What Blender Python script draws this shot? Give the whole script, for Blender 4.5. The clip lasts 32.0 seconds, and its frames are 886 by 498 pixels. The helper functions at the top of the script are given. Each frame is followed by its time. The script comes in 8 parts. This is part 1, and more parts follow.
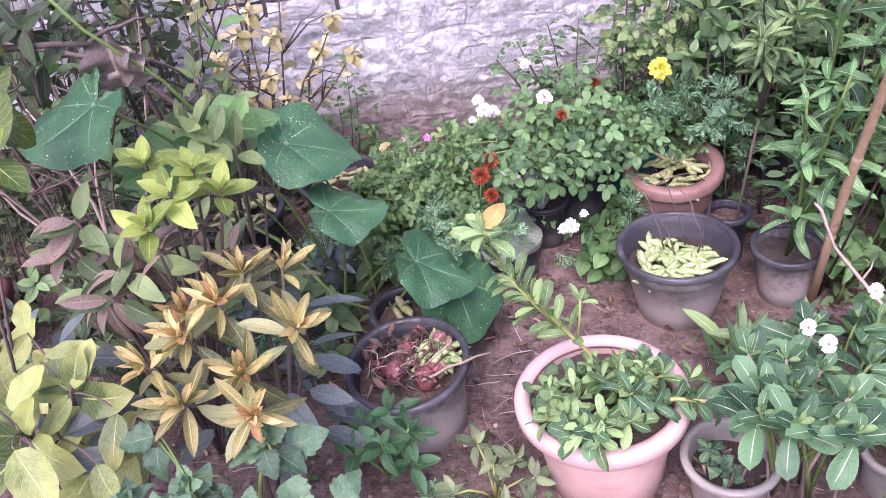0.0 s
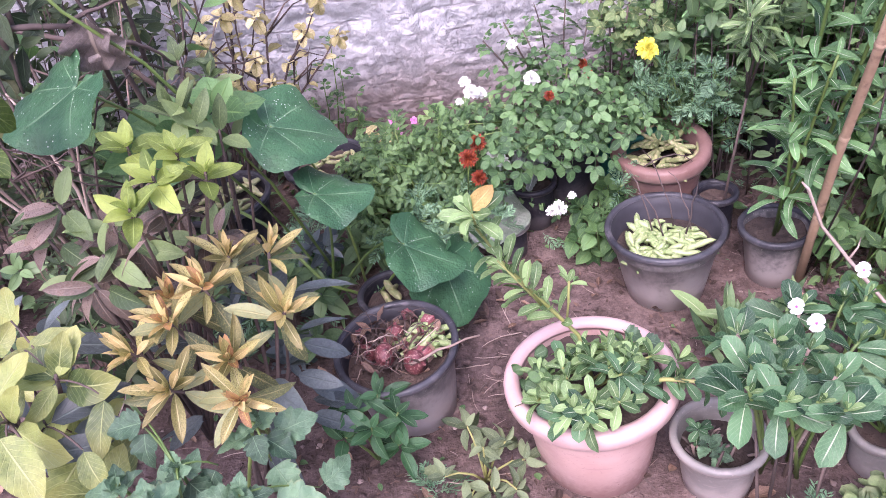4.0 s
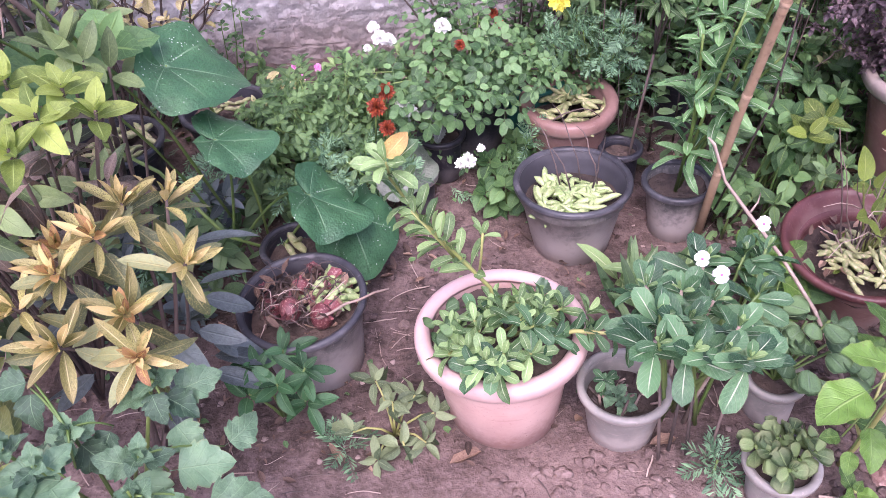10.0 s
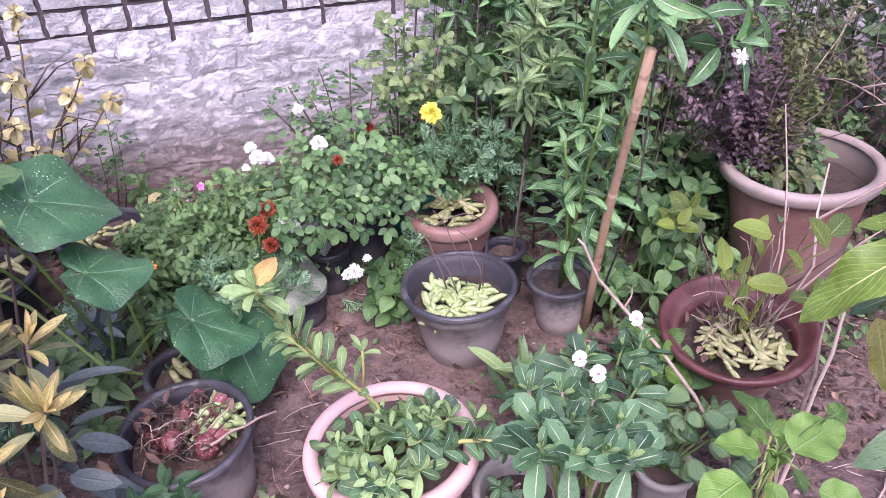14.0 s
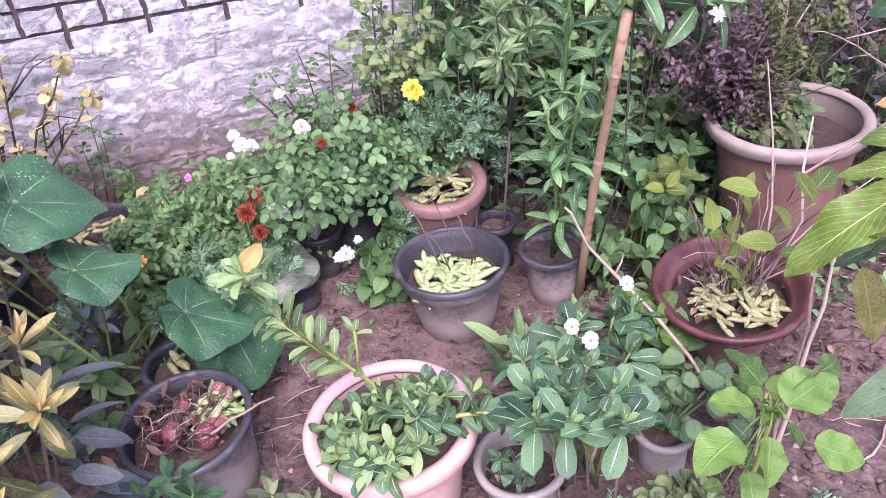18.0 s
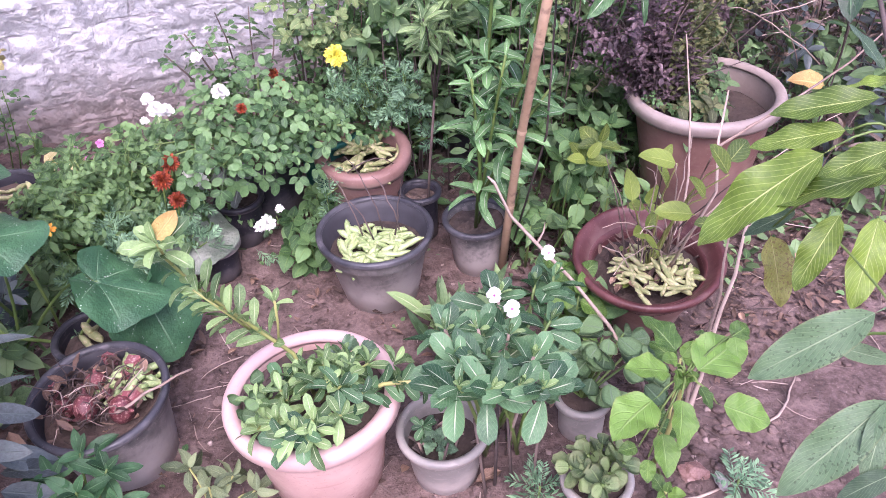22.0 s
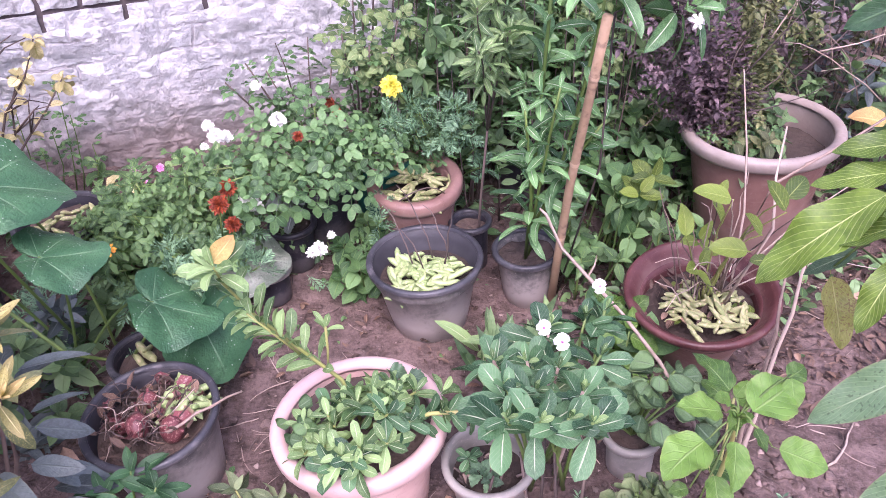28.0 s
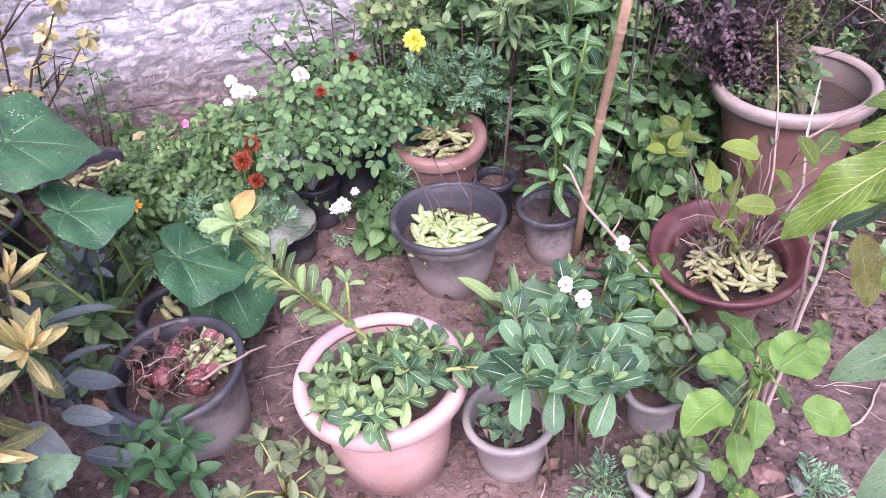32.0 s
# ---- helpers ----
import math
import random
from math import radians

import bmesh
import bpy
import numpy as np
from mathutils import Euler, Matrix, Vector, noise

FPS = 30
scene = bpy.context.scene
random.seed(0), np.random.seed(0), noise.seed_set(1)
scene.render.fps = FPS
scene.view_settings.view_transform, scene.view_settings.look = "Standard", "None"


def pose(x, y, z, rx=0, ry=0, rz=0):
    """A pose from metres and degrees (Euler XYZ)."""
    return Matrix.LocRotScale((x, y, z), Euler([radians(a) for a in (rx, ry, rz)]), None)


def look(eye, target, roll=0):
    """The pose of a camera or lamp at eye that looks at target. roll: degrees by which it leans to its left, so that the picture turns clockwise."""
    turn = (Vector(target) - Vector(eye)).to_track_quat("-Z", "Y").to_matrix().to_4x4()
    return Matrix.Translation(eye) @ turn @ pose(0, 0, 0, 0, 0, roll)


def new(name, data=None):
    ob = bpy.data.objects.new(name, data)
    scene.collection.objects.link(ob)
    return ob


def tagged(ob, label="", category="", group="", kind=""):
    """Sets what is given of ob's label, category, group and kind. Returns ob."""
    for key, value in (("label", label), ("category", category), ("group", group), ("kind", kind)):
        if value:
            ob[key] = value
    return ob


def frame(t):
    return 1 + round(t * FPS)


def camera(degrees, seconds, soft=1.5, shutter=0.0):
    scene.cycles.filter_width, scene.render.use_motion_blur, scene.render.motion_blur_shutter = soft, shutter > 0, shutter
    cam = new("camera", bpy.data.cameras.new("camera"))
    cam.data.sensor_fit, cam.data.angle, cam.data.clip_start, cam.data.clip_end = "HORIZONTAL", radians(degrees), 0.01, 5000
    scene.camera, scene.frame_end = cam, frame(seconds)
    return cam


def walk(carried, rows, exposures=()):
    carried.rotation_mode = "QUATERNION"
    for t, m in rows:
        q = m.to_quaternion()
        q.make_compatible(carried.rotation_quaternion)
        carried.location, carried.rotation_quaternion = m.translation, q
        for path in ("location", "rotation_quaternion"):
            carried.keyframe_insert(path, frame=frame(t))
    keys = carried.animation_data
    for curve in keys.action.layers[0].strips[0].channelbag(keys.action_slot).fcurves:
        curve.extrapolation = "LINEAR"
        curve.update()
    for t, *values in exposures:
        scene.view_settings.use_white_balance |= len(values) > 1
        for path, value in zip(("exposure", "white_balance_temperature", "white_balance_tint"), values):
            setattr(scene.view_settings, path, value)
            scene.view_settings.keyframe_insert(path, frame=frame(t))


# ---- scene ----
cam = camera(57.9, 32.0, soft=0.5)
EXPOSURES = [(0.0, 1.46, 5920, 41), (7.0, 1.40, 5920, 41), (10.0, 1.43, 5920, 41), (13.0, 1.31, 5920, 41), (16.0, 1.38, 5920, 41), (18.0, 1.46, 5920, 41), (20.0, 1.44, 5920, 41), (22.0, 1.49, 5920, 41), (32.0, 1.50, 5920, 41)]
PATH = [
    (0, (-0.042, -0.281, 1.361), (0.021, 1.392, 0.267), -3.9),
    (0.5, (-0.046, -0.28, 1.358), (0.02, 1.389, 0.258), -3.8),
    (1, (-0.046, -0.28, 1.357), (0.016, 1.389, 0.256), -3.9),
    (1.5, (-0.046, -0.281, 1.355), (-0.013, 1.375, 0.234), -3.9),
    (2, (-0.046, -0.277, 1.356), (0.005, 1.379, 0.236), -3.8),
    (2.5, (-0.047, -0.278, 1.36), (0.011, 1.398, 0.269), -3.4),
    (3, (-0.048, -0.274, 1.357), (0.023, 1.386, 0.243), -2.6),
    (3.5, (-0.044, -0.281, 1.357), (0.008, 1.378, 0.24), -3.6),
    (4, (-0.042, -0.275, 1.354), (0.047, 1.374, 0.225), -3.9),
    (4.5, (-0.033, -0.272, 1.351), (0.097, 1.364, 0.208), -3.7),
    (6.5, (-0.031, -0.278, 1.355), (0.079, 1.365, 0.22), -3.8),
    (7, (-0.015, -0.287, 1.35), (0.049, 1.337, 0.184), -3.9),
    (7.5, (0.014, -0.291, 1.345), (-0.042, 1.302, 0.137), -5.4),
    (8, (0.017, -0.286, 1.327), (-0.117, 1.261, 0.067), -6.1),
    (8.5, (-0.051, -0.279, 1.327), (-0.032, 1.289, 0.086), -1.5),
    (9, (-0.105, -0.25, 1.312), (0.133, 1.301, 0.071), 0.0),
    (9.5, (-0.115, -0.245, 1.304), (0.234, 1.266, 0.041), 1.3),
    (10, (-0.066, -0.243, 1.32), (0.266, 1.307, 0.101), 1.8),
    (10.5, (-0.047, -0.243, 1.333), (0.237, 1.363, 0.176), 0.9),
    (11, (-0.037, -0.243, 1.334), (0.271, 1.365, 0.185), 0.6),
    (11.5, (-0.044, -0.24, 1.336), (0.271, 1.362, 0.18), 1.2),
    (12, (-0.025, -0.235, 1.353), (0.326, 1.401, 0.258), 1.1),
    (12.5, (-0.01, -0.23, 1.354), (0.434, 1.434, 0.338), 1.7),
    (13, (0.0, -0.247, 1.359), (0.531, 1.405, 0.364), 2.1),
    (13.5, (0.0, -0.243, 1.359), (0.561, 1.384, 0.342), 2.1),
    (15.5, (0.023, -0.242, 1.358), (0.579, 1.379, 0.328), 0.4),
    (16, (0.017, -0.239, 1.359), (0.592, 1.367, 0.315), 0.7),
    (16.5, (0.021, -0.246, 1.361), (0.618, 1.371, 0.347), 0.8),
    (17, (0.013, -0.247, 1.359), (0.559, 1.363, 0.306), -0.8),
    (17.5, (0.02, -0.249, 1.355), (0.557, 1.346, 0.275), -1.5),
    (18, (0.026, -0.251, 1.354), (0.583, 1.346, 0.286), -1.7),
    (18.5, (0.035, -0.258, 1.351), (0.62, 1.311, 0.257), -1.4),
    (19, (0.035, -0.26, 1.343), (0.628, 1.272, 0.202), -1.4),
    (19.5, (0.039, -0.24, 1.33), (0.56, 1.267, 0.123), -1.0),
    (20, (0.042, -0.248, 1.345), (0.529, 1.312, 0.191), -2.3),
    (20.5, (0.042, -0.269, 1.356), (0.575, 1.317, 0.259), -2.5),
    (21, (0.036, -0.267, 1.351), (0.655, 1.283, 0.249), -0.7),
    (21.5, (0.02, -0.259, 1.348), (0.676, 1.277, 0.249), 1.0),
    (22, (0.034, -0.249, 1.344), (0.746, 1.242, 0.218), 1.9),
    (22.5, (0.037, -0.244, 1.343), (0.731, 1.252, 0.211), 1.5),
    (23, (0.037, -0.246, 1.339), (0.703, 1.262, 0.207), 1.7),
    (23.5, (0.037, -0.247, 1.339), (0.698, 1.266, 0.211), 1.5),
    (24, (0.036, -0.241, 1.34), (0.682, 1.295, 0.234), 1.7),
    (24.5, (0.036, -0.246, 1.35), (0.664, 1.324, 0.283), 1.4),
    (25, (0.027, -0.254, 1.349), (0.623, 1.334, 0.289), 1.9),
    (25.5, (0.026, -0.255, 1.349), (0.636, 1.326, 0.287), 1.9),
    (27.5, (0.027, -0.253, 1.348), (0.641, 1.327, 0.287), 0.9),
    (28, (0.025, -0.247, 1.347), (0.645, 1.326, 0.279), 1.2),
    (28.5, (0.023, -0.244, 1.347), (0.629, 1.324, 0.264), 1.5),
    (29, (0.028, -0.245, 1.344), (0.64, 1.323, 0.264), 1.6),
    (29.5, (0.024, -0.243, 1.344), (0.63, 1.322, 0.255), 1.3),
    (30, (0.026, -0.245, 1.346), (0.639, 1.324, 0.267), 1.4),
    (30.5, (0.029, -0.247, 1.345), (0.639, 1.32, 0.261), 0.9),
    (31, (0.027, -0.252, 1.346), (0.642, 1.312, 0.262), 1.5),
    (31.5, (0.033, -0.252, 1.343), (0.627, 1.292, 0.219), 1.2),
    (32, (0.038, -0.249, 1.339), (0.573, 1.294, 0.185), 0.1),
]
# the plan was drawn with the plumb line leaning this far; LEVEL sets it upright
LEAN = 3.5
LEVEL = Matrix.Rotation(radians(LEAN), 4, "Y")
walk(cam, [(t, LEVEL @ look(eye, target, roll)) for t, eye, target, roll in PATH], EXPOSURES)

# ---- light ----
world = bpy.data.worlds.new("overcast_sky")
scene.world = world
world.use_nodes = True
wn = world.node_tree.nodes
wl = world.node_tree.links
sky = wn.new("ShaderNodeTexSky")
sky.sky_type = "NISHITA"
sky.sun_disc = False
sky.sun_elevation = radians(58)
sky.sun_rotation = radians(200)
sky.air_density, sky.dust_density, sky.ozone_density = 1.0, 4.0, 0.6
wn["Background"].inputs["Strength"].default_value = 0.15
wl.new(sky.outputs["Color"], wn["Background"].inputs["Color"])
sun_data = bpy.data.lights.new("sun", "SUN")
sun_data.energy = 1.4
sun_data.angle = radians(35)
sun_data.color = (1.0, 0.96, 0.92)
sun = new("sun", sun_data)
sun.matrix_world = look((-1.0, -3.0, 5.2), (0.3, 1.2, 0.0))

rng = random.Random(7)


# ---- materials ----
def nodes_of(name):
    m = bpy.data.materials.new(name)
    m.use_nodes = True
    nt = m.node_tree
    return m, nt.nodes, nt.links, nt.nodes["Principled BSDF"]


def node(nodes, kind, **values):
    n = nodes.new(kind)
    for k, v in values.items():
        n.inputs[k].default_value = v
    return n


def math_node(nodes, links, op, a, b=None, c=None):
    n = nodes.new("ShaderNodeMath")
    n.operation = op
    for i, v in enumerate((a, b, c)):
        if v is None:
            continue
        if isinstance(v, (int, float)):
            n.inputs[i].default_value = v
        else:
            links.new(v, n.inputs[i])
    return n.outputs[0]


def mix_color(nodes, links, fac, a, b):
    n = nodes.new("ShaderNodeMix")
    n.data_type = "RGBA"
    for sock, v in ((n.inputs[0], fac), (n.inputs[6], a), (n.inputs[7], b)):
        if isinstance(v, (int, float)):
            sock.default_value = v
        elif isinstance(v, tuple):
            sock.default_value = (*v, 1.0)
        else:
            links.new(v, sock)
    return n.outputs[2]


def ramp(nodes, links, value, lo, hi):
    n = nodes.new("ShaderNodeMapRange")
    n.interpolation_type = "SMOOTHSTEP"
    n.inputs["From Min"].default_value, n.inputs["From Max"].default_value = lo, hi
    links.new(value, n.inputs["Value"])
    return n.outputs["Result"]


def random_of(nodes, links):
    info = nodes.new("ShaderNodeObjectInfo")
    geo = nodes.new("ShaderNodeNewGeometry")
    return math_node(nodes, links, "FRACT", math_node(nodes, links, "ADD", info.outputs["Random"], geo.outputs["Random Per Island"]))


def noise_of(nodes, links, scale, detail=4.0, coord="Object", rough=0.55):
    tc = nodes.new("ShaderNodeTexCoord")
    n = node(nodes, "ShaderNodeTexNoise", Scale=scale, Detail=detail, Roughness=rough)
    links.new(tc.outputs[coord], n.inputs["Vector"])
    return n.outputs["Fac"]


def bump_of(nodes, links, height, strength, distance):
    b = node(nodes, "ShaderNodeBump", Strength=strength, Distance=distance)
    links.new(height, b.inputs["Height"])
    return b.outputs["Normal"]


def plain(name, dark, light, rough=0.7, scale=30.0, relief=0.3, distance=0.004, metal=0.0, second=None, spec=0.5):
    """Two tones broken up by coarse and fine noise, each piece a little different."""
    m, n, l, p = nodes_of(name)
    coarse, fine = noise_of(n, l, scale * 0.15), noise_of(n, l, scale)
    r = random_of(n, l)
    mixed = math_node(n, l, "ADD", math_node(n, l, "MULTIPLY", coarse, 0.5), math_node(n, l, "ADD", math_node(n, l, "MULTIPLY", fine, 0.4), math_node(n, l, "MULTIPLY", r, 0.35)))
    colour = mix_color(n, l, ramp(n, l, mixed, 0.3, 0.9), dark, light)
    if second:
        colour = mix_color(n, l, ramp(n, l, noise_of(n, l, scale * 0.4, 6.0), 0.52, 0.68), colour, second)
    l.new(colour, p.inputs["Base Color"])
    p.inputs["Roughness"].default_value = rough
    p.inputs["Metallic"].default_value = metal
    p.inputs["Specular IOR Level"].default_value = spec
    l.new(bump_of(n, l, fine, relief, distance), p.inputs["Normal"])
    return m


def cooler(c):
    """A green or yellow leaf under a white sky: less pure."""
    return (c[0], c[1], max(c[2], 0.30 * c[1] + 0.25 * c[2]))


def leaf_material(name, base, other, rib=None, rib_width=0.05, veins=0.25, vein_count=7.0, spots=None, spot_lo=0.58, rough=0.45, through_it=0.25, tip=None, pure=False):
    """A leaf: midrib and side veins by its own u, v; mottling, spots and a colour of its own for each leaf."""
    if not pure:
        base, other = cooler(base), cooler(other)
    m, n, l, p = nodes_of(name)
    uv = n.new("ShaderNodeUVMap")
    uv.uv_map = "leaf"
    sep = n.new("ShaderNodeSeparateXYZ")
    l.new(uv.outputs["UV"], sep.inputs[0])
    side = math_node(n, l, "ABSOLUTE", math_node(n, l, "SUBTRACT", sep.outputs["X"], 0.5))
    r = random_of(n, l)
    blotch = noise_of(n, l, 6.0, 3.0)
    fine = noise_of(n, l, 60.0, 3.0)
    pick = math_node(n, l, "ADD", math_node(n, l, "MULTIPLY", r, 0.7), math_node(n, l, "MULTIPLY", blotch, 0.5))
    dim, bright = tuple(c * 0.58 for c in base), tuple(c * 1.18 for c in other)
    grain = math_node(n, l, "MULTIPLY", math_node(n, l, "SUBTRACT", noise_of(n, l, 19.0, 5.0, rough=0.7), 0.5), 0.7)
    colour = mix_color(n, l, ramp(n, l, math_node(n, l, "ADD", pick, grain), 0.15, 1.05), dim, bright)
    edge = math_node(n, l, "MULTIPLY", ramp(n, l, math_node(n, l, "ADD", side, math_node(n, l, "MULTIPLY", fine, 0.12)), 0.50, 0.58), ramp(n, l, r, 0.55, 0.75))
    colour = mix_color(n, l, math_node(n, l, "MULTIPLY", edge, 0.5), colour, tuple(0.35 * a + 0.65 * b for a, b in zip(other, (0.30, 0.24, 0.10))))
    if tip:
        colour = mix_color(n, l, math_node(n, l, "MULTIPLY", ramp(n, l, math_node(n, l, "ADD", sep.outputs["Y"], math_node(n, l, "MULTIPLY", blotch, 0.3)), 0.55, 1.1), 0.45), colour, tip)
    wave = math_node(n, l, "SINE", math_node(n, l, "MULTIPLY", math_node(n, l, "SUBTRACT", sep.outputs["Y"], math_node(n, l, "MULTIPLY", side, 0.7)), vein_count * 6.283))
    vein = ramp(n, l, wave, 0.86, 1.0)
    rib_colour = rib or tuple(min(1.0, c * 2.2 + 0.03) for c in base)
    colour = mix_color(n, l, math_node(n, l, "MULTIPLY", vein, veins * 0.75), colour, rib_colour)
    if spots:
        spotty = math_node(n, l, "ADD", noise_of(n, l, 42.0, 2.0), math_node(n, l, "MULTIPLY", math_node(n, l, "SUBTRACT", blotch, 0.5), 0.5))
        colour = mix_color(n, l, math_node(n, l, "MULTIPLY", ramp(n, l, spotty, spot_lo, spot_lo + 0.07), 0.85), colour, spots)
    rib_mask = math_node(n, l, "MULTIPLY", ramp(n, l, side, rib_width, rib_width * 0.35), ramp(n, l, sep.outputs["Y"], 1.0, 0.55))
    colour = mix_color(n, l, math_node(n, l, "MULTIPLY", rib_mask, 0.9), colour, rib_colour)
    l.new(colour, p.inputs["Base Color"])
    sheen = math_node(n, l, "ADD", rough * 0.78, math_node(n, l, "MULTIPLY", blotch, rough * 0.3))
    l.new(sheen, p.inputs["Roughness"])
    p.inputs["Specular IOR Level"].default_value = 0.45
    height = math_node(n, l, "ADD", math_node(n, l, "MULTIPLY", fine, 0.5), math_node(n, l, "ADD", math_node(n, l, "MULTIPLY", vein, -0.35), rib_mask))
    l.new(bump_of(n, l, height, 0.55, 0.004), p.inputs["Normal"])
    thin = n.new("ShaderNodeBsdfTranslucent")
    l.new(mix_color(n, l, 0.5, colour, tuple(c * f for c, f in zip(other, (1.2, 1.3, 0.9)))), thin.inputs["Color"])
    both = node(n, "ShaderNodeMixShader", Fac=through_it)
    l.new(p.outputs[0], both.inputs[1])
    l.new(thin.outputs[0], both.inputs[2])
    l.new(both.outputs[0], n["Material Output"].inputs["Surface"])
    return m


def pot_material(name, dark, light, dust, dust_top=0.75, rough=0.6, scuff=0.5):
    """Moulded plastic or clay with dried mud splashed up from the foot and scuffs."""
    m, n, l, p = nodes_of(name)
    tc = n.new("ShaderNodeTexCoord")
    sep = n.new("ShaderNodeSeparateXYZ")
    l.new(tc.outputs["Generated"], sep.inputs[0])
    coarse, fine = noise_of(n, l, 9.0, 5.0), noise_of(n, l, 70.0, 4.0)
    colour = mix_color(n, l, ramp(n, l, coarse, 0.35, 0.7), dark, light)
    splash = math_node(n, l, "SUBTRACT", math_node(n, l, "ADD", math_node(n, l, "MULTIPLY", coarse, 0.5), math_node(n, l, "MULTIPLY", fine, 0.3)), math_node(n, l, "MULTIPLY", sep.outputs["Z"], 0.5 / dust_top))
    colour = mix_color(n, l, math_node(n, l, "MULTIPLY", ramp(n, l, splash, -0.05, 0.25), scuff), colour, dust)
    stretch = n.new("ShaderNodeMapping")
    stretch.inputs["Scale"].default_value = (9.0, 9.0, 60.0)
    l.new(tc.outputs["Object"], stretch.inputs["Vector"])
    streak = node(n, "ShaderNodeTexNoise", Scale=2.0, Detail=3.0)
    l.new(stretch.outputs[0], streak.inputs["Vector"])
    colour = mix_color(n, l, math_node(n, l, "MULTIPLY", ramp(n, l, streak.outputs["Fac"], 0.6, 0.75), 0.35), colour, dust)
    worn, specks = noise_of(n, l, 22.0, 6.0, rough=0.7), noise_of(n, l, 150.0, 2.0)
    wear = math_node(n, l, "MAXIMUM", math_node(n, l, "MULTIPLY", ramp(n, l, worn, 0.56, 0.66), 0.45), math_node(n, l, "MULTIPLY", ramp(n, l, specks, 0.63, 0.70), 0.6))
    colour = mix_color(n, l, math_node(n, l, "MULTIPLY", wear, scuff), colour, dust)
    l.new(colour, p.inputs["Base Color"])
    l.new(ramp(n, l, fine, -0.6, 1.9), p.inputs["Roughness"])
    p.inputs["Specular IOR Level"].default_value = 0.35
    l.new(bump_of(n, l, fine, 0.2, 0.002), p.inputs["Normal"])
    return m


# ---- mesh helpers ----
def mesh_data(name, verts, faces, mat=None, uvs=None, smooth=True):
    me = bpy.data.meshes.new(name)
    me.from_pydata([tuple(v) for v in verts], [], faces)
    if uvs is not None:
        layer = me.uv_layers.new(name="leaf")
        loops = np.empty(len(me.loops), dtype=np.int32)
        me.loops.foreach_get("vertex_index", loops)
        layer.data.foreach_set("uv", np.asarray(uvs, dtype=np.float32)[loops].ravel())
    if smooth:
        me.polygons.foreach_set("use_smooth", [True] * len(me.polygons))
    if mat:
        me.materials.append(mat)
    me.update()
    return me


def part_of(name, me, parent=None, m=None, label=""):
    ob = new(name, me)
    if parent:
        ob.parent = parent
    if m is not None:
        ob.matrix_basis = m
    return tagged(ob, label=label)


def empty(name, at, label, category, group="", turn=0.0, lean=(0.0, 0.0)):
    ob = new(name)
    ob.empty_display_size = 0.05
    ob.matrix_basis = pose(*at, lean[0], lean[1], turn)
    return tagged(ob, label=label, category=category, group=group)


def lathe(profile, seg=40, wobble=0.0, phase=0.0):
    """A ring of points for each (radius, height) of the profile."""
    verts, faces = [], []
    for r, z in profile:
        for k in range(seg):
            a = 2 * math.pi * k / seg
            w = 1 + wobble * math.sin(2 * a + phase) + wobble * 0.5 * math.sin(3 * a + phase * 2)
            verts.append((r * w * math.cos(a), r * w * math.sin(a), z))
    for j in range(len(profile) - 1):
        for k in range(seg):
            a, b = j * seg + k, j * seg + (k + 1) % seg
            faces.append((a, b, b + seg, a + seg))
    return verts, faces


def tube(points, radii, sides=6, cap=True):
    """A tapering tube through the points."""
    pts = [Vector(p) for p in points]
    verts, faces = [], []
    for i, p in enumerate(pts):
        d = (pts[min(i + 1, len(pts) - 1)] - pts[max(i - 1, 0)]).normalized()
        a = d.orthogonal().normalized() if abs(d.z) > 0.9 else d.cross(Vector((0, 0, 1))).normalized()
        b = d.cross(a)
        r = radii[i] if isinstance(radii, (list, tuple)) else radii
        for k in range(sides):
            t = 2 * math.pi * k / sides
            verts.append(p + a * (r * math.cos(t)) + b * (r * math.sin(t)))
    for i in range(len(pts) - 1):
        for k in range(sides):
            a, b = i * sides + k, i * sides + (k + 1) % sides
            faces.append((a, b, b + sides, a + sides))
    if cap:
        faces.append(tuple(range(sides))[::-1])
        faces.append(tuple(range((len(pts) - 1) * sides, len(pts) * sides)))
    return verts, faces


def joined(pieces):
    """One list of verts, faces and uvs from several."""
    V, F, U = [], [], []
    for piece in pieces:
        v, f = piece[0], piece[1]
        o = len(V)
        V.extend(v)
        F.extend(tuple(i + o for i in face) for face in f)
        U.extend(piece[2] if len(piece) > 2 else [(0.25, 0.5)] * len(v))
    return V, F, U


def curve_points(a, b, bend=(0, 0, 0), count=7, jitter=0.0, r=None):
    """Points from a to b, bowed by bend at the middle."""
    a, b, bend = Vector(a), Vector(b), Vector(bend)
    r = r or rng
    out = []
    for i in range(count):
        t = i / (count - 1)
        p = a.lerp(b, t) + bend * (4 * t * (1 - t))
        if 0 < i < count - 1 and jitter:
            p += Vector((r.uniform(-1, 1), r.uniform(-1, 1), r.uniform(-1, 1))) * jitter
        out.append(p)
    return out


def ground_z(x, y):
    s = min(max((y - 1.3) / 1.1, 0), 1)
    s = s * s * (3 - 2 * s)
    return -0.05 + 0.0612 * (x - 0.1) + 0.19 * s - 0.04 * s * min(max(x - 0.1, 0), 1)


def bumpy(x, y):
    p = Vector((x, y, 0))
    return ground_z(x, y) + 0.012 * noise.noise(p * 4) + 0.006 * noise.noise(p * 14) + 0.003 * noise.noise(p * 45)

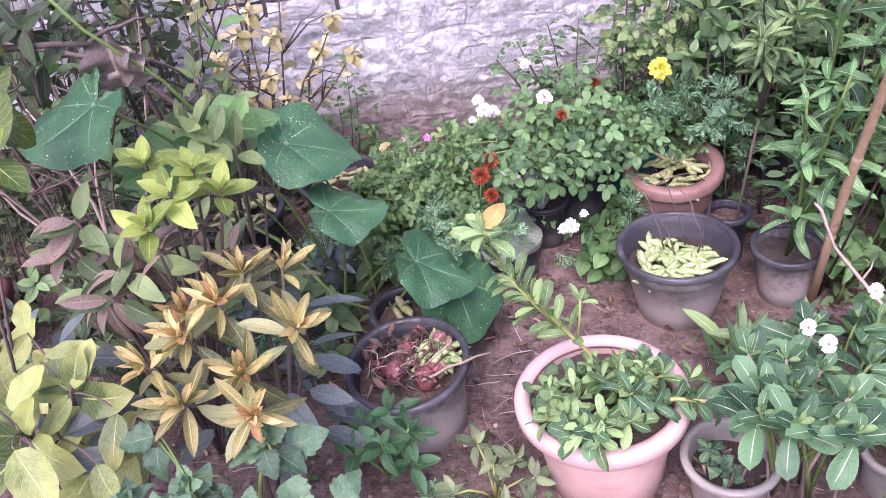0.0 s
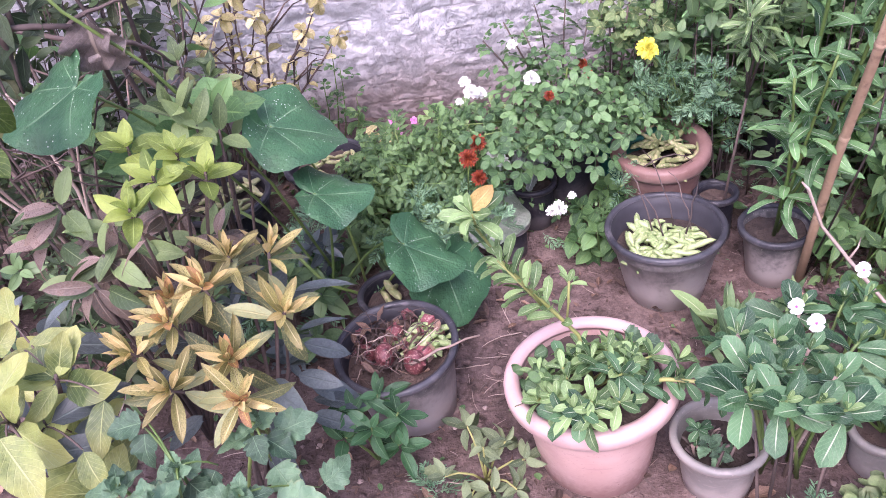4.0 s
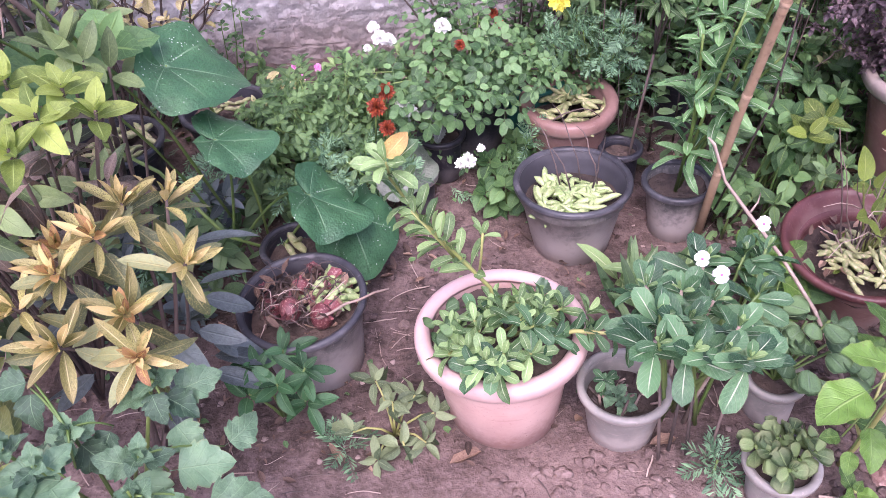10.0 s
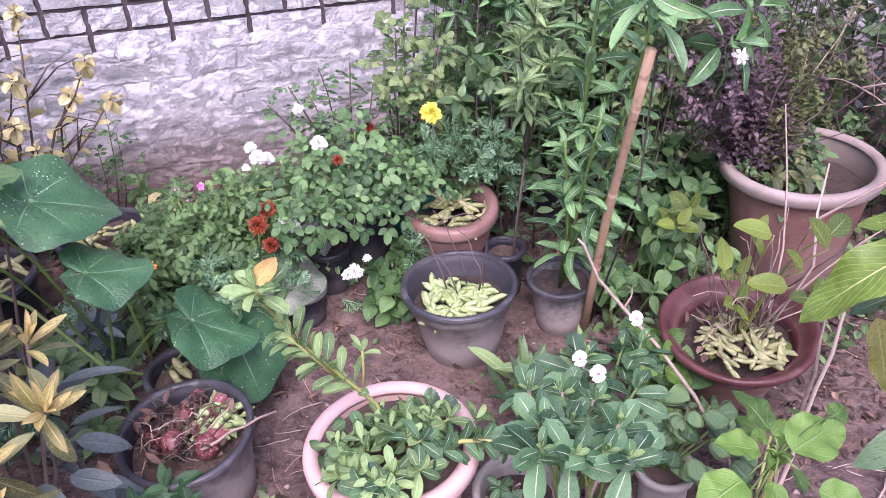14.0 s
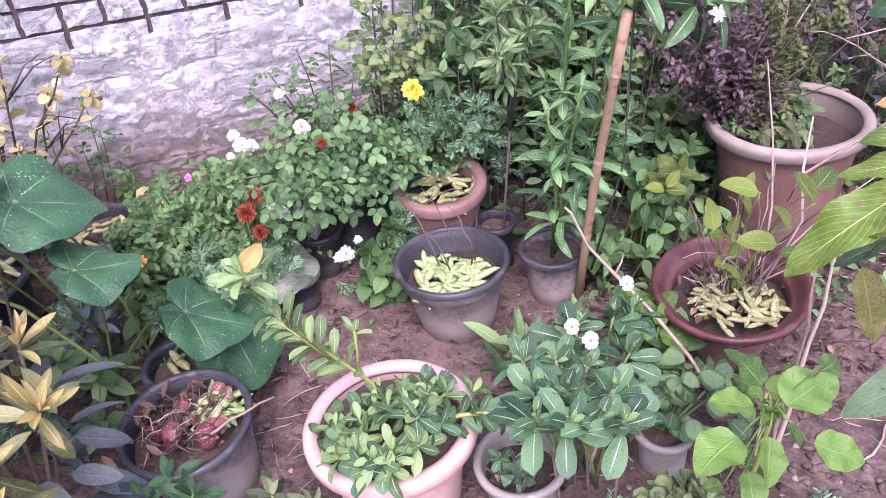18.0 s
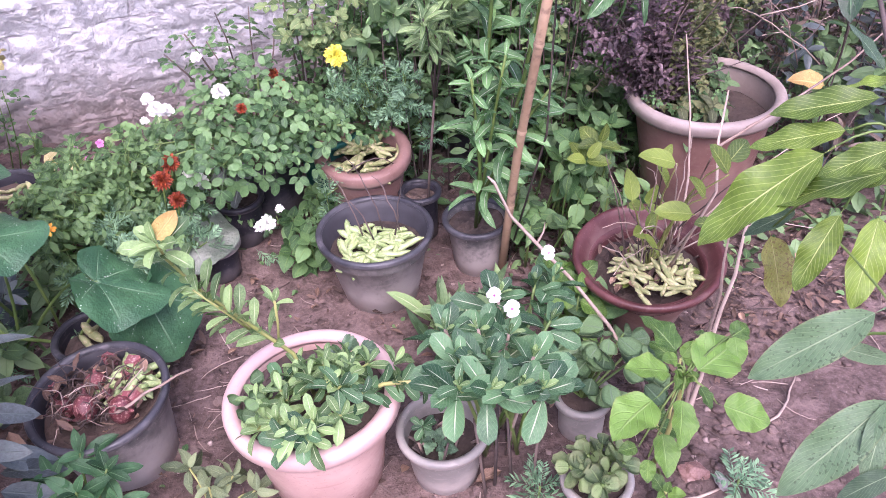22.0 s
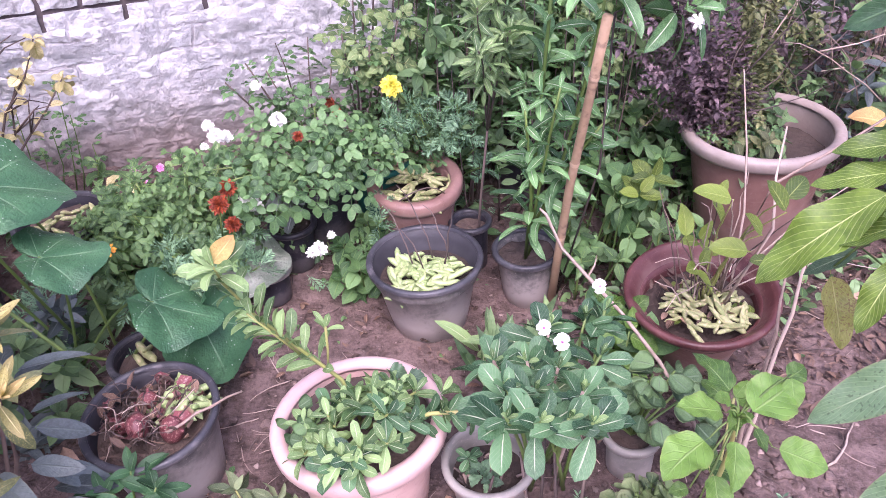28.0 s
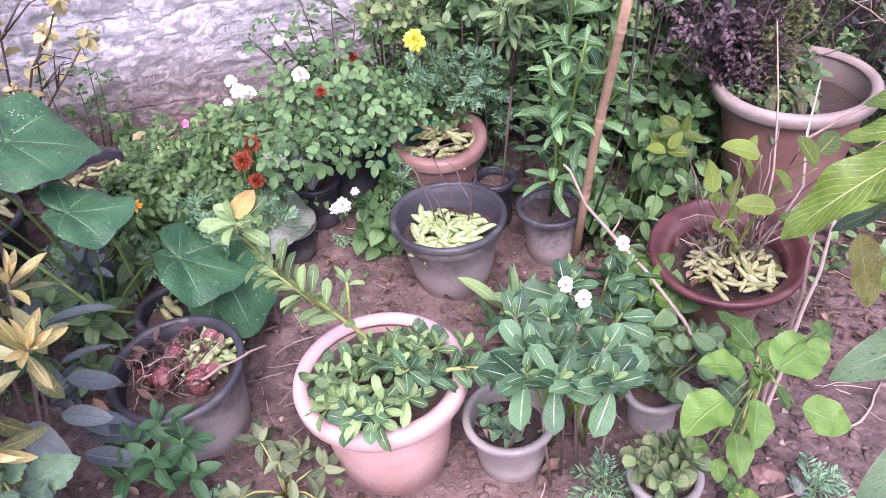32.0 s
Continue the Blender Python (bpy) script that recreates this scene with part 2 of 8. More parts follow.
def soil_material():
    """Reddish garden soil: dry and dusty where it is trodden, dark and crumbly between the plants."""
    m, n, l, p = nodes_of("soil")
    place = n.new("ShaderNodeNewGeometry")
    sep = n.new("ShaderNodeSeparateXYZ")
    l.new(place.outputs["Position"], sep.inputs[0])
    broad, mid, crumb, grit = noise_of(n, l, 3.2, 4.0), noise_of(n, l, 17.0, 5.0, rough=0.65), noise_of(n, l, 75.0, 4.0, rough=0.7), noise_of(n, l, 260.0, 2.0)
    trodden = ramp(n, l, math_node(n, l, "ADD", math_node(n, l, "MULTIPLY", sep.outputs["Y"], -1.0), math_node(n, l, "MULTIPLY", math_node(n, l, "SUBTRACT", broad, 0.5), 0.9)), -0.86, -0.52)
    trodden = math_node(n, l, "MULTIPLY", trodden, ramp(n, l, math_node(n, l, "ADD", sep.outputs["X"], math_node(n, l, "MULTIPLY", mid, 0.3)), 1.05, 0.60))
    trodden = math_node(n, l, "MULTIPLY", trodden, math_node(n, l, "MULTIPLY", ramp(n, l, math_node(n, l, "ADD", sep.outputs["Y"], broad), -1.4, 0.3), ramp(n, l, math_node(n, l, "ADD", sep.outputs["X"], broad), -2.0, -0.5)))
    tone = math_node(n, l, "ADD", math_node(n, l, "MULTIPLY", mid, 0.55), math_node(n, l, "MULTIPLY", crumb, 0.45))
    damp = mix_color(n, l, ramp(n, l, tone, 0.36, 0.66), (0.060, 0.042, 0.036), (0.175, 0.125, 0.110))
    dry = mix_color(n, l, ramp(n, l, tone, 0.34, 0.66), (0.165, 0.113, 0.099), (0.275, 0.202, 0.181))
    dusty = math_node(n, l, "MAXIMUM", trodden, math_node(n, l, "MULTIPLY", ramp(n, l, math_node(n, l, "ADD", broad, math_node(n, l, "MULTIPLY", mid, 0.25)), 0.58, 0.74), 0.35))
    colour = mix_color(n, l, dusty, damp, dry)
    colour = mix_color(n, l, math_node(n, l, "MULTIPLY", ramp(n, l, grit, 0.62, 0.74), 0.35), colour, (0.38, 0.30, 0.27))
    l.new(colour, p.inputs["Base Color"])
    p.inputs["Roughness"].default_value = 0.95
    p.inputs["Specular IOR Level"].default_value = 0.25
    relief = math_node(n, l, "ADD", math_node(n, l, "MULTIPLY", mid, 1.0), math_node(n, l, "ADD", math_node(n, l, "MULTIPLY", crumb, 0.5), math_node(n, l, "MULTIPLY", grit, 0.08)))
    l.new(bump_of(n, l, relief, 0.8, 0.016), p.inputs["Normal"])
    return m


# ---- materials used ----
SOIL = soil_material()
POT_SOIL = plain("potting_soil", (0.03, 0.022, 0.018), (0.10, 0.07, 0.055), 0.95, 60.0, 0.9, 0.01)
PINK = pot_material("pink_plastic", (0.500, 0.325, 0.286), (0.600, 0.420, 0.373), (0.36, 0.21, 0.18), 0.35, scuff=0.65)
PINK_RIM = pot_material("pale_pink_plastic", (0.50, 0.345, 0.32), (0.58, 0.425, 0.395), (0.40, 0.27, 0.235), 0.6, scuff=0.45)
GREY = pot_material("dusty_black_plastic", (0.075, 0.075, 0.074), (0.140, 0.138, 0.132), (0.36, 0.325, 0.305), 1.25, scuff=0.95)
GREY_RIM = pot_material("black_plastic_rim", (0.027, 0.028, 0.034), (0.068, 0.070, 0.078), (0.25, 0.23, 0.24), 0.8, scuff=0.35)
BLACK = pot_material("black_plastic", (0.016, 0.016, 0.022), (0.04, 0.04, 0.05), (0.13, 0.115, 0.11), 0.6, scuff=0.5)
LIGHT_GREY = pot_material("worn_grey_plastic", (0.214, 0.204, 0.186), (0.316, 0.301, 0.270), (0.40, 0.35, 0.32), 0.8, scuff=0.6)
MAROON = pot_material("maroon_clay", (0.072, 0.025, 0.025), (0.130, 0.052, 0.050), (0.19, 0.12, 0.105), 0.7, scuff=0.6)
TERRA = pot_material("old_terracotta", (0.19, 0.105, 0.088), (0.28, 0.17, 0.145), (0.31, 0.225, 0.19), 0.6, scuff=0.6)
URN = pot_material("faded_red_plastic", (0.176, 0.090, 0.076), (0.238, 0.136, 0.113), (0.28, 0.19, 0.17), 0.7, scuff=0.5)
URN_RIM = pot_material("weathered_white_plastic", (0.269, 0.221, 0.195), (0.365, 0.310, 0.277), (0.20, 0.15, 0.135), 0.9, scuff=0.55)
TEAL = pot_material("teal_plastic", (0.006, 0.075, 0.062), (0.014, 0.13, 0.105), (0.1, 0.14, 0.12), 0.5, scuff=0.3)
STAKE = plain("bamboo_stake", (0.275, 0.183, 0.111), (0.466, 0.327, 0.217), 0.7, 50.0, 0.5, second=(0.12, 0.07, 0.05))
TWIG = plain("dry_twig", (0.20, 0.14, 0.11), (0.45, 0.36, 0.30), 0.8, 60.0, 0.4)
DARK_TWIG = plain("brown_twig", (0.045, 0.034, 0.030), (0.14, 0.102, 0.086), 0.8, 60.0, 0.4)
GREEN_STEM = plain("green_stem", (0.06, 0.12, 0.025), (0.16, 0.24, 0.06), 0.5, 40.0, 0.2)
PALE_STEM = plain("yellow_green_stem", (0.20, 0.25, 0.06), (0.34, 0.34, 0.12), 0.5, 40.0, 0.2)
CONCRETE = plain("cast_concrete", (0.21, 0.195, 0.19), (0.36, 0.335, 0.325), 0.9, 30.0, 0.6, second=(0.22, 0.18, 0.17))
POD = plain("bean_pod", (0.162, 0.247, 0.075), (0.365, 0.465, 0.210), 0.42, 26.0, 0.3, second=(0.47, 0.51, 0.27))
DRY_POD = plain("drying_bean_pod", (0.166, 0.207, 0.070), (0.359, 0.377, 0.175), 0.55, 26.0, 0.3, second=(0.46, 0.39, 0.24))
ONION = plain("onion_skin", (0.065, 0.014, 0.018), (0.21, 0.062, 0.066), 0.35, 14.0, 0.3, second=(0.36, 0.22, 0.19))
DRY_LEAF = leaf_material("dry_leaf", (0.16, 0.085, 0.055), (0.36, 0.24, 0.17), rib=(0.42, 0.3, 0.2), rough=0.8, through_it=0.1)
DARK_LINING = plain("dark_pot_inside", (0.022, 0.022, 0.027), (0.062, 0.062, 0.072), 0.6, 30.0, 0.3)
DEAD_LEAF = leaf_material("rotting_leaf", (0.045, 0.028, 0.020), (0.15, 0.095, 0.07), rough=0.85, through_it=0.05)
PEBBLE = plain("pebble", (0.13, 0.085, 0.07), (0.34, 0.26, 0.23), 0.8, 60.0, 0.4)


# ---- ground ----
def build_ground():
    xs = np.concatenate([[-60, -20, -8, -4], np.arange(-2.6, 3.4, 0.025), [4.2, 8, 20, 60]])
    ys = np.concatenate([[-60, -20, -8, -3], np.arange(-0.8, 2.5, 0.025)])
    verts = [(x, y, bumpy(x, y) if abs(x) < 5 and y > -4 else ground_z(x, 0)) for y in ys for x in xs]
    w = len(xs)
    faces = [(j * w + i, j * w + i + 1, (j + 1) * w + i + 1, (j + 1) * w + i) for j in range(len(ys) - 1) for i in range(w - 1)]
    me = mesh_data("ground", verts, faces, SOIL)
    tagged(new("ground", me), "reddish-brown bare garden soil, trodden and uneven", "ground", kind="structure")
    far = mesh_data("ground_far", [(x, y, ground_z(x, 0) - 0.04) for x, y in ((-60, 2.66), (60, 2.66), (60, 60), (-60, 60))], [(0, 1, 2, 3)], SOIL)
    tagged(new("ground_behind", far), "plain soil behind the garden wall", "ground", kind="structure")


build_ground()

# ---- wall ----
WALL_Y = 2.40


def wall_material():
    m, n, l, p = nodes_of("whitewashed_brick")
    tc = n.new("ShaderNodeTexCoord")
    sep = n.new("ShaderNodeSeparateXYZ")
    place = n.new("ShaderNodeNewGeometry")
    l.new(place.outputs["Position"], sep.inputs[0])
    coarse, fine, mid = noise_of(n, l, 2.6, 6.0), noise_of(n, l, 70.0, 5.0), noise_of(n, l, 14.0, 6.0, rough=0.7)
    white = mix_color(n, l, ramp(n, l, coarse, 0.3, 0.7), (0.34, 0.345, 0.355), (0.59, 0.60, 0.605))
    white = mix_color(n, l, math_node(n, l, "MULTIPLY", random_of(n, l), 0.25), white, (0.44, 0.42, 0.425))
    worn = ramp(n, l, math_node(n, l, "ADD", math_node(n, l, "MULTIPLY", mid, 0.7), math_node(n, l, "MULTIPLY", fine, 0.35)), 0.60, 0.74)
    colour = mix_color(n, l, math_node(n, l, "MULTIPLY", worn, 0.75), white, (0.24, 0.205, 0.20))
    long_way = n.new("ShaderNodeMapping")
    long_way.inputs["Scale"].default_value = (1.0, 1.0, 1.25)
    l.new(place.outputs["Position"], long_way.inputs["Vector"])
    torn = node(n, "ShaderNodeTexNoise", Scale=9.0, Detail=8.0, Roughness=0.74, Distortion=0.25)
    l.new(long_way.outputs[0], torn.inputs["Vector"])
    flake = ramp(n, l, torn.outputs["Fac"], 0.44, 0.58)
    pit = ramp(n, l, torn.outputs["Fac"], 0.40, 0.33)
    colour = mix_color(n, l, math_node(n, l, "MULTIPLY", pit, 0.30), colour, (0.20, 0.175, 0.18))
    colour = mix_color(n, l, math_node(n, l, "MULTIPLY", flake, 0.32), colour, (0.66, 0.665, 0.675))
    flat = n.new("ShaderNodeCombineXYZ")
    l.new(sep.outputs["X"], flat.inputs["X"])
    l.new(math_node(n, l, "ADD", sep.outputs["Z"], 0.0765 * 12 - 0.583), flat.inputs["Y"])
    warp = n.new("ShaderNodeVectorMath")
    warp.operation = "ADD"
    wob = n.new("ShaderNodeTexNoise")
    wob.inputs["Scale"].default_value = 16.0
    l.new(place.outputs["Position"], wob.inputs["Vector"])
    small = n.new("ShaderNodeVectorMath")
    small.operation = "SCALE"
    small.inputs["Scale"].default_value = 0.030
    l.new(wob.outputs["Color"], small.inputs[0])
    l.new(flat.outputs[0], warp.inputs[0])
    l.new(small.outputs[0], warp.inputs[1])
    courses = n.new("ShaderNodeTexBrick")
    for key, val in (("Scale", 1.0), ("Mortar Size", 0.006), ("Mortar Smooth", 0.6), ("Brick Width", 0.24), ("Row Height", 0.0765)):
        courses.inputs[key].default_value = val
    l.new(warp.outputs[0], courses.inputs["Vector"])
    seam = math_node(n, l, "MULTIPLY", courses.outputs["Fac"], ramp(n, l, noise_of(n, l, 5.0, 3.0), 0.42, 0.62))
    colour = mix_color(n, l, math_node(n, l, "MULTIPLY", seam, 0.36), colour, (0.17, 0.13, 0.135))
    damp = math_node(n, l, "SUBTRACT", math_node(n, l, "ADD", math_node(n, l, "MULTIPLY", coarse, 0.35), math_node(n, l, "MULTIPLY", mid, 0.12)), sep.outputs["Z"])
    colour = mix_color(n, l, math_node(n, l, "MULTIPLY", ramp(n, l, damp, -0.22, 0.12), 0.85), colour, (0.21, 0.16, 0.145))
    l.new(colour, p.inputs["Base Color"])
    p.inputs["Roughness"].default_value = 0.92
    p.inputs["Specular IOR Level"].default_value = 0.15
    l.new(bump_of(n, l, math_node(n, l, "ADD", math_node(n, l, "SUBTRACT", math_node(n, l, "ADD", mid, math_node(n, l, "MULTIPLY", fine, 0.4)), math_node(n, l, "MULTIPLY", seam, 0.3)), math_node(n, l, "MULTIPLY", flake, 0.40)), 1.0, 0.016), p.inputs["Normal"])
    return m


WHITEWASH = wall_material()
MORTAR = plain("dark_mortar", (0.050, 0.040, 0.042), (0.15, 0.12, 0.122), 0.95, 40.0, 0.7, 0.01)


def wall_relief(x, z):
    """The rough coat over the lower courses: brick faces show through as shallow steps."""
    course = (z - 0.583) / 0.0765
    row = math.floor(course)
    fz = course - row
    length = 0.24 if row % 2 == 0 else 0.12
    fx = ((x - 0.043) / length + (0.5 if row % 4 == 2 else 0.0)) % 1.0
    edge = min(fz * 0.0765, (1 - fz) * 0.0765, fx * length, (1 - fx) * length)
    joint = max(0.0, 1.0 - edge / 0.011)
    fade = min(1.0, max(0.0, 0.55 + 0.9 * noise.noise(Vector((x * 2.2, 3.1, z * 3.5))) + (z - 0.4) * 1.1))
    step = 0.007 * noise.noise(Vector((math.floor((x - 0.043) / length) * 3.3, row * 2.7, 0.5)))
    rough = 0.004 * noise.noise(Vector((x * 6, 0, z * 8))) + 0.003 * noise.noise(Vector((x * 20, 1, z * 26))) + 0.003 * noise.noise(Vector((x * 48, 2, z * 60)))
    torn = noise.noise(Vector((x * 10, 4.0, z * 15))) + 0.6 * noise.noise(Vector((x * 26, 6.0, z * 36)))
    torn = min(1.0, max(0.0, torn * 5 + 0.4))
    return -0.010 * joint * fade + step * 0.8 * fade + rough + 0.006 * torn


def build_wall():
    backing, f = [], []
    x0, x1 = -3.2, 4.6
    v = [(x0, WALL_Y + 0.014, -0.2), (x1, WALL_Y + 0.014, -0.2), (x1, WALL_Y + 0.24, -0.2), (x0, WALL_Y + 0.24, -0.2)]
    v += [(x, y, 2.0) for x, y, _ in v]
    f = [(0, 1, 5, 4), (1, 2, 6, 5), (2, 3, 7, 6), (3, 0, 4, 7), (4, 5, 6, 7)]
    wall = new("wall_north", mesh_data("wall_core", v, f, MORTAR, smooth=False))
    wall.matrix_basis = LEVEL.inverted()
    tagged(wall, "whitewashed brick garden wall, dark open joints above, rough coat below", "wall", kind="structure")
    xs, zs = np.arange(x0, x1 + 0.01, 0.009), np.arange(-0.1, 0.587, 0.009)
    verts = []
    for j, z in enumerate(zs):
        for x in xs:
            rise = max(0.0, (j - len(zs) + 6) / 5) * (0.018 + 0.035 * noise.noise(Vector((x * 5, 7, 0))) + 0.018 * noise.noise(Vector((x * 23, 9, 0))))
            verts.append((x, WALL_Y - wall_relief(x, z) - 0.002, z + rise))
    w = len(xs)
    faces = [(j * w + i, j * w + i + 1, (j + 1) * w + i + 1, (j + 1) * w + i) for j in range(len(zs) - 1) for i in range(w - 1)]
    o = len(verts)
    verts += [(x, WALL_Y + 0.02, verts[(len(zs) - 1) * w + i][2]) for i, x in enumerate(xs)]
    faces += [((len(zs) - 1) * w + i, (len(zs) - 1) * w + i + 1, o + i + 1, o + i) for i in range(w - 1)]
    part_of("rough_coat", mesh_data("rough_coat", verts, faces, WHITEWASH), wall, label="lumpy whitewashed coat with damp foot")
    # bricks above the coat: alternate courses of stretchers and headers
    shapes = {}
    for length in (0.24, 0.12):
        for k in range(5):
            r = random.Random(k + int(length * 100))
            nx, nz = (9 if length > 0.2 else 5), 4
            vs, fs = [], []
            L, H = length - 0.015, 0.0640
            for j in range(nz + 1):
                for i in range(nx + 1):
                    ux, uz = i / nx, j / nz
                    rim = min(ux, 1 - ux) * L / 0.012 < 1 or min(uz, 1 - uz) * H / 0.012 < 1
                    cx = (ux - 0.5) * L + r.uniform(-1, 1) * 0.0025
                    cz = (uz - 0.5) * H + r.uniform(-1, 1) * 0.0025
                    vs.append((cx, (0.004 if rim else 0.0) + r.uniform(-1, 1) * 0.0018, cz))
            m = nx + 1
            fs += [(j * m + i, j * m + i + 1, (j + 1) * m + i + 1, (j + 1) * m + i) for j in range(nz) for i in range(nx)]
            ring = [i for i in range(m)] + [j * m + nx for j in range(1, nz + 1)] + [nz * m + i for i in range(nx - 1, -1, -1)] + [j * m for j in range(nz - 1, 0, -1)]
            b0 = len(vs)
            vs += [(vs[i][0], 0.03, vs[i][2]) for i in ring]
            n_r = len(ring)
            fs += [(ring[(k2 + 1) % n_r], ring[k2], b0 + k2, b0 + (k2 + 1) % n_r) for k2 in range(n_r)]
            shapes[length, k] = mesh_data("brick", vs, fs, WHITEWASH, smooth=False)
    r = random.Random(4)
    far = []
    for row in range(18):
        z = 0.583 + 0.0765 * (row + 0.5)
        length = 0.24 if row % 2 == 0 else 0.12
        x = 0.043 - 12 * 0.24 + (0.12 if row % 4 == 2 else 0.0)
        while x < x1 - 0.2:
            cx = x + length / 2
            m = pose(cx, WALL_Y + r.uniform(-0.004, 0.003), z + r.uniform(-0.002, 0.002), 0, r.uniform(-0.6, 0.6), r.uniform(-0.8, 0.8))
            me = shapes[length, r.randrange(5)]
            if row < 7 and -1.6 < cx < 2.0:
                part_of("brick", me, wall, m)
            else:
                far.append((me, m))
            x += length
    V, F = [], []
    for me, m in far:
        o = len(V)
        V += [m @ v.co for v in me.vertices]
        F += [tuple(i + o for i in p.vertices) for p in me.polygons]
    tagged(part_of("bricks_above", mesh_data("bricks_above", V, F, WHITEWASH, smooth=False), wall), kind="stuff")


# ---- pots ----
def make_pot(name, x, y, rim_r, base_r, h, body, rim, label, style="flange", fill=0.82, z=None, lean=(0, 0), group="", soil=POT_SOIL, seed=1, turn=0.0, lining=None, settle=(2.0, -2.5)):
    """A tapering pot: wall with inner face, rim of its own, soil inside."""
    z = ground_z(x, y) - 0.006 if z is None else z
    base = empty(name, (x + h * math.sin(radians(LEAN - settle[1])), y + h * math.sin(radians(settle[0])), z), label, "plant pot", group, turn, (lean[0] + settle[0], lean[1] + settle[1] - LEAN))
    t = 0.004 if style != "clay" else 0.011
    wob = 0.006
    if style == "roll":
        rim_h, over = 0.034, 0.016
        inner = rim_r - 0.024
        prof = [(0.001, 0.0), (base_r - 0.008, 0.0), (base_r, 0.006), (base_r + (inner - base_r) * 0.12, h * 0.13), (base_r + (inner - base_r) * 0.125 + 0.002, h * 0.14), (base_r + (inner - base_r) * 0.5, h * 0.5), (inner, h - 0.02), (inner, h - 0.004), (inner - t, h - 0.004), (inner - t - 0.002, h - 0.03), (base_r + (inner - base_r) * fill - t, h * fill - 0.03)]
        c = rim_r - 0.017
        ring = [(inner - t, h - 0.012)] + [(c + 0.017 * math.cos(a), h - 0.014 + 0.017 * math.sin(a)) for a in [math.pi * (1 - k / 9) for k in range(10)]] + [(rim_r - 0.001, h - 0.03), (rim_r - 0.006, h - 0.038), (inner + 0.001, h - 0.036)]
    elif style == "bowl":
        inner = rim_r * 0.80
        prof = [(0.001, 0.0), (base_r - 0.008, 0.0), (base_r, 0.008), (base_r + (inner - base_r) * 0.35, h * 0.38), (inner * 0.98, h * 0.76), (inner, h * 0.86), (inner - 0.01, h * 0.86), (inner - 0.014, h * 0.72), (inner * 0.8, h * 0.5)]
        ring = [(inner - 0.012, h * 0.80), (inner - 0.004, h * 0.86), (rim_r * 0.88, h * 0.95), (rim_r - 0.014, h), (rim_r - 0.004, h + 0.002), (rim_r, h - 0.006), (rim_r - 0.003, h - 0.018), (rim_r * 0.90, h - 0.034), (inner + 0.002, h * 0.82)]
    elif style == "clay":
        inner = rim_r - 0.022
        prof = [(0.001, 0.0), (base_r - 0.008, 0.0), (base_r, 0.006), (base_r + (inner - base_r) * 0.5, h * 0.5), (inner + 0.004, h - 0.042), (inner + 0.002, h - 0.010), (inner - t, h - 0.010), (inner - t - 0.004, h * 0.8), (base_r + (inner - base_r) * 0.6 - t, h * 0.58)]
        ring = [(inner - t - 0.002, h - 0.016), (inner - t, h - 0.003), (inner + 0.004, h + 0.002), (rim_r - 0.006, h + 0.001), (rim_r, h - 0.006), (rim_r + 0.001, h - 0.028), (rim_r - 0.005, h - 0.040), (inner + 0.004, h - 0.044)]
    else:
        inner = rim_r - 0.012
        prof = [(0.001, 0.0), (base_r - 0.006, 0.0), (base_r, 0.005), (base_r + (inner - base_r) * 0.3, h * 0.3), (base_r + (inner - base_r) * 0.76, h * 0.76), (inner - 0.002, h * 0.80), (inner, h - 0.012), (inner, h - 0.003), (inner - t, h - 0.003), (inner - t, h * 0.82), (base_r + (inner - base_r) * 0.75 - t, h * 0.755), (base_r + (inner - base_r) * 0.56 - t, h * 0.56)]
        ring = [(inner - t - 0.001, h - 0.008), (inner - t, h - 0.001), (inner + 0.004, h + 0.002), (rim_r - 0.002, h), (rim_r, h - 0.004), (rim_r - 0.001, h - 0.014), (rim_r - 0.004, h - 0.016), (inner + 0.001, h - 0.012)]
    cut = len(prof) if lining is None else len(prof) - (4 if style == "flange" else 3)
    v, f = lathe(prof[:cut], 44, wob, seed)
    part_of("body", mesh_data("body", v, f, body), base)
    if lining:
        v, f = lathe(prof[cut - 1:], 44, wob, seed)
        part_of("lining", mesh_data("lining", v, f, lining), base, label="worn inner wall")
    v, f = lathe(ring, 44, wob, seed)
    part_of("rim", mesh_data("rim", v, f, rim), base)
    level = h * fill
    k = {"roll": 0.82, "bowl": 0.80, "flange": fill, "clay": fill}[style]
    sr = (rim_r * 0.64 if style == "bowl" else base_r + (inner - base_r) * min(1.0, fill)) - t - 0.001
    if style == "bowl":
        level = h * 0.72
        sr = inner * 0.955
    rings = [(sr * q / 6 + 0.0005, 0.0) for q in range(7)]
    v, f = lathe(rings, 26)
    v = [(a, b, level + 0.014 * noise.noise(Vector((a * 22, b * 22, seed))) + 0.006 * noise.noise(Vector((a * 70, b * 70, seed))) - 0.004 * (math.hypot(a, b) / sr) ** 3) for a, b, _ in v]
    part_of("soil", mesh_data("soil", v, [q[::-1] for q in f], soil), base, label="dark crumbly potting soil")
    return base


